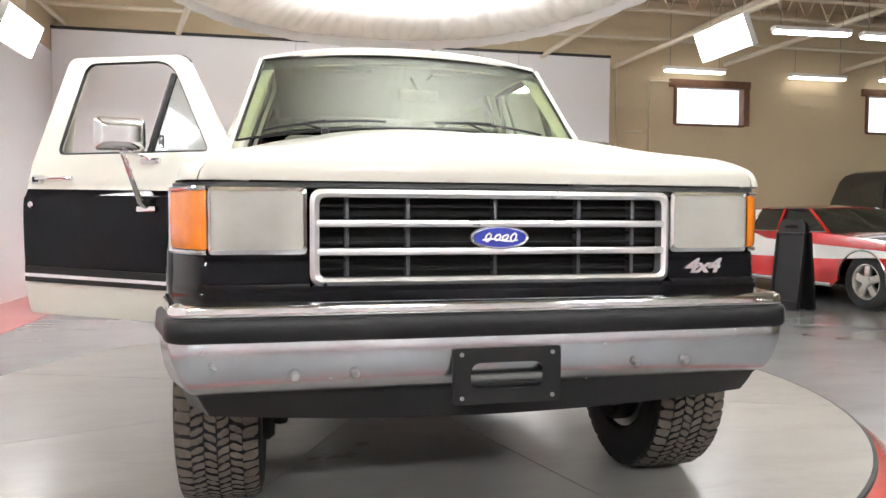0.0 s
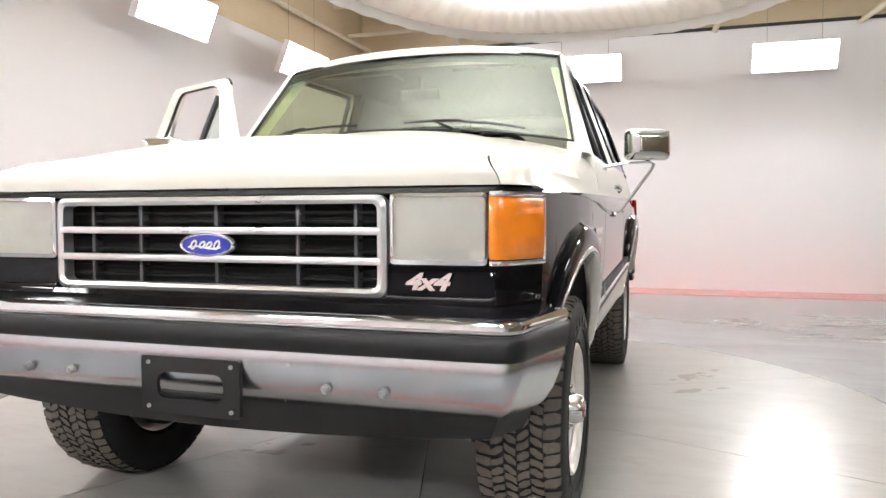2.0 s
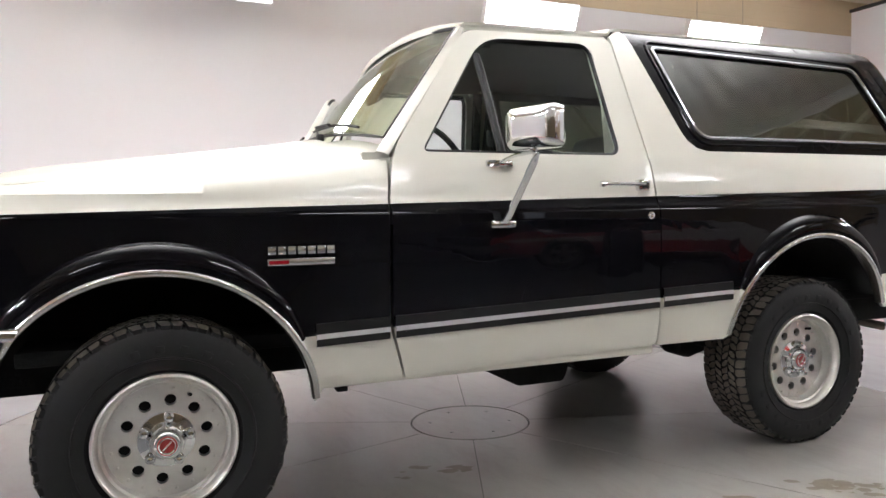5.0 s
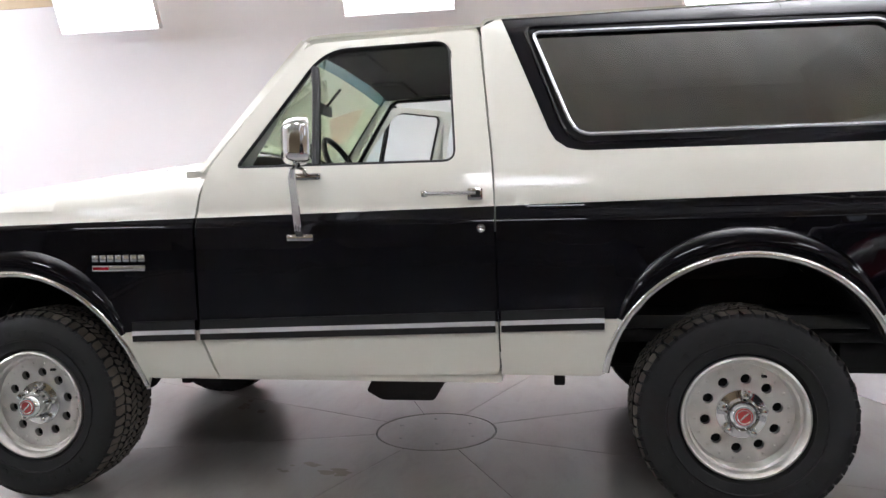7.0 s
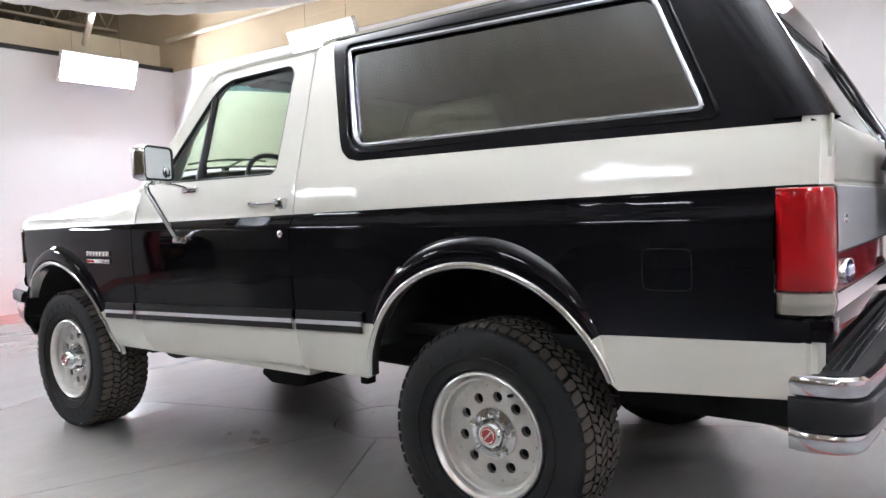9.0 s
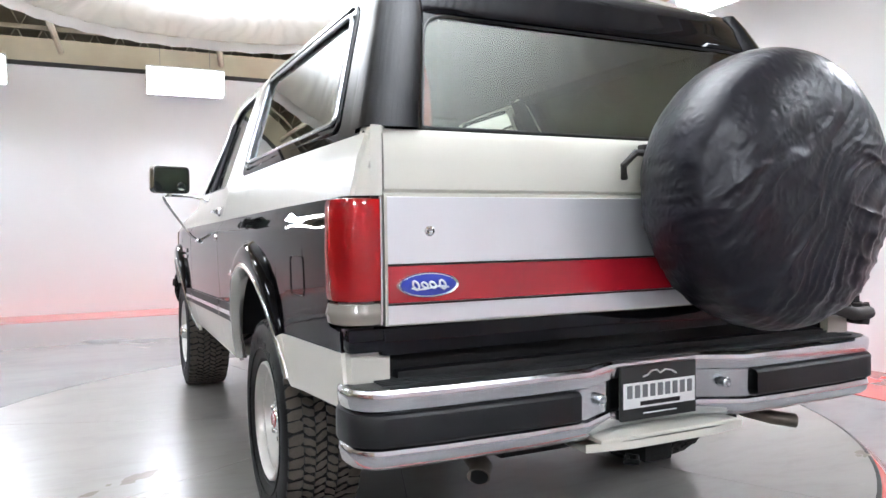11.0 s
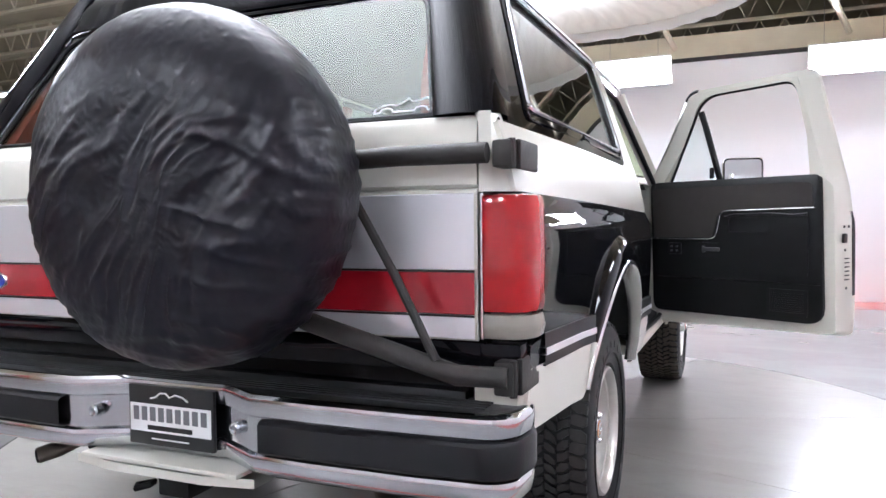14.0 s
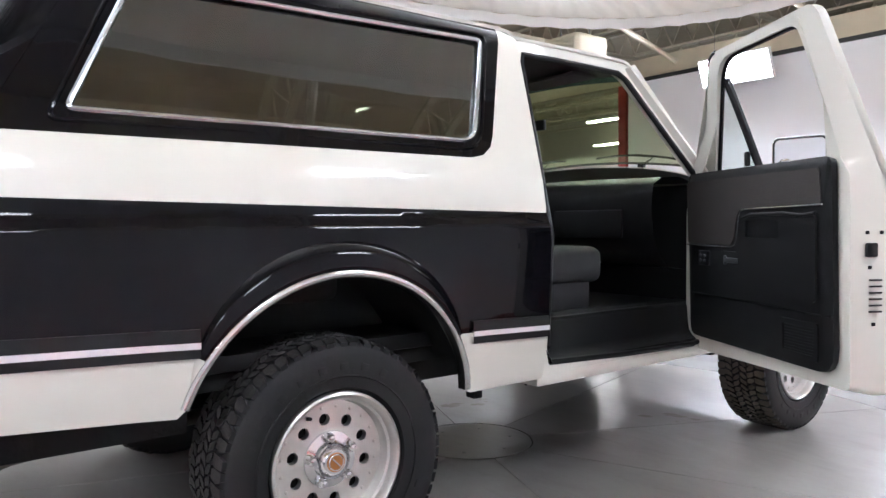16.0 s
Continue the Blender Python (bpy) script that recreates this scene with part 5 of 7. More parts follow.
    tube(bm, [(X(y, z, -0.028), y + 0.004, z - 0.001) for y, z in DOOR_OUT if z > 1.45 and y < 0.36], 0.0085, 6)
    part("weatherstrip", bm, RUBBER, door, "black rubber weatherstrip")
    # striker hole, vents and screws on the rear shut face
    bm = bmesh.new()
    box(bm, (s * 0.84, 0.493, 0.955), (0.04, 0.012, 0.045), 0.006)
    part("door_latch", bm, SATIN, door, "black latch on the shut face")
    for k in range(6):
        bm = bmesh.new()
        box(bm, (s * 0.85, 0.500, 0.86 - k * 0.02), (0.045, 0.006, 0.006), 0.002)
        part("drain_slot", bm, SATIN, door)
    for x, z in ((0.82, 1.01), (0.87, 1.01), (0.83, 0.90), (0.845, 0.72)):
        bm = bmesh.new()
        box(bm, (s * x, 0.499, z), (0.012, 0.006, 0.012), 0.003)
        part("plug", bm, SATIN, door)
    # outside: handle, lock, mouldings
    bm = bmesh.new()
    tube(bm, [(X(y, 1.125, o), y, 1.131 - 0.003 * y) for y, o in ((0.245, 0.004), (0.255, 0.022), (0.285, 0.028), (0.40, 0.028), (0.43, 0.022))], 0.0075, 8)
    box(bm, (X(0.43, 1.125, 0.008), 0.428, 1.126), (0.032, 0.055, 0.044), 0.008)
    box(bm, (X(0.25, 1.125, 0.004), 0.248, 1.130), (0.016, 0.024, 0.022), 0.006)
    h = part("door_handle", bm, CHROME, door, "chrome door handle")
    bm = bmesh.new()
    box(bm, (X(0.43, 1.125, 0.022), 0.43, 1.126), (0.010, 0.034, 0.024), 0.004)
    part("push_button", bm, SATIN, h)
    bm = bmesh.new()
    lathe(bm, [(X(0.448, 1.01, -0.004), 0.016), (X(0.448, 1.01, 0.006), 0.015), (X(0.448, 1.01, 0.008), 0.009), (X(0.448, 1.01, 0.005), 0.002)], 16, "x", (0, 0.448, 1.008))
    part("door_lock", bm, CHROME, door)
    for nm, z0, z1, dx, mt in (("side_moulding", -0.038, 0.036, 0.012, RUBBER), ("moulding_strip", -0.014, 0.002, 0.015, SILVER)):
        bm = bmesh.new()
        sheet(bm, [[(s * (half(y, 0.665) + d), y, 0.668 + 0.03 * y + z) for z, d in ((z0, 0.0), (z0, dx), (z1, dx), (z1, 0.0))] for y in [-0.602 + 1.094 * i / 12 for i in range(13)]])
        part(nm, bm, mt, door)
    # chrome mirror on tube arms
    bm = bmesh.new()
    ext = 1.105 if s > 0 else 1.03
    mc = Vector((s * ext, -0.15 if s > 0 else -0.12, 1.312))
    swing = Matrix.Translation(mc) @ Matrix.Rotation(radians(25 if s > 0 else -51), 4, "Z") @ Matrix.Translation(-mc)
    rows = []
    for yo, q in ((-0.050, 0.45), (-0.048, 0.72), (-0.036, 0.90), (-0.010, 1.0), (0.026, 1.0), (0.030, 0.97)):
        L = rounded([(-0.105 * q, -0.073 * q), (0.105 * q, -0.073 * q), (0.105 * q, 0.073 * q), (-0.105 * q, 0.073 * q)], 0.03 * q, 5)
        rows.append([mc + Vector((x, yo, z)) for x, z in L + L[:1]])
    sheet(bm, rows)
    bm.faces.new([bm.verts.new(p) for p in rows[0][:-1]])
    bm.transform(swing)
    mir = part("side_mirror", bm, CHROME, door, "chrome towing mirror on tube arms")
    bm = bmesh.new()
    L = rounded([(-0.098, -0.066), (0.098, -0.066), (0.098, 0.066), (-0.098, 0.066)], 0.026, 5)
    bm.faces.new([bm.verts.new(mc + Vector((x, 0.026, z))) for x, z in L])
    thicken(bm, 0.002)
    bm.transform(swing)
    part("mirror_glass", bm, MIRROR, mir)
    bm = bmesh.new()
    tube(bm, [mc + Vector((x, 0.027, z)) for x, z in L], 0.004, 6, closed=True)
    bm.transform(swing)
    part("mirror_rim", bm, SATIN, mir)
    bm = bmesh.new()
    lathe(bm, [(0.0, 0.002), (0.0, 0.024), (0.003, 0.022), (0.006, 0.002)], 20, "y", mc + Vector((-s * 0.055, 0.028, -0.035)))
    bm.transform(swing)
    part("spot_mirror", bm, MIRROR, mir, "small round spot mirror")
    bm = bmesh.new()
    tube(bm, [(X(-0.185, 1.205, 0.012), -0.185, 1.208), (s * (ext - 0.105), -0.17, 1.226), (s * (ext + 0.01), -0.16, 1.23), (s * (ext + 0.03), -0.158, 1.222), (s * (ext + 0.02), -0.165, 1.195), (s * 0.995, -0.195, 1.012), (X(-0.2, 0.985, 0.012), -0.2, 0.992)], 0.0065, 8)
    tube(bm, [(s * ext, -0.158, 1.228), (s * ext, mc.y, 1.245)], 0.012, 8)
    for q in (-1, 1):
        tube(bm, [(s * (ext + 0.03), -0.158 + q * 0.004, 1.222), (s * (ext + 0.02), -0.165 + q * 0.0075, 1.195), (s * 0.995, -0.195 + q * 0.0085, 1.012), (X(-0.2, 0.985, 0.012), -0.2 + q * 0.008, 0.992)], 0.0065, 8)
    part("mirror_arm", bm, CHROME, mir)
    for y, z in ((-0.185, 1.204), (-0.2, 0.986)):
        bm = bmesh.new()
        box(bm, (X(y, z, 0.006), y, z), (0.020, 0.105 if z > 1.1 else 0.10, 0.026), 0.008)
        part("arm_bracket", bm, CHROME, mir)
    return door


build_door(1)
door_r = build_door(-1)
door_r.matrix_basis = Matrix.Translation((HINGE[0] - 0.006, HINGE[1] - 0.062, 0)) @ pose(0, 0, 0, 0, 0, OPEN) @ Matrix.Translation((-HINGE[0], -HINGE[1], 0))

# ---------------------------------------------------------------- tail
def rear_plane(z):
    """Depth of the cap's rear face."""
    return 2.305 - (z - 1.28) * 0.56


RI = rounded([(-0.705, 1.287, 0.012), (0.705, 1.287, 0.012), (0.610, 1.634, 0.08), (-0.610, 1.634, 0.08)], 0.05, 6)
bm = bmesh.new()
RO = rounded([(-0.80, 1.283, 0.0), (0.80, 1.283, 0.0), (0.70, 1.66, 0.03), (0.66, 1.76, 0.05), (-0.66, 1.76, 0.05), (-0.70, 1.66, 0.03)], 0.02)
plate(bm, RO, [RI])
for v in bm.verts:
    v.co = Vector((v.co.y, rear_plane(v.co.z), v.co.z))
thicken(bm, 0.02)
frame_r = part("rear_window_frame", bm, BLACK, truck, "gloss black rear window frame of the cap")
bm = bmesh.new()
sheet(bm, [[(x * (half(2.1, z) - 0.012) / 0.7, rear_plane(z) + o - (o + 0.012) * abs(x / 0.7) ** 7 * (o > 0), z + 0.012 * (1 - (x / 0.7) ** 2) * (z > 1.7)) for x in [-0.7 + 0.1 * i for i in range(15)]] for z, o in ((1.634, -0.004), (1.640, 0.010), (1.66, 0.019), (1.69, 0.021), (1.72, 0.030), (1.745, 0.034), (1.765, 0.026), (1.782, 0.002), (1.80, -0.05))])
part("rear_visor", bm, BLACK, frame_r, "rounded gloss black roof lip", 60)
for s in SIDES:
    bm = bmesh.new()
    rows = []
    for i in range(13):
        z = 1.282 + 0.50 * i / 12
        xi = float(np.interp(z, [1.287, 1.634, 1.76], [0.706, 0.611, 0.60]))
        xo, yo = half(2.1, z), rear_plane(z)
        row = [(s * xi, yo - 0.004, z), (s * (xi + 0.003), yo + 0.006, z)]
        row += [(s * (xi + (xo - xi) * u), yo + 0.006 + 0.020 * math.sin(math.pi * min(1.0, u * 1.12)) ** 0.8, z) for u in (0.12, 0.25, 0.4, 0.55, 0.7)]
        row += [(s * (xo - 0.022), yo + 0.004, z), (s * (xo - 0.004), yo - 0.016, z), (s * (xo + 0.003), yo - 0.045, z), (s * (xo + 0.004), yo - 0.11, z)]
        rows.append(row)
    sheet(bm, rows)
    part("cap_corner", bm, BLACK, frame_r, "rounded gloss black corner pillar", 60)
bm = bmesh.new()
plate(bm, RI)
for v in bm.verts:
    v.co = Vector((v.co.y, rear_plane(v.co.z) - 0.010, v.co.z))
thicken(bm, 0.004)
g = part("rear_glass", bm, GLASS_REAR, frame_r, "tinted rear window glass")
g.visible_shadow = False
bm = bmesh.new()
tube(bm, [(x, rear_plane(z) - 0.004, z) for x, z in RI], 0.005, 8, closed=True)
part("rear_seal", bm, SATIN, frame_r)
# white roadster outline stuck on the glass, red inner pillars behind it
bm = bmesh.new()
for pts in ([(0.0, 0.0), (0.02, 0.30), (0.14, 0.52), (0.26, 0.60), (0.36, 0.50), (0.44, 0.62), (0.56, 0.98), (0.62, 0.72), (0.74, 0.78), (0.86, 0.95), (0.96, 0.70), (1.0, 0.25), (0.98, 0.0)],
            [(0.0, 0.0), (0.10, 0.02), (0.13, 0.26), (0.22, 0.32), (0.30, 0.22), (0.32, 0.02), (0.68, 0.02), (0.71, 0.24), (0.80, 0.32), (0.88, 0.22), (0.90, 0.02), (0.98, 0.0)]):
    tube(bm, [(-0.555 - 0.150 * u, rear_plane(1.300 + 0.032 * v) - 0.005, 1.300 + 0.032 * v) for u, v in pts], 0.0022, 5)
part("window_decal", bm, TAG_WHITE, frame_r, "white car outline decal on the glass")
for s in SIDES:
    bm = bmesh.new()
    sheet(bm, [[(s * 0.74, rear_plane(z) - 0.022, z), (s * (0.735 - w), rear_plane(z) - 0.026, z), (s * (0.735 - w), rear_plane(z) - 0.12, z)] for z, w in ((1.27, 0.062), (1.33, 0.078), (1.40, 0.092), (1.47, 0.098), (1.56, 0.100))])
    thicken(bm, 0.006)
    part("inner_pillar", bm, RED_SILL, frame_r, "dark red inner pillar")

# tailgate: cream top, brushed panel, red band, brushed lower strip
TY = 2.318
bm = bmesh.new()
zs = [(0.795, 0), (0.80, 0.004), (1.10, 0.004), (1.118, 0.002), (1.123, -0.008), (1.130, 0.004), (1.20, 0.006), (1.262, 0.000), (1.278, -0.012), (1.282, -0.04)]
sheet(bm, [[(x, TY + o + 0.012 * (1 - (x / 0.82) ** 2), z) for x in [-0.818 + 1.636 * i / 20 for i in range(21)]] for z, o in zs])
thicken(bm, 0.02)
gate = part("tailgate", bm, WHITE, truck, "cream tailgate with a brushed panel and red band")
for nm, z0, z1, mt, lb, o in (("upper_panel", 0.946, 1.112, SILVER, "brushed aluminium panel", 0.008), ("red_band", 0.850, 0.944, RED_STRIPE, "dark red reflector band", 0.009), ("lower_panel", 0.798, 0.848, SILVER, "brushed aluminium strip", 0.008)):
    bm = bmesh.new()
    sheet(bm, [[(x, TY + d + 0.012 * (1 - (x / 0.82) ** 2), z) for x in [-0.812 + 1.624 * i / 20 for i in range(21)]] for z, d in ((z0, 0.002), (z0 + 0.002, o), (z1 - 0.002, o), (z1, 0.002))])
    part(nm, bm, mt, gate, lb)
bm = bmesh.new()
for z in (0.848, 0.945):
    tube(bm, [(x, TY + 0.010 + 0.012 * (1 - (x / 0.82) ** 2), z) for x in [-0.812 + 1.624 * i / 12 for i in range(13)]], 0.0025, 5)
part("panel_joint", bm, SATIN, gate)
bm = bmesh.new()
lathe(bm, [(TY - 0.004, 0.014), (TY + 0.014, 0.013), (TY + 0.016, 0.008), (TY + 0.012, 0.001)], 16, "y", (0.702, 0, 1.026))
part("gate_lock", bm, CHROME, gate)
oval_badge(0.709, TY + 0.014, 0.894, 0.084, 0.032, -1, gate)
# body corners and sill behind
for s in SIDES:
    bm = bmesh.new()
    rows = []
    for z in (1.114, 1.13, 1.18, 1.22, 1.255, 1.275, 1.284):
        xo = half(2.3, z)
        rows.append([(s * 0.822, TY + 0.004, z), (s * 0.85, TY + 0.002, z), (s * (xo - 0.03), TY - 0.006, z), (s * (xo - 0.006), TY - 0.022, z), (s * (xo + 0.001), TY - 0.045, z), (s * xo, 2.255, z)])
    sheet(bm, rows)
    thicken(bm, 0.004)
    part("rear_corner", bm, WHITE, truck)
    bm = bmesh.new()
    rows = []
    for z in (0.592, 0.66, 0.735):
        xo = half(2.28, z)
        rows.append([(s * 0.80, TY - 0.02, z), (s * (xo - 0.02), TY - 0.022, z), (s * (xo + 0.001), TY - 0.045, z), (s * xo, 2.25, z)])
    sheet(bm, rows)
    thicken(bm, 0.004)
    part("lower_corner", bm, WHITE, truck)
    # tail lamp with reverse lens below
    for nm, z0, z1, mt, lb in (("tail_lamp", 0.857, 1.108, RED_LENS, "tall red wraparound tail lamp"), ("reverse_lens", 0.800, 0.855, CLEAR_LENS, "clear reverse lamp lens")):
        bm = bmesh.new()
        rows = []
        for z, q in ((z0, 0.0), (z0 + 0.003, 0.008), (z0 + 0.02, 0.012), ((z0 + z1) / 2, 0.014), (z1 - 0.02, 0.012), (z1 - 0.003, 0.008), (z1, 0.0)):
            xo = half(2.22, 0.95) - 0.004
            rows.append([(s * 0.828, TY - 0.012, z), (s * 0.832, TY - 0.002 + q, z), (s * 0.86, TY + 0.004 + q, z), (s * (xo - 0.03 + q * 0.3), TY + 0.0 + q, z), (s * (xo - 0.010 + q * 0.7), TY - 0.014 + q * 0.6, z), (s * (xo + q), TY - 0.045, z), (s * (xo + q), 2.225, z), (s * (xo - 0.01), 2.208, z)])
        sheet(bm, rows)
        thicken(bm, 0.003)
        tl = part(nm, bm, mt, truck, lb)
        bm = bmesh.new()
        sheet(bm, [[(s * 0.835, TY - 0.03, z), (s * 0.90, TY - 0.035, z), (s * 0.905, 2.22, z)] for z in (z0, z1)])
        part("lamp_back", bm, ALU, tl)
    bm = bmesh.new()
    tube(bm, [(s * 0.828, TY + 0.004, z) for z in (0.80, 0.95, 1.11)], 0.004, 6)
    part("lamp_bezel", bm, CHROME, tl)
    bm = bmesh.new()
    box(bm, (s * 0.87, TY - 0.02, 0.765), (0.095, 0.075, 0.06), 0.012)
    part("corner_block", bm, BLACK, truck)
bm = bmesh.new()
box(bm, (0, TY - 0.03, 0.757), (1.66, 0.06, 0.072), 0.012)
part("tail_sill", bm, BLACK, truck, "gloss black sill under the tailgate")
bm = bmesh.new()
box(bm, (0, 2.24, 0.66), (1.62, 0.05, 0.16), 0.01)
part("rear_crossmember", bm, UNDER, truck)


# rear step bumper: bright edges, black pads, recessed centre with the tag
def rear_plan(o, cut=0.285):
    P = [(0.150, 2.350), (0.165, 2.352), (cut, 2.412), (0.45, 2.416), (0.70, 2.410), (0.84, 2.398)]
    P = [(x, y - o) for x, y in P]
    for k in range(1, 6):
        a = radians(90 * k / 6)
        P.append((0.84 + (0.08 - o * 0.6) * math.sin(a), 2.398 - o - (0.085) * (1 - math.cos(a))))
    P += [(0.924 - o * 0.6, 2.285), (0.921 - o * 0.6, 2.255), (0.912 - o * 0.6, 2.232)]
    return P


bm = bmesh.new()
full = lambda o: [(-x, y) for x, y in reversed(rear_plan(o))] + rear_plan(o)
sheet(bm, [[(x, y, z) for x, y in full(o)] for z, o in ((0.650, 0.02), (0.655, 0.008), (0.648, -0.002), (0.636, -0.004), (0.608, 0.0), (0.602, 0.010), (0.52, 0.012), (0.514, 0.002), (0.50, -0.002), (0.476, 0.004), (0.466, 0.016), (0.466, 0.05))])
rb = part("rear_bumper", bm, STEP_CHROME, truck, "bright rear step bumper with black pads")
for s in SIDES:
    bm = bmesh.new()
    P = [p for p in rear_plan(0.0) if p[0] > 0.29]
    P[0] = (0.318, P[0][1])
    sheet(bm, [[(s * (x + d * 0.5 * (x > 0.9)), y + d * (x < 0.91), z) for x, y in P] for z, d in ((0.602, -0.012), (0.599, 0.006), (0.592, 0.012), (0.530, 0.012), (0.523, 0.006), (0.520, -0.012))])
    part("bumper_pad", bm, RUBBER, rb, "black rubber bumper pad")
    bm = bmesh.new()
    lathe(bm, [(2.375, 0.016), (2.397, 0.015), (2.400, 0.010), (2.398, 0.002)], 16, "y", (s * 0.228, 0, 0.566))
    part("bumper_bolt", bm, DULL_CHROME, rb)
bm = bmesh.new()
rows = [[(x, y, z) for x, y in full(0.012)] for z in (0.657,)] + [[(x * 0.99, 2.236, 0.657) for x, y in full(0.012)]]
sheet(bm, rows)
pad = part("step_pad", bm, STEP_PAD, rb, "ribbed black step pad")
for k in range(7):
    bm = bmesh.new()
    tube(bm, [(x * 0.98, 2.245 + k * 0.018, 0.659) for x in (-0.86, 0.86)], 0.003, 5)
    part("rib", bm, STEP_PAD, pad)
bm = bmesh.new()
sheet(bm, [[(x, y, z) for x, y in ((-0.285, 2.40), (-0.15, 2.425), (0.15, 2.425), (0.285, 2.40))] for z in (0.452, 0.430)] + [[(x, 2.30, 0.430) for x in (-0.285, -0.15, 0.15, 0.285)]])
box(bm, (0, 2.37, 0.458), (0.5, 0.10, 0.012), 0.004)
part("lower_step", bm, WHITE, rb, "cream lower step plate")
bm = bmesh.new()
box(bm, (0, 2.358, 0.562), (0.278, 0.012, 0.156), 0.006)
tag = part("dealer_tag", bm, TAG_BLACK, rb, "black and white dealer tag with plain bars")
bm = bmesh.new()
box(bm, (0, 2.3650, 0.556), (0.262, 0.002, 0.072))
part("white_field", bm, TAG_WHITE, tag)
for i in range(9):
    x = 0.11 - i * 0.0275
    bm = bmesh.new()
    box(bm, (x, 2.3665, 0.567), (0.018, 0.0015, 0.036))
    part("name_bar", bm, TAG_GREY, tag)
bm = bmesh.new()
box(bm, (0, 2.3665, 0.532), (0.145, 0.0015, 0.012))
part("lower_bar", bm, TAG_BLACK, tag)
bm = bmesh.new()
tube(bm, [(x, 2.3655, z) for x, z in ((0.062, 0.607), (0.045, 0.611), (0.03, 0.622), (0.012, 0.623), (0.0, 0.613), (-0.02, 0.621), (-0.042, 0.617), (-0.06, 0.607))], 0.0025, 5)
part("outline_mark", bm, TAG_WHITE, tag, "thin white outline mark")
bm = bmesh.new()
tube(bm, [(x, 2.3655, 0.503) for x in (-0.06, 0.06)], 0.002, 5)
part("underline", bm, TAG_WHITE, tag)
# frame rails behind the rear wheels
for s in SIDES:
    bm = bmesh.new()
    box(bm, (s * 0.66, 1.98, 0.515), (0.08, 0.56, 0.12), 0.012)
    part("frame_rail", bm, UNDER, truck)
# hitch and tail pipes
bm = bmesh.new()
box(bm, (0, 2.28, 0.40), (0.10, 0.16, 0.09), 0.008)
box(bm, (0, 2.20, 0.42), (0.9, 0.06, 0.06), 0.008)
tube(bm, [(0.09, 2.33, 0.375), (0.12, 2.36, 0.372), (0.10, 2.385, 0.375), (0.08, 2.36, 0.378)], 0.009, 6, closed=True)
part("tow_hitch", bm, UNDER, truck, "black receiver hitch")
for s, out in ((1, 0.56), (-1, 0.63)):
    bm = bmesh.new()
    tube(bm, [(s * 0.46, 1.5, 0.44), (s * 0.50, 1.9, 0.44), (s * 0.515, 2.12, 0.425), (s * 0.522, 2.20, 0.406), (s * (0.53 if s > 0 else 0.57), 2.266, 0.392), (s * out, 2.306, 0.382)], 0.031, 14, flat=0.75)
    tp = part("tail_pipe", bm, RUST, truck, "stained steel tail pipe with a turned-out tip")
    # black plug paints the shade inside the pipe, whose end is closed
    bm = bmesh.new()
    tube(bm, [(s * (out - 0.012), 2.294, 0.385), (s * (out + 0.002), 2.308, 0.3815)], 0.0265, 14, flat=0.75)
    part("mouth_plug", bm, UNDER, tp, "black plug standing in for the pipe's shaded hollow")

# covered spare wheel on a swing-away carrier
SPX, SPZ = -0.238, 1.130
bm = bmesh.new()
rows = []
prof = [(2.372, 0.30), (2.375, 0.325), (2.386, 0.342), (2.402, 0.356), (2.425, 0.368), (2.45, 0.377), (2.475, 0.383), (2.51, 0.388), (2.54, 0.389), (2.57, 0.386), (2.592, 0.380), (2.610, 0.373), (2.624, 0.364)]
prof += [(2.684 - 0.068 * (r / 0.375) ** 5, r) for r in [0.357 - 0.0075 * i for i in range(47)]]
prof = [(y + 0.019, r * 0.981) for y, r in prof]
NA = 300


def folds(x, y, z):
    """Depth of the vinyl's folds: smooth at the top, long drapes fanning down from there, short crinkles at the flanks."""
    step = lambda v, a, b: (lambda t: t * t * (3 - 2 * t))(max(0.0, min(1.0, (v - a) / (b - a))))
    ridge = lambda n: max(0.0, 1 - 2.2 * abs(n)) ** 2
    dx, dz = x - 0.48, 0.58 - z
    fan, far = math.atan2(dx, dz), math.hypot(dx, dz)
    warp = 0.10 * noise.noise(Vector((x * 4, z * 4, 5)))
    low = step(-z, -0.26, -0.04)
    w = low * 0.0076 * noise.noise(Vector(((fan + warp) * 10, far * 1.5 + 3, y * 3)))
    w += low * 0.0036 * ridge(noise.noise(Vector(((fan + warp) * 14 + 7, far * 2.2, y * 5))))
    w += (0.25 + 0.75 * low) * 0.0026 * ridge(noise.noise(Vector(((fan + warp * 2) * 27 + 2, far * 6.5, y * 9))))
    w += (0.3 + 0.7 * low) * 0.0018 * noise.noise(Vector(((fan + warp) * 46 + 3, far * 13, y * 9)))
    right = step(x, 0.06, 0.20) * step(-z, -0.20, -0.08)
    w += 0.0075 * right * ridge(noise.noise(Vector((x * 6 + 2, (z + 0.25 * x) * 21 + warp * 6, y * 5))))
    left = step(-x, 0.12, 0.30) * step(-z, -0.22, -0.05)
    w += 0.0050 * left * ridge(noise.noise(Vector((x * 9 + z * 3, (z - 0.5 * x) * 22, y * 5))))
    foot = step(-z, 0.16, 0.30)
    w += 0.0055 * foot * ridge(noise.noise(Vector((x * 8, z * 24 + x * 3 + 9, y * 6))))
    w += 0.004 * noise.noise(Vector((x * 3.2 + 1, z * 3.2, y * 2)))
    return w + 0.0005 * noise.noise(Vector((x * 40, z * 50, y * 40)))


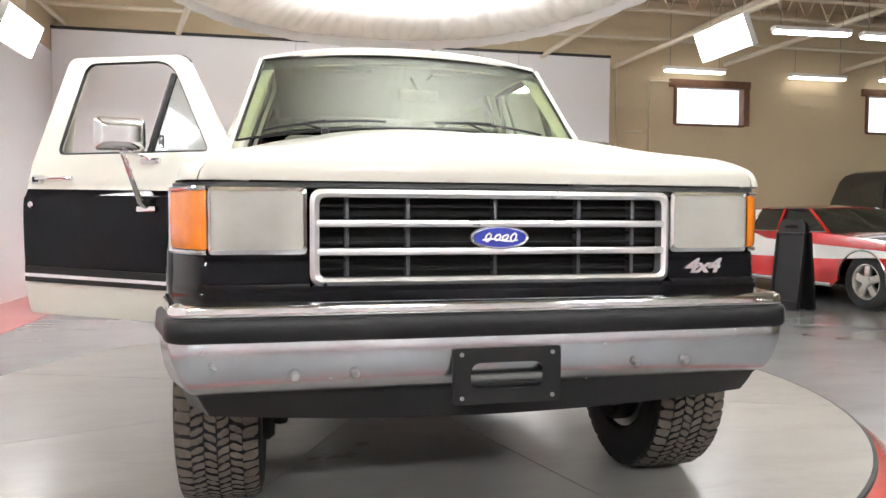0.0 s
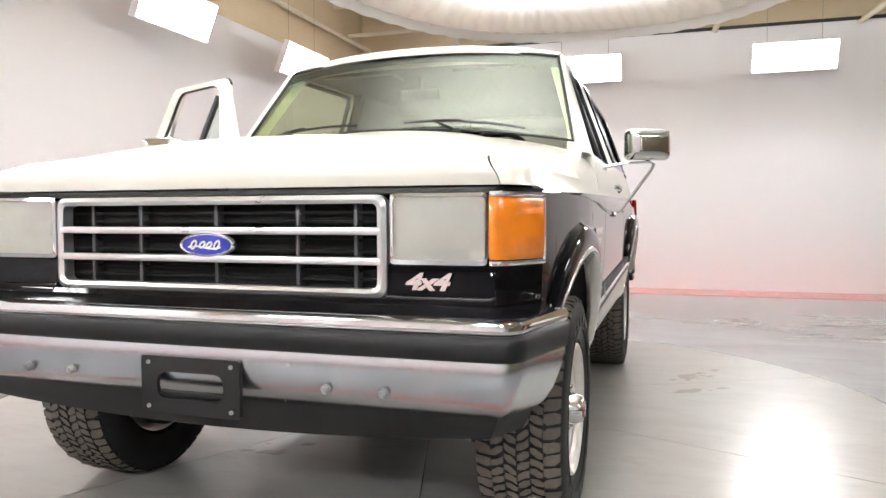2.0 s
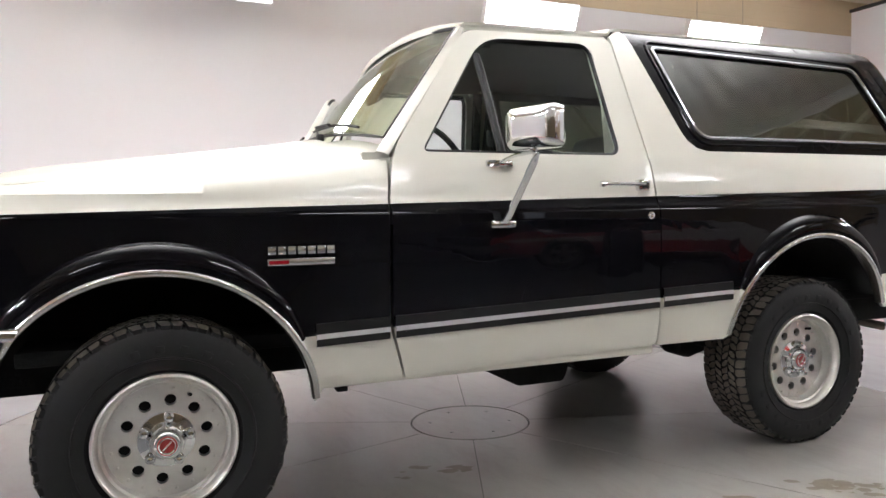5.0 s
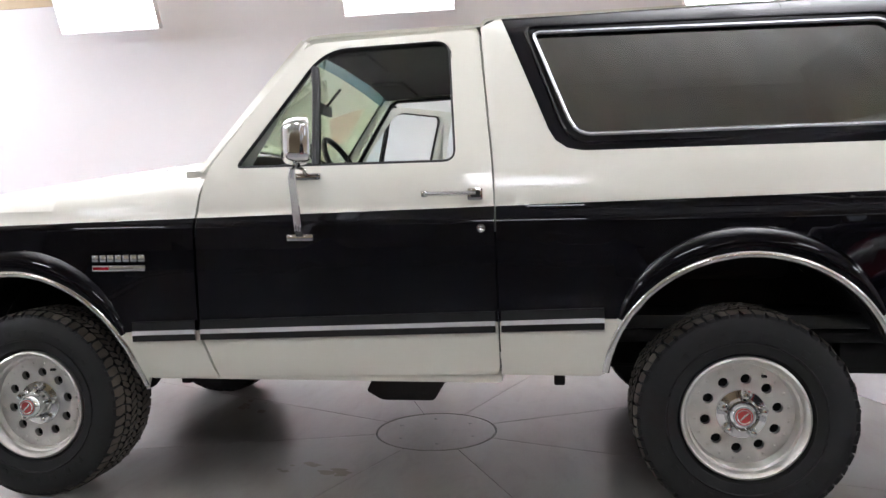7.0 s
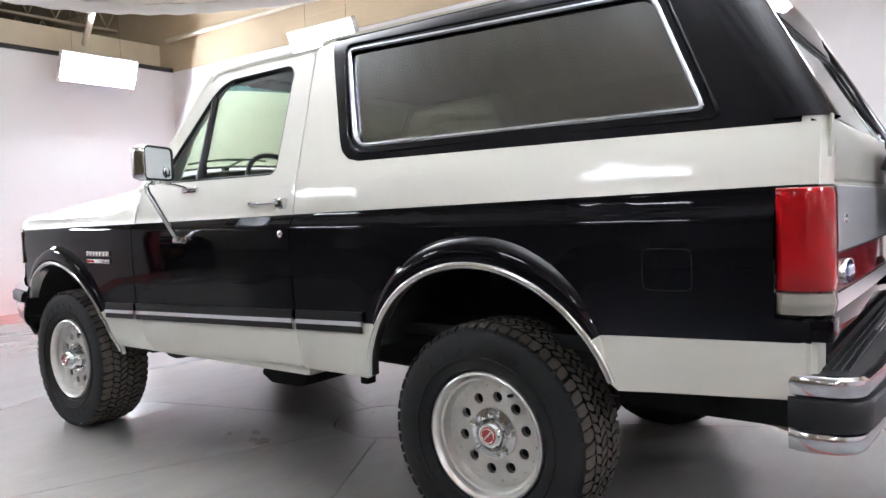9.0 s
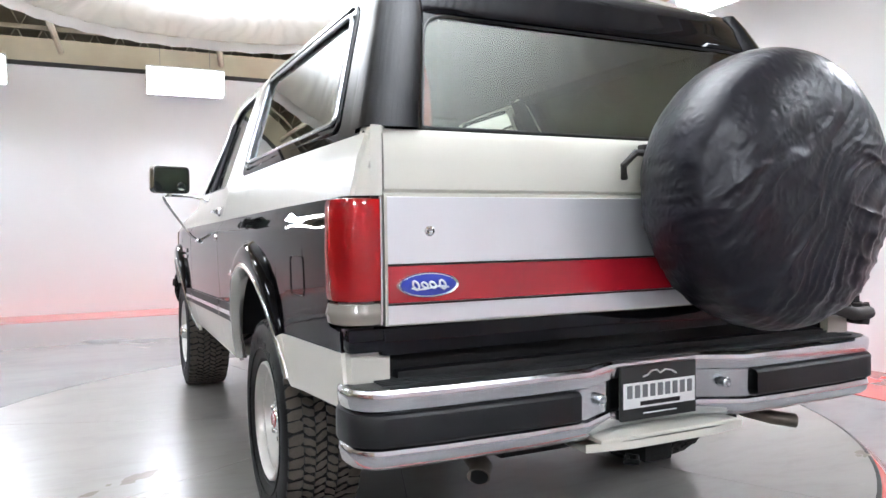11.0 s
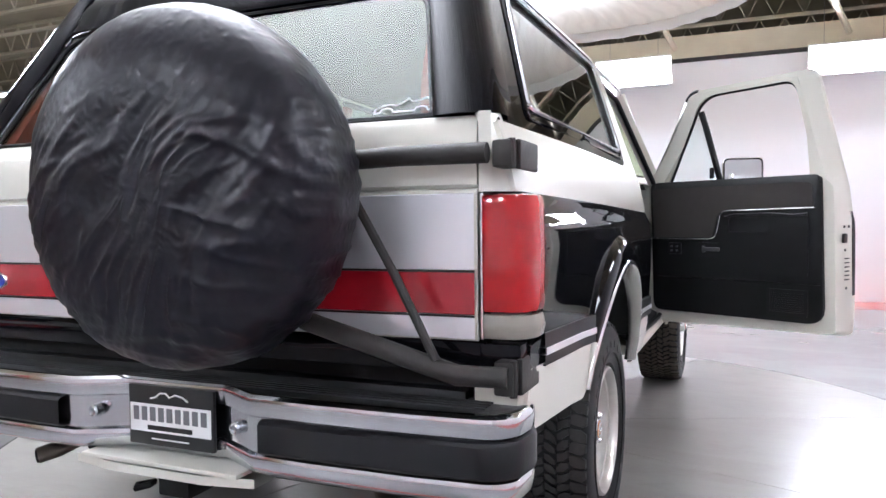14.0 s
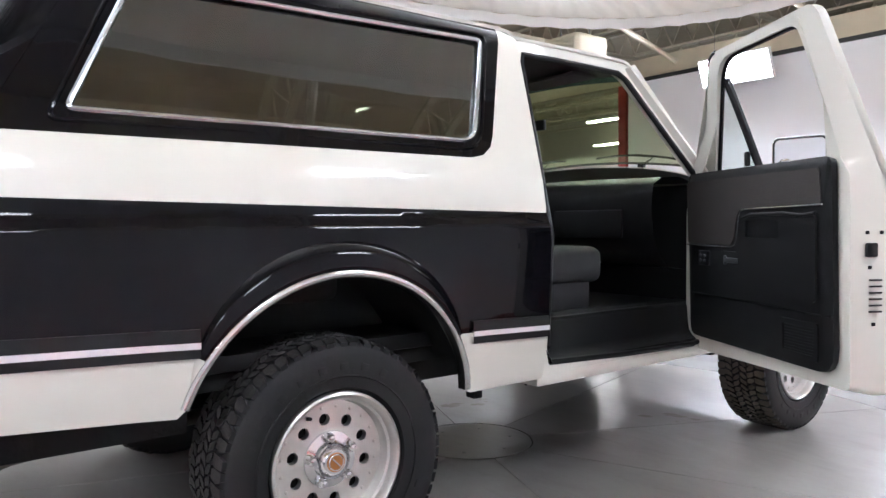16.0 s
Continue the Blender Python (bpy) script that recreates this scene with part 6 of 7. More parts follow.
for y, r in prof:
    row = []
    for k in range(NA):
        a = 2 * math.pi * k / NA
        x, z = r * math.cos(a), r * math.sin(a)
        w = folds(-x, y, z)
        face = max(0.0, min(1.0, (y - 2.62) / 0.065))
        q = 1 + 0.8 * w / max(r, 0.1) * (1 - face)
        row.append((SPX + x * q, y + w * 1.25 * face, SPZ + z * q - 0.004 * (z < -0.2)))
    row.append(row[0])
    rows.append(row)
g = sheet(bm, rows)
bmesh.ops.remove_doubles(bm, verts=bm.verts, dist=1e-5)
bmesh.ops.holes_fill(bm, edges=[e for e in bm.edges if e.is_boundary and abs(e.verts[0].co.x - SPX) < 0.05 and abs(e.verts[0].co.z - SPZ) < 0.05], sides=0)
part("spare_tyre_cover", bm, COVER, truck, "wrinkled black vinyl spare tyre cover", 80)
bm = bmesh.new()
tube(bm, [(-0.45, 2.375, 1.185), (-0.66, 2.385, 1.19), (-0.86, 2.375, 1.19)], 0.022, 10)
tube(bm, [(-0.42, 2.38, 0.83), (-0.56, 2.40, 0.80), (-0.72, 2.40, 0.757), (-0.80, 2.395, 0.735), (-0.90, 2.375, 0.733)], 0.022, 10)
tube(bm, [(-0.56, 2.39, 1.10), (-0.66, 2.40, 0.94), (-0.755, 2.405, 0.765)], 0.010, 8)
tube(bm, [(0.12, 2.36, 1.165), (0.135, 2.375, 1.20), (0.10, 2.385, 1.235), (0.06, 2.38, 1.235)], 0.010, 8)
box(bm, (-0.24, 2.365, 1.10), (0.30, 0.03, 0.30), 0.01)
box(bm, (0.05, 2.372, 1.245), (0.045, 0.03, 0.03), 0.006)
carrier = part("spare_carrier", bm, WORN_STEEL, truck, "black tubular spare wheel carrier")
for z, h in ((1.188, 0.072), (0.728, 0.09)):
    bm = bmesh.new()
    box(bm, (-0.890, 2.345, z), (0.045, 0.060, h * 0.8), 0.010)
    box(bm, (-0.914, 2.275, z), (0.014, 0.13, h * 0.85), 0.005)
    lathe(bm, [(z - h * 0.42, 0.008), (z + h * 0.42, 0.008)], 12, "z", (-0.908, 2.362, 0))
    part("carrier_hinge", bm, WORN_STEEL, carrier, "black hinge plate on the body corner")

# ---------------------------------------------------------------- wheels
TR, TW = 0.372, 0.268


def circle(c, r, n):
    return [(c[0] + r * math.cos(2 * math.pi * k / n), c[1] + r * math.sin(2 * math.pi * k / n)) for k in range(n)]


def build_wheel(s, y, xc, face, hub_x, cap, tread, name):
    HZ = 0.345
    bm = bmesh.new()
    h = TW / 2
    prof = [(-h + 0.035, 0.212), (-h + 0.012, 0.226), (-h, 0.285), (-h + 0.002, 0.322), (-h + 0.008, 0.343), (-h + 0.016, 0.353), (-h + 0.030, 0.360), (0, 0.362), (h - 0.030, 0.360), (h - 0.016, 0.353), (h - 0.008, 0.343), (h - 0.002, 0.322), (h, 0.285), (h - 0.012, 0.226), (h - 0.035, 0.212)]
    lathe(bm, prof, 72, "x", (xc, y, HZ))
    bmesh.ops.delete(bm, geom=[f for f in bm.faces if len(f.verts) > 10], context="FACES")
    wheel = part(name, bm, SIDEWALL, truck, "all-terrain tyre on a ten-hole aluminium wheel")
    bm = bmesh.new()
    rnd = random.Random(name + str(s))
    shapes = (((-1, -0.9), (-1, 0.5), (-0.5, 1), (1, 0.9), (1, -0.6), (0.4, -1)), ((-1, -0.6), (-0.2, -1), (1, -0.5), (1, 0.7), (0.2, 1), (-1, 0.45)),
              ((-1, -0.9), (0.1, -0.75), (1, -1), (1, 0.8), (-0.1, 1), (-1, 0.6)), ((-1, -0.45), (-0.2, -1), (1, -0.7), (1, 0.5), (0.2, 1), (-1, 0.6)))
    for r, (lat, wd, n, turn, sk) in enumerate(((-h + 0.034, 0.046, 58, 0.0, 0.004), (-0.0575, 0.037, 74, 0.45, -0.007), (-0.0190, 0.035, 74, 0.15, 0.009), (0.0190, 0.035, 74, 0.7, -0.009), (0.0575, 0.037, 74, 0.3, 0.007), (h - 0.034, 0.046, 58, 0.5, -0.004))):
        for k in range(n):
            a = 2 * math.pi * (k + turn + rnd.uniform(-0.07, 0.07)) / n
            da = 2 * math.pi / n * rnd.uniform(0.39, 0.46)
            lug = r in (0, 5)
            flip = -1 if (k + r) % 2 else 1
            top, bot = [], []
            r1 = 0.368 if lug else 0.372 - rnd.uniform(0, 0.0012)
            for lx, la in shapes[0 if lug else 1 + (k * 7 + r) % 3]:
                if flip < 0:
                    la = -la
                x = lat + lx * wd / 2 * (1 if lug else rnd.uniform(0.9, 1.04))
                aa = a + la * da + sk * lx / TR
                rr = r1 - (0.009 if (r == 0 and lx < -0.7) or (r == 5 and lx > 0.7) else 0.0)
                top.append(bm.verts.new((xc + x, y + rr * math.cos(aa), HZ + rr * math.sin(aa))))
                bot.append(bm.verts.new((xc + x * 1.005, y + (rr - 0.013) * math.cos(aa), HZ + (rr - 0.013) * math.sin(aa))))
            bm.faces.new(top)
            # block sides in bare black rubber, which also paints the shade of the grooves
            for i in range(6):
                bm.faces.new((top[i], top[(i + 1) % 6], bot[(i + 1) % 6], bot[i])).material_index = 1
    bmesh.ops.recalc_face_normals(bm, faces=bm.faces)
    for v in bm.verts:
        v.co.z = max(v.co.z, FZ + 0.001)
    part("tread", bm, [tread, SIDEWALL], wheel, "chunky all-terrain tread blocks", 30)
    for v in wheel.data.vertices:
        v.co.z = max(v.co.z, FZ + 0.002)
    # raised ribs and plain raised blocks on the sidewall
    for r in (0.262, 0.318):
        bm = bmesh.new()
        tube(bm, [(xc + s * (h - 0.003 if r < 0.3 else h - 0.007), y + r * math.cos(2 * math.pi * k / 64), HZ + r * math.sin(2 * math.pi * k / 64)) for k in range(64)], 0.0035, 5, closed=True)
        for v in bm.verts:
            v.co.z = max(v.co.z, FZ + 0.004)
        part("sidewall_rib", bm, SIDEWALL, wheel)
    for k in range(26):
        if k % 13 > 8:
            continue
        a = 2 * math.pi * k / 26 + 0.4
        bm = bmesh.new()
        box(bm, (0, 0, 0), (0.004, 0.026, 0.020), 0.001, Matrix.Translation((xc + s * (h - 0.001), y + 0.290 * math.cos(a), HZ + 0.290 * math.sin(a))) @ Matrix.Rotation(a - math.pi / 2, 4, "X"))
        part("sidewall_block", bm, SIDEWALL, wheel)
    # rim barrel with stepped lip
    o = xc + s * h
    bm = bmesh.new()
    lathe(bm, [(o - s * 0.030, 0.214), (o - s * 0.014, 0.212), (o - s * 0.010, 0.205), (o - s * 0.016, 0.198), (o - s * 0.030, 0.192), (o - s * 0.040, 0.191), (o - s * 0.044, 0.183), (face - s * 0.004, 0.176), (face - s * 0.01, 0.15), (xc - s * 0.10, 0.17), (xc - s * 0.11, 0.212)], 64, "x", (0, y, HZ))
    bmesh.ops.delete(bm, geom=[f for f in bm.faces if len(f.verts) > 10], context="FACES")
    rim = part("rim", bm, ALU, wheel, "machined aluminium rim")
    bm = bmesh.new()
    holes = [circle((0.122 * math.cos(2 * math.pi * (k + 0.3) / 10), 0.122 * math.sin(2 * math.pi * (k + 0.3) / 10)), 0.0180, 14) for k in range(10)]
    plate(bm, circle((0, 0), 0.178, 48), holes)
    ret = bmesh.ops.extrude_face_region(bm, geom=list(bm.faces), use_keep_orig=True)
    for v in [g for g in ret["geom"] if isinstance(g, bmesh.types.BMVert)]:
        v.co.x -= s * 0.022
    for v in bm.verts:
        v.co += Vector((face, y, HZ))
    part("wheel_face", bm, ALU, wheel, "flat wheel face with ten round holes")
    for k in range(20):
        a = 2 * math.pi * (k + 0.5) / 20
        bm = bmesh.new()
        lathe(bm, [(face - s * 0.002, 0.0055), (face + s * 0.003, 0.005), (face + s * 0.0045, 0.001)], 8, "x", (0, y + 0.158 * math.cos(a), HZ + 0.158 * math.sin(a)))
        part("rivet", bm, ALU, rim)
    bm = bmesh.new()
    lathe(bm, [(face - s * 0.03, 0.004), (face - s * 0.03, 0.16), (face - s * 0.034, 0.004)], 32, "x", (0, y, HZ))
    part("brake_back", bm, UNDER, wheel)
    # dark disc added over the bright barrel to keep the wheel's inside dark
    bm = bmesh.new()
    lathe(bm, [(s * 0.64, 0.02), (s * 0.64, 0.17), (s * 0.66, 0.185), (s * 0.70, 0.185)], 28, "x", (0, y, HZ))
    part("brake_drum", bm, UNDER, wheel, "dark brake drum inside the wheel")
    for k in range(5):
        a = 2 * math.pi * (k + 0.15) / 5
        bm = bmesh.new()
        lathe(bm, [(face, 0.017), (face + s * 0.026, 0.0155), (face + s * 0.036, 0.010), (face + s * 0.038, 0.001)], 12, "x", (0, y + 0.070 * math.cos(a), HZ + 0.070 * math.sin(a)))
        part("lug_nut", bm, CHROME, wheel)
    bm = bmesh.new()
    lathe(bm, [(face, 0.086), (face + s * 0.006, 0.084), (face + s * 0.010, 0.058), (face + s * 0.03, 0.053), (hub_x - s * 0.02, 0.049), (hub_x - s * 0.006, 0.042), (hub_x, 0.036), (hub_x, 0.004)], 32, "x", (0, y, HZ))
    hub = part("hub", bm, CHROME, wheel, "chrome hub with a coloured cap")
    bm = bmesh.new()
    lathe(bm, [(hub_x - s * 0.004, 0.030), (hub_x + s * 0.002, 0.029), (hub_x + s * 0.003, 0.004)], 24, "x", (0, y, HZ))
    part("hub_cap", bm, cap, hub)
    bm = bmesh.new()
    tube(bm, [(hub_x + s * 0.003, y + 0.0235 * math.cos(a), HZ + 0.0235 * math.sin(a)) for a in [2 * math.pi * k / 20 for k in range(20)]], 0.0025, 5, closed=True)
    tube(bm, [(hub_x + s * 0.003, y - 0.013, HZ - 0.013), (hub_x + s * 0.003, y + 0.013, HZ + 0.013)], 0.003, 5)
    part("cap_mark", bm, BADGE, hub)
    bm = bmesh.new()
    a = radians(62)
    tube(bm, [(face, y + 0.15 * math.cos(a), HZ + 0.15 * math.sin(a)), (face + s * 0.025, y + 0.155 * math.cos(a), HZ + 0.155 * math.sin(a))], 0.006, 6)
    part("valve", bm, SATIN, wheel)


build_wheel(1, -1.33, 0.808, 0.880, 0.955, HUB_RED, TREAD, "front_wheel")
build_wheel(-1, -1.33, -0.808, -0.880, -0.955, HUB_RED, TREAD, "front_wheel")
build_wheel(1, 1.33, 0.790, 0.845, 0.885, HUB_RED, TREAD, "rear_wheel")
build_wheel(-1, 1.33, -0.790, -0.845, -0.885, HUB_GOLD, TREAD_DARK, "rear_wheel")

# ---------------------------------------------------------------- underside
bm = bmesh.new()
box(bm, (0, 0.2, 0.60), (1.5, 3.9, 0.05), 0.01)
part("floor_pan", bm, UNDER, truck, "black floor pan")
for s in SIDES:
    bm = bmesh.new()
    box(bm, (s * 0.42, 0.1, 0.50), (0.09, 4.0, 0.14), 0.015)
    part("frame_rail", bm, UNDER, truck)
for y in (-1.33, 1.33):
    bm = bmesh.new()
    tube(bm, [(-0.72, y, 0.345), (0.72, y, 0.345)], 0.042, 12)
    lathe(bm, [(y - 0.15, 0.03), (y - 0.11, 0.10), (y, 0.135), (y + 0.11, 0.11), (y + 0.14, 0.03)], 20, "y", (0.12 if y > 0 else 0.25, 0, 0.36))
    part("axle", bm, UNDER, truck)
    for s in SIDES:
        bm = bmesh.new()
        box(bm, (s * 0.62, y, 0.36), (0.06, 0.30, 0.24), 0.03)
        part("brake", bm, UNDER, truck)
        bm = bmesh.new()
        tube(bm, [(s * 0.55, y + (0.12 if y > 0 else -0.05), 0.36), (s * 0.52, y + (0.2 if y > 0 else 0), 0.75)], 0.026, 10)
        part("shock_absorber", bm, UNDER, truck)
bm = bmesh.new()
plate(bm, rounded([(0.022, 0.50, 0.0), (-0.051, 0.357, 0.01), (0.013, 0.322, 0.015), (0.225, 0.323, 0.02), (0.246, 0.372, 0.01), (0.247, 0.50, 0.0)], 0.01, 3))
for v in bm.verts:
    v.co.x = 0.67
ret = bmesh.ops.extrude_face_region(bm, geom=list(bm.faces), use_keep_orig=True)
for v in [g for g in ret["geom"] if isinstance(g, bmesh.types.BMVert)]:
    v.co.x = 0.33
part("skid_box", bm, UNDER, truck, "black transfer case skid plate")
bm = bmesh.new()
box(bm, (0.30, -0.5, 0.46), (0.3, 0.4, 0.16), 0.04)
part("gearbox", bm, UNDER, truck)
bm = bmesh.new()
tube(bm, [(0.35, -1.2, 0.45), (0.35, -0.3, 0.44), (0.38, 0.6, 0.43), (0.45, 1.2, 0.45)], 0.03, 10)
tube(bm, [(0.0, -0.2, 0.45), (0.10, 1.2, 0.38)], 0.035, 10)
part("exhaust_pipe", bm, UNDER, truck)
for s in SIDES:
    bm = bmesh.new()
    box(bm, (s * 0.812, -0.17, 0.473), (0.16, 1.36, 0.048), 0.015)
    part("rocker_sill", bm, WHITE, truck, "cream door sill")
    bm = bmesh.new()
    tube(bm, [(s * 0.77, 0.45, 0.47), (s * 0.77, 0.45, 0.43)], 0.005, 6)
    part("drain_tube", bm, UNDER, truck)
    for y, z, h in ((-0.75, 0.432, 0.045), (0.02, 0.446, 0.03), (0.71, 0.445, 0.045)):
        bm = bmesh.new()
        box(bm, (s * 0.775, y, z), (0.05, 0.04, h), 0.008)
        box(bm, (s * 0.76, y, z + 0.035), (0.03, 0.025, 0.08), 0.004)
        part("body_mount", bm, UNDER, truck)

# ---------------------------------------------------------------- cabin
bm = bmesh.new()
box(bm, (0, 0.85, 0.655), (1.56, 2.9, 0.05), 0.01)
part("cabin_floor", bm, CABIN, truck, "black carpeted cabin floor")
bm = bmesh.new()
sheet(bm, [[(x, y, z) for x in (-0.77, 0, 0.77)] for y, z in ((-0.64, 0.63), (-0.64, 0.90), (-0.62, 1.22))])
thicken(bm, 0.01)
part("firewall", bm, CABIN, truck)
bm = bmesh.new()
rows = []
for y, z in ((-0.60, 1.235), (-0.48, 1.262), (-0.36, 1.255), (-0.30, 1.225), (-0.285, 1.16), (-0.295, 1.02), (-0.33, 0.93), (-0.40, 0.86), (-0.52, 0.84)):
    rows.append([(x, y - (0.02 * (1 - (x / 0.8) ** 2) if y < -0.45 else 0), z - 0.01 * (x / 0.8) ** 2) for x in [-0.79 + 1.58 * i / 16 for i in range(17)]])
sheet(bm, rows)
dash = part("dashboard", bm, CABIN, truck, "black moulded dashboard", 60)
bm = bmesh.new()
box(bm, (-0.42, -0.288, 1.04), (0.42, 0.02, 0.13), 0.012)
box(bm, (0.0, -0.288, 1.06), (0.26, 0.025, 0.16), 0.01)
part("glove_box", bm, CABIN, dash)
bm = bmesh.new()
SWC = Vector((0.40, -0.175, 1.215))
tl = Matrix.Rotation(radians(-62), 4, "X")
tube(bm, [SWC + tl @ Vector((0.19 * math.cos(a), 0.19 * math.sin(a), 0)) for a in [2 * math.pi * k / 36 for k in range(36)]], 0.013, 8, closed=True)
for a in (200, 340):
    tube(bm, [SWC, SWC + tl @ Vector((0.19 * math.cos(radians(a)), 0.19 * math.sin(radians(a)), 0))], 0.014, 6)
tube(bm, [SWC + tl @ Vector((0, 0, 0.03)), SWC + tl @ Vector((0, 0, -0.25))], 0.035, 10)
box(bm, SWC, (0.16, 0.06, 0.08), 0.02, tl)
part("steering_wheel", bm, SATIN, truck, "black steering wheel")
for s in SIDES:
    bm = bmesh.new()
    box(bm, (s * 0.42, 0.17, 0.865), (0.52, 0.56, 0.16), 0.06, seg=4)
    box(bm, (s * 0.42, 0.20, 0.745), (0.48, 0.48, 0.15), 0.02)
    st = part("front_seat", bm, CABIN_GREY, truck, "charcoal cloth front seat", 60)
    bm = bmesh.new()
    box(bm, (s * 0.40, 0.60, 1.10), (0.48, 0.15, 0.56), 0.06, Matrix.Rotation(radians(-14), 4, "X"), seg=4)
    part("backrest", bm, CABIN_GREY, st, "", 60)
bm = bmesh.new()
box(bm, (0, 0.15, 0.78), (0.22, 0.75, 0.22), 0.04)
part("centre_console", bm, CABIN, truck)
bm = bmesh.new()
box(bm, (0, 1.35, 0.86), (1.10, 0.46, 0.16), 0.05, seg=3)
box(bm, (0, 1.62, 1.05), (1.10, 0.13, 0.42), 0.05, Matrix.Rotation(radians(-12), 4, "X"), seg=3)
part("rear_seat", bm, CABIN_GREY, truck, "charcoal rear bench seat", 60)
# dark lining of the sides, roof and wheel tubs
for s in SIDES:
    bm = bmesh.new()
    sheet(bm, [[(s * x, y, z) for x, z in ((0.70, 0.684), (0.76, 0.682), (0.79, 0.66), (0.80, 0.56), (0.835, 0.535), (0.862, 0.525), (0.862, 0.50))] for y in (-0.60, -0.3, 0.0, 0.3, 0.54)])
    thicken(bm, 0.004)
    part("kick_plate", bm, CABIN, truck, "black carpet turned down to the door sill", 50)
    bm = bmesh.new()
    plate(bm, rounded([(0.56, 0.93), (2.24, 0.93), (2.24, 1.27), (2.20, 1.315), (0.80, 1.315), (0.74, 1.32), (0.60, 1.72), (0.53, 1.72)], 0.01), [], [((0, 0, z), (0, 0, 1)) for z in (1.0, 1.2, 1.3, 1.5)])
    for v in bm.verts:
        v.co.x = s * (min(half(v.co.y, v.co.z), 0.93) - 0.075)
    thicken(bm, 0.006)
    part("side_lining", bm, CABIN, truck, "dark interior side lining")
    bm = bmesh.new()
    plate(bm, rounded([(0.53, 1.70), (2.02, 1.70), (1.97, 1.775), (0.53, 1.775)], 0.005))
    for v in bm.verts:
        v.co.x = s * (half(v.co.y, v.co.z) - 0.04)
    thicken(bm, 0.006)
    part("roof_rail", bm, CABIN, truck)
    ring = [(y, z) for y, z in ((-0.545, 0.52), (-0.565, 0.70), (-0.575, 1.0), (-0.56, 1.21), (-0.515, 1.27), (-0.35, 1.50), (-0.225, 1.672), (-0.18, 1.697), (0.2, 1.704), (0.385, 1.702), (0.405, 1.66), (0.45, 1.25), (0.462, 1.0), (0.468, 0.60), (0.44, 0.535), (0.0, 0.515), (-0.45, 0.505))]
    bm = bmesh.new()
    rows = []
    for y, z in ring + ring[:1]:
        g = Vector((y - (-0.05), z - 1.09)).normalized() * 0.060
        rows.append([(s * (half(y, z) - 0.036), y + g.x, z + g.y), (s * (half(y, z) - 0.036), y + g.x * 0.2, z + g.y * 0.2), (s * (half(y, z) - 0.075), y, z)])
    sheet(bm, rows)
    two_tone(bm)
    part("door_flange", bm, [WHITE, BLACK], truck, "painted flange round the door opening", 40)
    bm = bmesh.new()
    tube(bm, [(s * (half(y, z) - 0.040), y, z) for y, z in ring], 0.013, 8, closed=True)
    part("door_aperture_seal", bm, SATIN, truck, "black rubber seal round the door opening")
    bm = bmesh.new()
    plate(bm, rounded([(-0.66, 0.47), (-0.585, 0.47), (-0.60, 1.24), (-0.68, 1.24)], 0.005))
    for v in bm.verts:
        v.co.x = s * 0.86
    thicken(bm, 0.10)
    part("hinge_pillar", bm, WHITE, truck)
    bm = bmesh.new()
    plate(bm, rounded([(0.515, 0.49), (0.56, 0.49), (0.555, 1.20), (0.50, 1.74), (0.455, 1.74), (0.51, 1.20)], 0.005))
    for v in bm.verts:
        v.co.x = s * (min(half(v.co.y, v.co.z), 0.93) - 0.03)
    thicken(bm, 0.03)
    part("lock_pillar", bm, BLACK if s < 0 else WHITE, truck)
bm = bmesh.new()
sheet(bm, [[(x, y, z - 0.03 * (abs(x) / 0.66) ** 3) for x in (-0.66, -0.5, -0.25, 0, 0.25, 0.5, 0.66)] for y, z in ((-0.24, 1.725), (0.0, 1.745), (0.45, 1.755), (0.5, 1.775), (1.95, 1.765))])
part("headliner", bm, HEADLINER, truck, "dark grey cloth headliner")
for s in SIDES:
    bm = bmesh.new()
    box(bm, (s * 0.36, -0.12, 1.706), (0.40, 0.16, 0.016), 0.006)
    part("sun_visor", bm, HEADLINER, truck)
bm = bmesh.new()
box(bm, (0.055, -0.385, 1.562), (0.20, 0.022, 0.055), 0.012)
tube(bm, [(0.055, -0.375, 1.575), (0.03, -0.31, 1.66)], 0.007, 6)
part("rear_view_mirror", bm, SATIN, truck, "black rear view mirror")


# ---------------------------------------------------------------- things in the workshop
GLASS_CAR = mat("dark_car_glass", (0.02, 0.024, 0.022), 0.04, spec=0.7)
TYRE = mat("plain_tyre_rubber", (0.015, 0.015, 0.015), 0.7, var=0.2, scale=9)


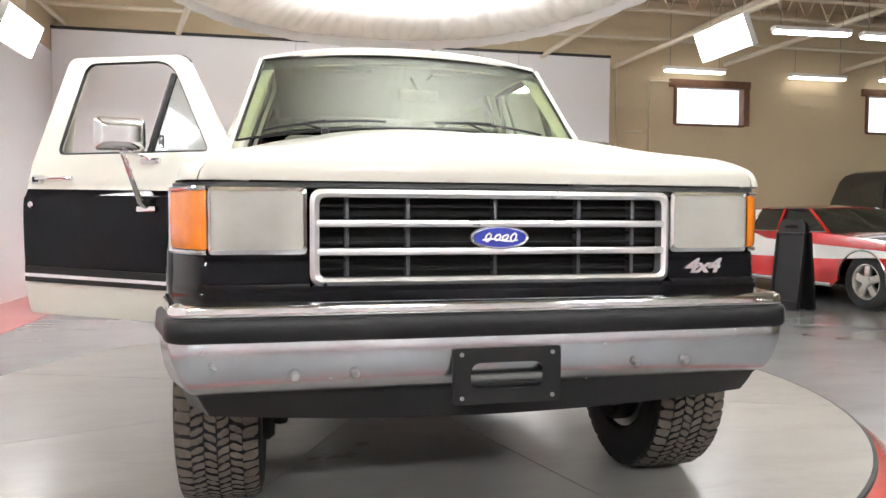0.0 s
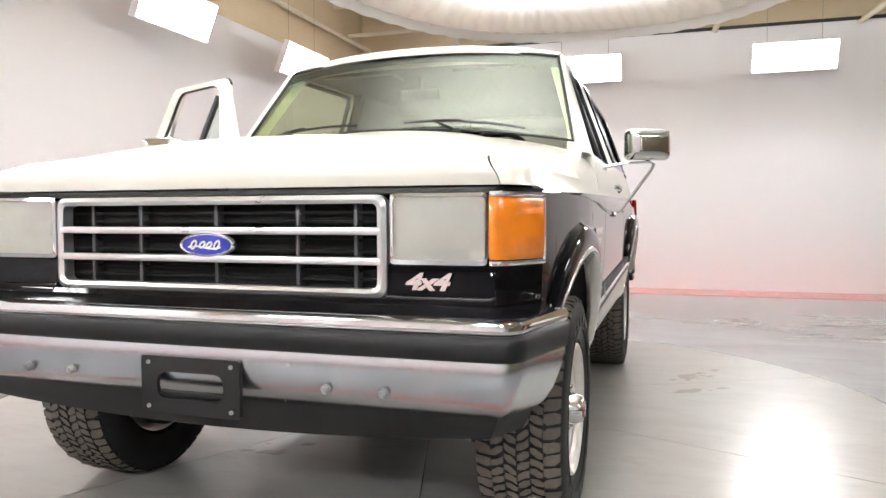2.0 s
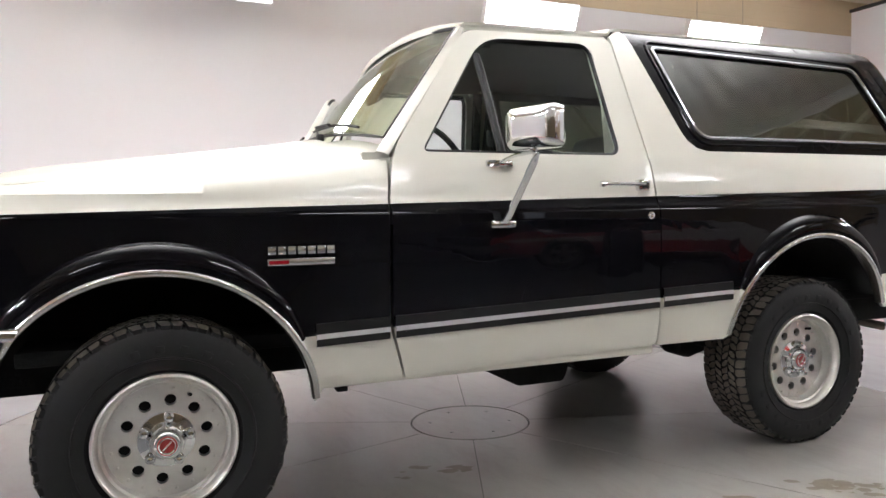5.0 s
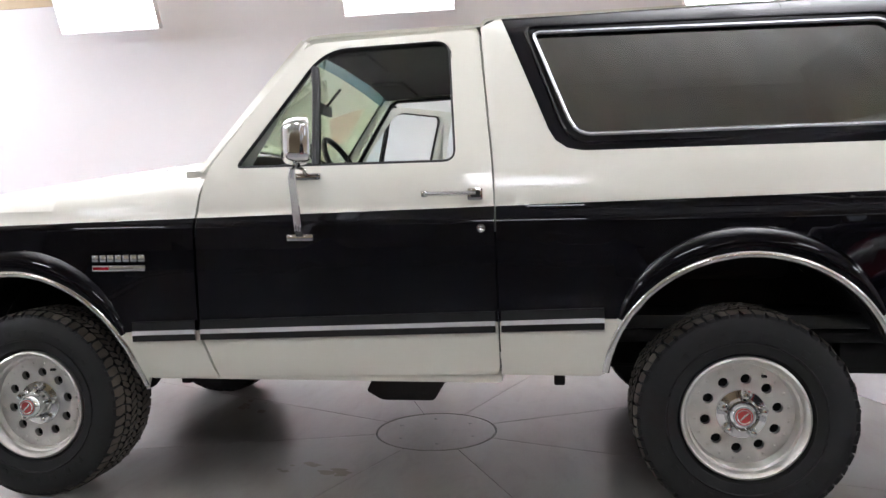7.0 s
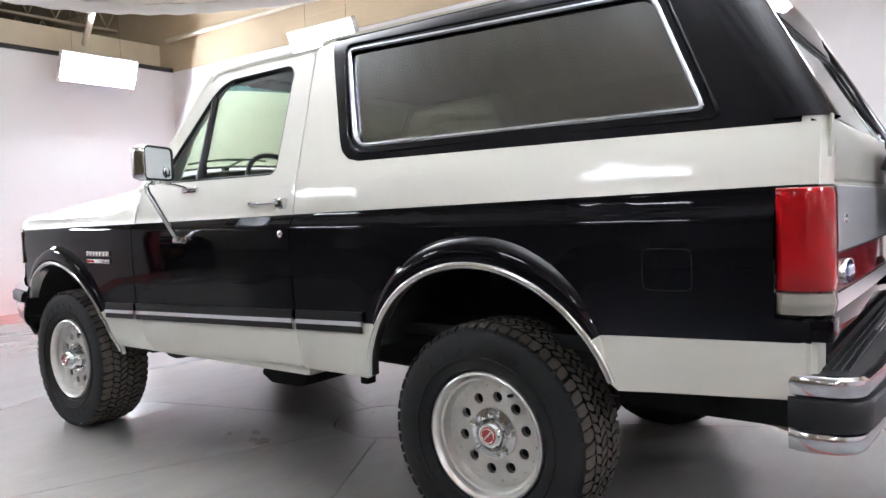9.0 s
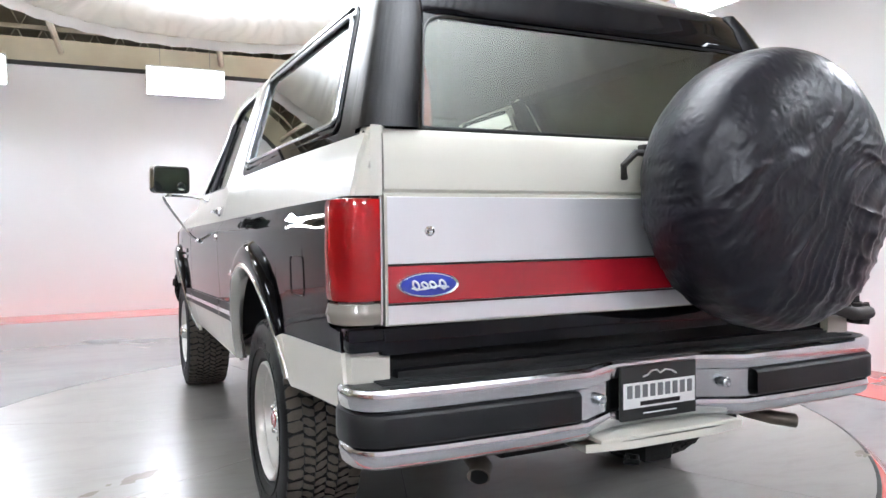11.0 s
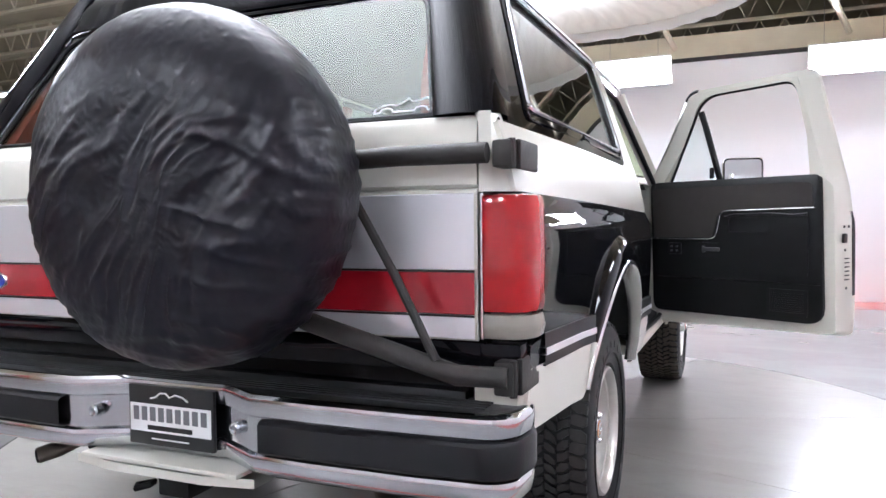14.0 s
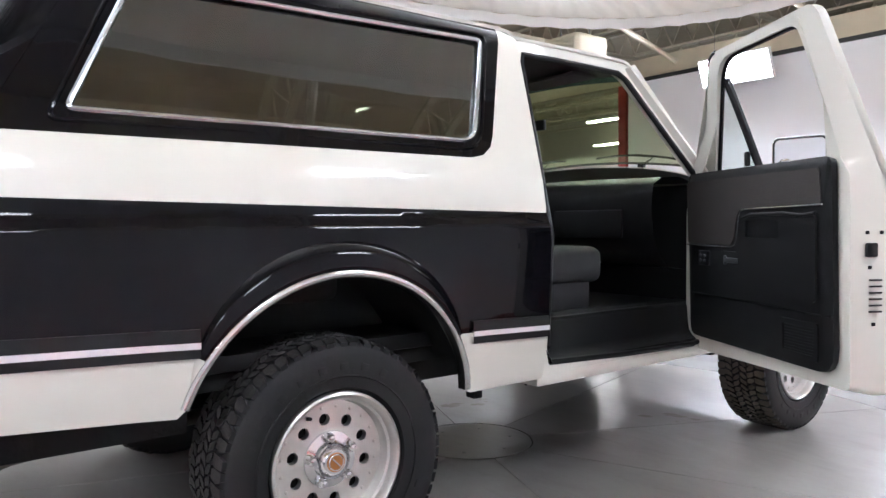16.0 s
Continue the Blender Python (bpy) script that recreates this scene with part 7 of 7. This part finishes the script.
def simple_wheel(parent, x, y, r, s, material, name="wheel"):
    """A road wheel with a five-spoke rim; s: the side that its face looks to."""
    w = 0.11
    bm = bmesh.new()
    lathe(bm, [(-w + 0.02, r * 0.62), (-w, r * 0.75), (-w + 0.01, r * 0.93), (-w + 0.035, r), (w - 0.035, r), (w - 0.01, r * 0.93), (w, r * 0.75), (w - 0.02, r * 0.62)], 40, "x", (x, y, r))
    bmesh.ops.delete(bm, geom=[f for f in bm.faces if len(f.verts) > 10], context="FACES")
    tyre = part(name, bm, TYRE, parent, "black tyre on a bright wheel")
    bm = bmesh.new()
    lathe(bm, [(x + s * (w - 0.015), r * 0.63), (x + s * (w - 0.01), r * 0.60), (x + s * (w - 0.05), r * 0.54), (x - s * 0.05, r * 0.52)], 40, "x", (0, y, r))
    bmesh.ops.delete(bm, geom=[f for f in bm.faces if len(f.verts) > 10], context="FACES")
    part("rim", bm, material, tyre)
    for k in range(5):
        a = 2 * math.pi * k / 5 + 0.3
        bm = bmesh.new()
        box(bm, (0, 0, 0), (0.04, r * 0.5, r * 0.26), 0.015, Matrix.Translation((x + s * (w - 0.05), y + r * 0.3 * math.cos(a), r + r * 0.3 * math.sin(a))) @ Matrix.Rotation(a, 4, "X"))
        part("spoke", bm, material, tyre)
    bm = bmesh.new()
    lathe(bm, [(x - s * 0.06, 0.005), (x - s * 0.06, r * 0.55), (x - s * 0.065, 0.005)], 24, "x", (0, y, r))
    part("brake_drum", bm, UNDER, tyre)
    bm = bmesh.new()
    lathe(bm, [(x + s * (w - 0.04), r * 0.2), (x + s * (w - 0.01), r * 0.17), (x + s * (w - 0.005), 0.005)], 16, "x", (0, y, r))
    part("centre_cap", bm, material, tyre)


def muscle_car():
    """Two-door hardtop, nose to -y, the rear bumper at y = 0."""
    e = thing("hardtop_car", "red two-door hardtop car with a broad white side stripe", "car")
    W = 0.96

    def top(y):
        return float(np.interp(y, [-5.1, -4.9, -3.4, -3.25, -1.5, -0.25, -0.12, -0.05], [0.74, 0.80, 0.90, 0.91, 0.91, 0.92, 0.90, 0.80]))

    def hw(y, z):
        x = W - 0.10 * max(0, (abs(y + 2.55) - 1.9) / 0.65) ** 2
        return x * (1 - 0.10 * ((z - 0.52) / 0.4) ** 2 * (1 if z > 0.52 else 0.6))

    wf, wr, R = -4.12, -1.30, 0.37
    outline = [(-5.08, 0.36), *[(wf + R * math.cos(a), 0.335 + R * math.sin(a)) for a in [math.pi * (1 - i / 14) for i in range(15)]], (-3.6, 0.24), (-1.8, 0.24),
               *[(wr + R * 1.02 * math.cos(a), 0.335 + R * 0.98 * math.sin(a)) for a in [math.pi * (1 - i / 14) for i in range(15)]], (-0.4, 0.36), (-0.06, 0.44), (-0.06, 0.78)]
    ys = [-0.12, -0.3, -0.8, -1.5, -2.2, -2.8, -3.3, -3.6, -4.2, -4.8, -5.02]
    outline += [(y, top(y) - 0.01) for y in ys] + [(-5.1, 0.68)]
    shell = None
    for s in (-1, 1):
        bm = bmesh.new()
        plate(bm, outline, [], [((0, 0, z), (0, 0, 1)) for z in (0.4, 0.5, 0.6, 0.7, 0.8, 0.86)] + [((0, y, 0), (0, 1, 0)) for y in (-4.8, -4.4, -3.8, -3.2, -2.6, -2.0, -1.4, -0.8, -0.4)])
        for v in bm.verts:
            v.co.x = s * hw(v.co.y, v.co.z)
        thicken(bm, 0.01)
        sd = part("side_panel", bm, CAR_RED, e, "", 50)
        shell = shell or sd
        # stripe: broad over the rear quarter, a tapering band towards the nose
        bm = bmesh.new()
        lo = lambda y: float(np.interp(y, [-5.05, -4.4, -3.6, -2.6, -1.9, -0.72], [0.60, 0.63, 0.58, 0.56, 0.55, 0.56]))
        hi = lambda y: float(np.interp(y, [-5.05, -4.4, -3.6, -2.7, -2.3, -1.9, -0.95, -0.72], [0.66, 0.71, 0.74, 0.78, 0.80, 0.90, 0.905, 0.80]))
        sheet(bm, [[(s * (hw(y, z) + 0.006), y, z) for z in [lo(y) + (hi(y) - lo(y)) * j / 5 for j in range(6)]] for y in [-5.0 + 4.28 * i / 40 for i in range(41)]])
        thicken(bm, 0.003)
        part("side_stripe", bm, CAR_WHITE, sd, "broad white side stripe")
        for nm, y0, y1, z in (("rocker_trim", -3.6, -1.75, 0.255), ("lower_trim", -0.85, -0.1, 0.40)):
            bm = bmesh.new()
            box(bm, (s * (hw(-2.6, 0.26) + 0.004), (y0 + y1) / 2, z), (0.016, y1 - y0, 0.045), 0.005)
            part(nm, bm, CHROME, sd, "bright lower trim strip")
        for wy in (wf, wr):
            bm = bmesh.new()
            tube(bm, [(s * (hw(wy, 0.5) + 0.002), wy + R * math.cos(a), 0.335 + R * math.sin(a)) for a in [math.pi * i / 20 for i in range(21)]], 0.011, 6)
            part("arch_trim", bm, CHROME, sd)
            simple_wheel(e, s * 0.81, wy, 0.335, s, ALU)
        bm = bmesh.new()
        box(bm, (s * (hw(-2.2, 0.78) + 0.012), -1.98, 0.80), (0.018, 0.15, 0.022), 0.006)
        part("door_handle", bm, CHROME, sd)
        bm = bmesh.new()
        tube(bm, [(s * (hw(-3.25, z) + 0.001), -3.28, z) for z in (0.28, 0.5, 0.7, 0.88)], 0.004, 5)
        tube(bm, [(s * (hw(-1.85, z) + 0.001), -1.86, z) for z in (0.28, 0.5, 0.7, 0.88)], 0.004, 5)
        part("door_seam", bm, SATIN, sd)
    bm = bmesh.new()
    sheet(bm, [[(u * hw(y, top(y)) * 0.995, y, top(y) - 0.012 + 0.035 * (1 - u * u)) for u in [-1 + i / 6 for i in range(13)]] for y in [-0.06, -0.12, -0.3, -0.8, -1.4, -2.2, -3.2, -3.6, -4.2, -4.8, -5.02, -5.1]])
    part("hood_and_deck", bm, CAR_RED, e, "", 60)
    for y0, nm in ((-5.07, "nose_panel"), (-0.08, "tail_panel")):
        bm = bmesh.new()
        sheet(bm, [[(x, y0, z) for x in (-0.84, -0.4, 0, 0.4, 0.84)] for z in (0.38, 0.6, 0.80)])
        thicken(bm, 0.02)
        part(nm, bm, CAR_RED if y0 > -1 else SATIN, e)
        bm = bmesh.new()
        d = 1 if y0 > -1 else -1
        tube(bm, [(x, y0 + d * q, 0.50) for x, q in ((-0.93, -0.16), (-0.93, 0.02), (-0.86, 0.09), (0, 0.12), (0.86, 0.09), (0.93, 0.02), (0.93, -0.16))], 0.062, 8)
        part("bumper", bm, CHROME, e, "chrome bumper")
    for s in (-1, 1):
        for k in range(3):
            bm = bmesh.new()
            box(bm, (s * (0.45 + 0.16 * k), -0.055, 0.68), (0.13, 0.03, 0.14), 0.012)
            part("tail_lamp", bm, RED_LENS, e)
    bm = bmesh.new()
    box(bm, (0, -2.6, 0.30), (1.45, 4.6, 0.12), 0.02)
    part("floor_pan", bm, UNDER, e)
    bm = bmesh.new()
    # greenhouse: base and roof lines joined by glass and pillars
    base = lambda y: hw(y, 0.90) - 0.05
    roof = [(-2.78, 0.56), (-2.6, 0.62), (-2.0, 0.64), (-1.55, 0.60)]
    sheet(bm, [[(u * w, y - 0.05 * (1 - u * u) * (1 if y < -2.2 else -1), z + 0.03 * (1 - u ** 2)) for u in [-1 + i / 5 for i in range(11)]] for (y, w), z in zip(roof, (1.205, 1.235, 1.24, 1.215))])
    thicken(bm, 0.012)
    rf = part("roof", bm, CAR_RED, e, "red roof with a bright drip rail", 60)
    for s in (-1, 1):
        bm = bmesh.new()
        tube(bm, [(s * w * 1.005, y, z) for (y, w), z in zip(roof, (1.20, 1.228, 1.232, 1.21))] , 0.010, 6)
        part("drip_rail", bm, CHROME, rf)
        # white sail panel behind the side window
        bm = bmesh.new()
        sheet(bm, [[(s * (base(y0) * (1 - t) + w * t), y0 + (y1 - y0) * t, 0.89 + (1.215 - 0.89) * t) for t in (0, 0.5, 1)] for y0, y1, w in ((-0.74, -1.53, 0.60), (-1.2, -1.6, 0.612), (-1.5, -1.72, 0.62), (-1.72, -1.80, 0.63))])
        thicken(bm, 0.02)
        part("sail_panel", bm, CAR_WHITE, rf, "white sail panel")
        bm = bmesh.new()
        sheet(bm, [[(s * ((base(y0) - 0.01) * (1 - t) + (w - 0.012) * t), y0 + (y1 - y0) * t, 0.89 + (1.215 - 0.89) * t) for t in (0, 0.5, 1)] for y0, y1, w in ((-1.70, -1.78, 0.63), (-2.4, -2.3, 0.635), (-3.40, -2.76, 0.57))])
        thicken(bm, 0.006)
        part("side_glass", bm, GLASS_CAR, rf, "dark side glass")
        for a, b in (((-2.42, 0.89), (-2.34, 1.22)), ((-3.42, 0.89), (-2.77, 1.20))):
            bm = bmesh.new()
            tube(bm, [(s * base(a[0]), a[0], a[1]), (s * 0.575 if b[0] < -2.5 else s * 0.635, b[0], b[1])], 0.022, 6)
            part("window_pillar", bm, CAR_RED, rf)
        bm = bmesh.new()
        tube(bm, [(s * (base(y) + 0.03), y, 0.905) for y in (-3.4, -2.6, -1.75)] + [(s * 0.75, -1.80, 1.02), (s * 0.64, -1.82, 1.19)], 0.009, 6)
        part("belt_trim", bm, CHROME, rf)
    for nm, y0, y1, z1, w1 in (("windscreen", -3.42, -2.79, 1.215, 0.56), ("rear_screen", -0.85, -1.54, 1.225, 0.58)):
        bm = bmesh.new()
        sheet(bm, [[(u * (0.82 * (1 - t) + w1 * t), (y0 + (y1 - y0) * t) + (0.12 * (1 - t) + 0.05 * t) * (1 - u * u) * (-1 if y0 < -2 else 0.6), 0.90 + (z1 - 0.90) * t) for u in [-1 + i / 5 for i in range(11)]] for t in (0, 0.5, 1)])
        thicken(bm, 0.006)
        part(nm, bm, GLASS_CAR, rf)
    return e


car = muscle_car()
car.matrix_basis = pose(6.95, 7.38, GZ)


def panel_van(name, label, paint, L, H):
    """Boxy van, its tail at y = 0, nose to -y."""
    e = thing(name, label, "van")
    W = 0.98
    prof = [(0.0, 0.42), (-0.01, 0.95), (-0.05, 1.15), (-0.30, H - 0.14), (-0.42, H - 0.04), (-0.6, H), (-L * 0.62, H - 0.01), (-L * 0.66, H - 0.06), (-L * 0.80, 1.12), (-L * 0.97, 0.98), (-L, 0.85), (-L, 0.40)]
    bm = bmesh.new()
    rows = []
    for u, dz in ((-1.0, 0), (-0.995, 1), (-0.9, 0.35), (-0.5, 0.05), (0, 0), (0.5, 0.05), (0.9, 0.35), (0.995, 1), (1.0, 0)):
        row = []
        for y, z in prof:
            if abs(u) == 1.0:
                row.append((u * W * (1 - 0.13 * max(0, z - 0.95)), y * 0.995 - 0.01, min(z, max(0.42, z - 0.05))))
            else:
                row.append((u * W * (1 - 0.13 * max(0, z - 0.95)), y, z - 0.05 * dz * (z > 1.0)))
        rows.append(row)
    g = sheet(bm, rows)
    for R in (g[0], g[-1]):
        bm.faces.new(R)
    part("body", bm, paint, e, "", 35)
    for s in (-1, 1):
        for y0, y1 in ((-0.55, -L * 0.28), (-L * 0.30, -L * 0.50), (-L * 0.52, -L * 0.64)):
            bm = bmesh.new()
            X = lambda z: s * (W * (1 - 0.13 * max(0, z - 0.95)) + 0.004)
            sheet(bm, [[(X(z), y0 - (0.0 if z < 1.3 else 0.04), z), (X(z), y1, z)] for z in (1.10, 1.3, H - 0.22)])
            thicken(bm, 0.006)
            part("side_window", bm, GLASS_CAR, e)
        for y in (-0.95, -L * 0.82):
            # flat black disc paints the shade of an arch opening that is not cut
            bm = bmesh.new()
            lathe(bm, [(s * 0.99, 0.005), (s * 0.99, 0.42), (s * 0.90, 0.42)], 28, "x", (0, y, 0.36))
            part("arch_shadow_disc", bm, UNDER, e, "black disc standing in for the shaded wheel arch")
            simple_wheel(e, s * 0.90, y, 0.36, s, ALU)
        bm = bmesh.new()
        box(bm, (s * 0.86, 0.008, 0.86), (0.16, 0.04, 0.20), 0.012)
        part("tail_lamp", bm, RED_LENS, e)
    bm = bmesh.new()
    sheet(bm, [[(u * 0.74, y + 0.012, z) for u in (-1, -0.5, 0, 0.5, 1)] for y, z in ((-0.05, 1.15), (-0.17, 1.45), (-0.28, H - 0.20))])
    thicken(bm, 0.006)
    part("rear_window", bm, GLASS_CAR, e)
    bm = bmesh.new()
    box(bm, (0, 0.05, 0.60), (1.9, 0.14, 0.14), 0.03)
    part("bumper", bm, DULL_CHROME, e, "bright rear bumper")
    bm = bmesh.new()
    box(bm, (0, 0.008, 0.86), (0.34, 0.02, 0.12), 0.006)
    part("plate", bm, TAG_WHITE, e, "blank pale licence plate")
    bm = bmesh.new()
    box(bm, (0, -L / 2, 0.38), (1.6, L * 0.96, 0.14), 0.02)
    part("underbody", bm, UNDER, e)
    return e


v = panel_van("van", "dark navy van parked beyond the red car", CAR_BLACK, 4.9, 1.92)
v.matrix_basis = pose(10.0, 7.6, GZ)
v = panel_van("van", "dark van parked at the far end of the workshop", mat("dark_green_van_paint", (0.020, 0.026, 0.022), 0.25, coat=0.6, var=0.2, scale=4), 2.9, 2.02)
v.matrix_basis = pose(11.6, -16.2, GZ)

# folded floor sign: two black moulded boards leaning together
sign = thing("folding_floor_sign", "black plastic folding floor sign standing on the hall floor", "sign", (5.29, 3.52, GZ))
for s in (-1, 1):
    bm = bmesh.new()
    plate(bm, rounded([(-0.20, 0.0, 0.01), (0.20, 0.0, 0.01), (0.185, 1.00, 0.03), (0.14, 1.06, 0.03), (-0.14, 1.06, 0.03), (-0.185, 1.00, 0.03)], 0.02), [rounded([(-0.09, 0.955), (0.09, 0.955), (0.09, 1.00), (-0.09, 1.00)], 0.02)])
    ret = bmesh.ops.extrude_face_region(bm, geom=list(bm.faces), use_keep_orig=True)
    for q in [g for g in ret["geom"] if isinstance(g, bmesh.types.BMVert)]:
        q.co.x += s * 0.022
    for y in (-0.19, 0.19):
        box(bm, (s * 0.016, y, 0.46), (0.044, 0.03, 0.90), 0.008)
    for z in (0.10, 0.90):
        box(bm, (s * 0.016, 0, z), (0.04, 0.36, 0.025), 0.008)
    for q in bm.verts:
        q.co.x += s * (0.11 * (1.06 - q.co.z) / 1.06 + 0.006)
    part("board", bm, RUBBER, sign, "black ribbed board with a grip slot")
for y in (-0.10, 0.10):
    bm = bmesh.new()
    lathe(bm, [(y - 0.05, 0.02), (y + 0.05, 0.02)], 10, "y", (0, 0, 1.045))
    part("hinge", bm, RUBBER, sign)
sign.matrix_basis = pose(5.27, 3.52, GZ, 0, 0, 10)

# ring lamp on a tripod, switched off
rl = thing("ring_lamp", "white ring lamp on a thin black tripod, switched off", "lamp", (5.33, 7.66, GZ))
bm = bmesh.new()
sheet(bm, [[(r * math.cos(2 * math.pi * k / 48), y, 1.225 + r * math.sin(2 * math.pi * k / 48)) for k in range(49)] for y, r in ((0.03, 0.175), (-0.005, 0.172), (-0.015, 0.185), (-0.015, 0.232), (-0.005, 0.245), (0.03, 0.242), (0.03, 0.175))])
part("ring", bm, mat("white_ring_diffuser", (0.82, 0.81, 0.84), 0.4), rl, "white plastic ring diffuser")
bm = bmesh.new()
box(bm, (-0.045, 0.0, 1.25), (0.09, 0.02, 0.16), 0.01)
tube(bm, [(-0.03, 0.02, 1.20), (0, 0.03, 1.04)], 0.012, 6)
part("phone_clamp", bm, SATIN, rl)
bm = bmesh.new()
tube(bm, [(0, 0.03, 0.12), (0, 0.03, 1.0)], 0.013, 8)
lathe(bm, [(0.42, 0.026), (0.46, 0.026)], 10, "z", (0, 0.03, 0))
lathe(bm, [(0.94, 0.022), (1.0, 0.022)], 10, "z", (0, 0.03, 0))
part("pole", bm, SATIN, rl)
for k in range(3):
    a = 2 * math.pi * k / 3 + 0.35
    bm = bmesh.new()
    tube(bm, [(0.02 * math.cos(a), 0.03 + 0.02 * math.sin(a), 0.44), (0.34 * math.cos(a), 0.03 + 0.34 * math.sin(a), 0.012)], 0.010, 6)
    tube(bm, [(0, 0.03, 0.15), (0.22 * math.cos(a), 0.03 + 0.22 * math.sin(a), 0.17)], 0.007, 5)
    part("leg", bm, SATIN, rl)

# switch boxes on the tan wall beside the white panel
for x, z, w, h, mt, lb in ((5.13, 1.33, 0.14, 0.10, SATIN, "dark electrical box on the tan wall"), (5.15, 1.03, 0.14, 0.14, GREY_STEEL, "grey double socket box on the tan wall")):
    sb = thing("socket_box", lb, "socket", (x, 8.0, z))
    bm = bmesh.new()
    box(bm, (0, -0.025, 0), (w, 0.05, h), 0.006)
    body = part("box_body", bm, mt, sb)
    bm = bmesh.new()
    for k in (-1, 1):
        box(bm, (k * w * 0.22, -0.054, 0), (0.035, 0.012, h * 0.6), 0.004)
    part("outlet", bm, SATIN, sb)
rod("conduit_pipe", (5.10, 7.98, 1.37), (5.10, 7.98, 4.0), 0.012, PIPE, "thin conduit pipe down to the socket box", "pipe")
bm = bmesh.new()
box(bm, (0, 0, 0), (0.34, 0.012, 0.035), 0.003)
ob = tagged(link("cable_clip_rail", bm, PIPE), "short rail screwed to the tan wall", "rail")
ob.location = (5.44, 7.993, 2.5)

# unit heater hung under the roof
ht = thing("unit_heater", "cream rounded unit heater hung under the roof joists", "heater", (4.63, -5.7, 3.58))
bm = bmesh.new()
box(bm, (0, 0, 0), (0.72, 0.66, 0.34), 0.09, seg=4)
part("casing", bm, PIPE, ht, "", 60)
bm = bmesh.new()
for k in range(6):
    box(bm, (0, 0.335, -0.10 + 0.04 * k), (0.56, 0.02, 0.012), 0.002)
part("grille", bm, PIPE, ht)
for x in (-0.28, 0.28):
    bm = bmesh.new()
    tube(bm, [(x, 0, 0.15), (x, 0, 0.72)], 0.012, 6)
    part("hanger", bm, GREY_STEEL, ht)

# bench with a white machine and a hose reel under it
bench = thing("workbench", "steel topped workbench with a lower shelf", "workbench", (7.5, -11.7, GZ))
bm = bmesh.new()
box(bm, (0, 0, 0.88), (1.75, 0.62, 0.05), 0.006)
part("top", bm, GREY_STEEL, bench)
bm = bmesh.new()
box(bm, (0, 0, 0.22), (1.65, 0.55, 0.03), 0.004)
part("shelf", bm, GREY_STEEL, bench)
for x in (-0.82, 0.82):
    for y in (-0.26, 0.26):
        bm = bmesh.new()
        box(bm, (x, y, 0.43), (0.05, 0.05, 0.86), 0.006)
        part("leg", bm, GREY_STEEL, bench)
mc = thing("bench_machine", "white boxy workshop machine on the bench", "machine", (7.95, -11.65, GZ + 0.905))
bm = bmesh.new()
box(bm, (0, 0, 0.27), (0.62, 0.42, 0.54), 0.05, seg=3)
part("housing", bm, LAMP_WHITE, mc)
bm = bmesh.new()
box(bm, (0.05, 0.212, 0.22), (0.36, 0.012, 0.22), 0.008)
part("front_panel", bm, GREY_STEEL, mc)
bm = bmesh.new()
box(bm, (-0.10, 0.222, 0.30), (0.12, 0.012, 0.035), 0.004)
part("red_switch", bm, CAR_RED, mc)
for x, h, r, mt in ((6.85, 0.30, 0.06, SATIN), (7.08, 0.22, 0.05, CAR_RED), (7.30, 0.34, 0.045, GREY_STEEL), (7.46, 0.26, 0.055, SATIN)):
    bm = bmesh.new()
    lathe(bm, [(0, r * 0.9), (0.01, r), (h * 0.7, r), (h * 0.85, r * 0.45), (h, r * 0.4), (h, 0.004)], 16, "z")
    ob = tagged(link("bottle", bm, mt), "workshop bottle on the steel bench", "bottle", group="bottles on the bench")
    ob.location = (x, -11.63 + 0.1 * (r - 0.05), GZ + 0.905)
reel = thing("hose_reel", "yellow hose reel with black cheeks on the floor", "hose reel", (7.95, -11.2, GZ))
for x in (-0.20, 0.16):
    bm = bmesh.new()
    lathe(bm, [(x, 0.02), (x, 0.31), (x + 0.03, 0.31), (x + 0.03, 0.02)], 32, "x", (0, 0, 0.33))
    part("cheek", bm, RUBBER if x > 0 else YELLOW, reel)
bm = bmesh.new()
lathe(bm, [(-0.17, 0.24), (0.16, 0.24)], 28, "x", (0, 0, 0.33))
part("hose", bm, YELLOW, reel, "coiled yellow hose")
bm = bmesh.new()
for y in (-0.2, 0.2):
    tube(bm, [(-0.26, y, 0.015), (0.26, y, 0.015)], 0.014, 6)
for x in (-0.26, 0.26):
    tube(bm, [(x, -0.2, 0.015), (x, 0, 0.33), (x, 0.2, 0.015)], 0.014, 6)
part("frame", bm, GREY_STEEL, reel)
tool = thing("tool_chest", "dark roll-around tool chest beside the bench", "tool chest", (9.7, -13.0, GZ))
bm = bmesh.new()
box(bm, (0, 0, 0.55), (0.9, 0.5, 0.86), 0.012)
part("cabinet", bm, CAR_BLACK, tool)
for k in range(5):
    bm = bmesh.new()
    box(bm, (0, 0.252, 0.24 + 0.155 * k), (0.84, 0.02, 0.14), 0.006)
    d = part("drawer", bm, CAR_BLACK, tool)
    bm = bmesh.new()
    box(bm, (0, 0.27, 0.29 + 0.155 * k), (0.8, 0.02, 0.016), 0.004)
    part("drawer_pull", bm, CHROME, d)
for x in (-0.36, 0.36):
    for y in (-0.18, 0.18):
        bm = bmesh.new()
        lathe(bm, [(x - 0.02, 0.004), (x - 0.02, 0.06), (x + 0.02, 0.06), (x + 0.02, 0.004)], 14, "x", (0, y, 0.06))
        part("castor", bm, RUBBER, tool)
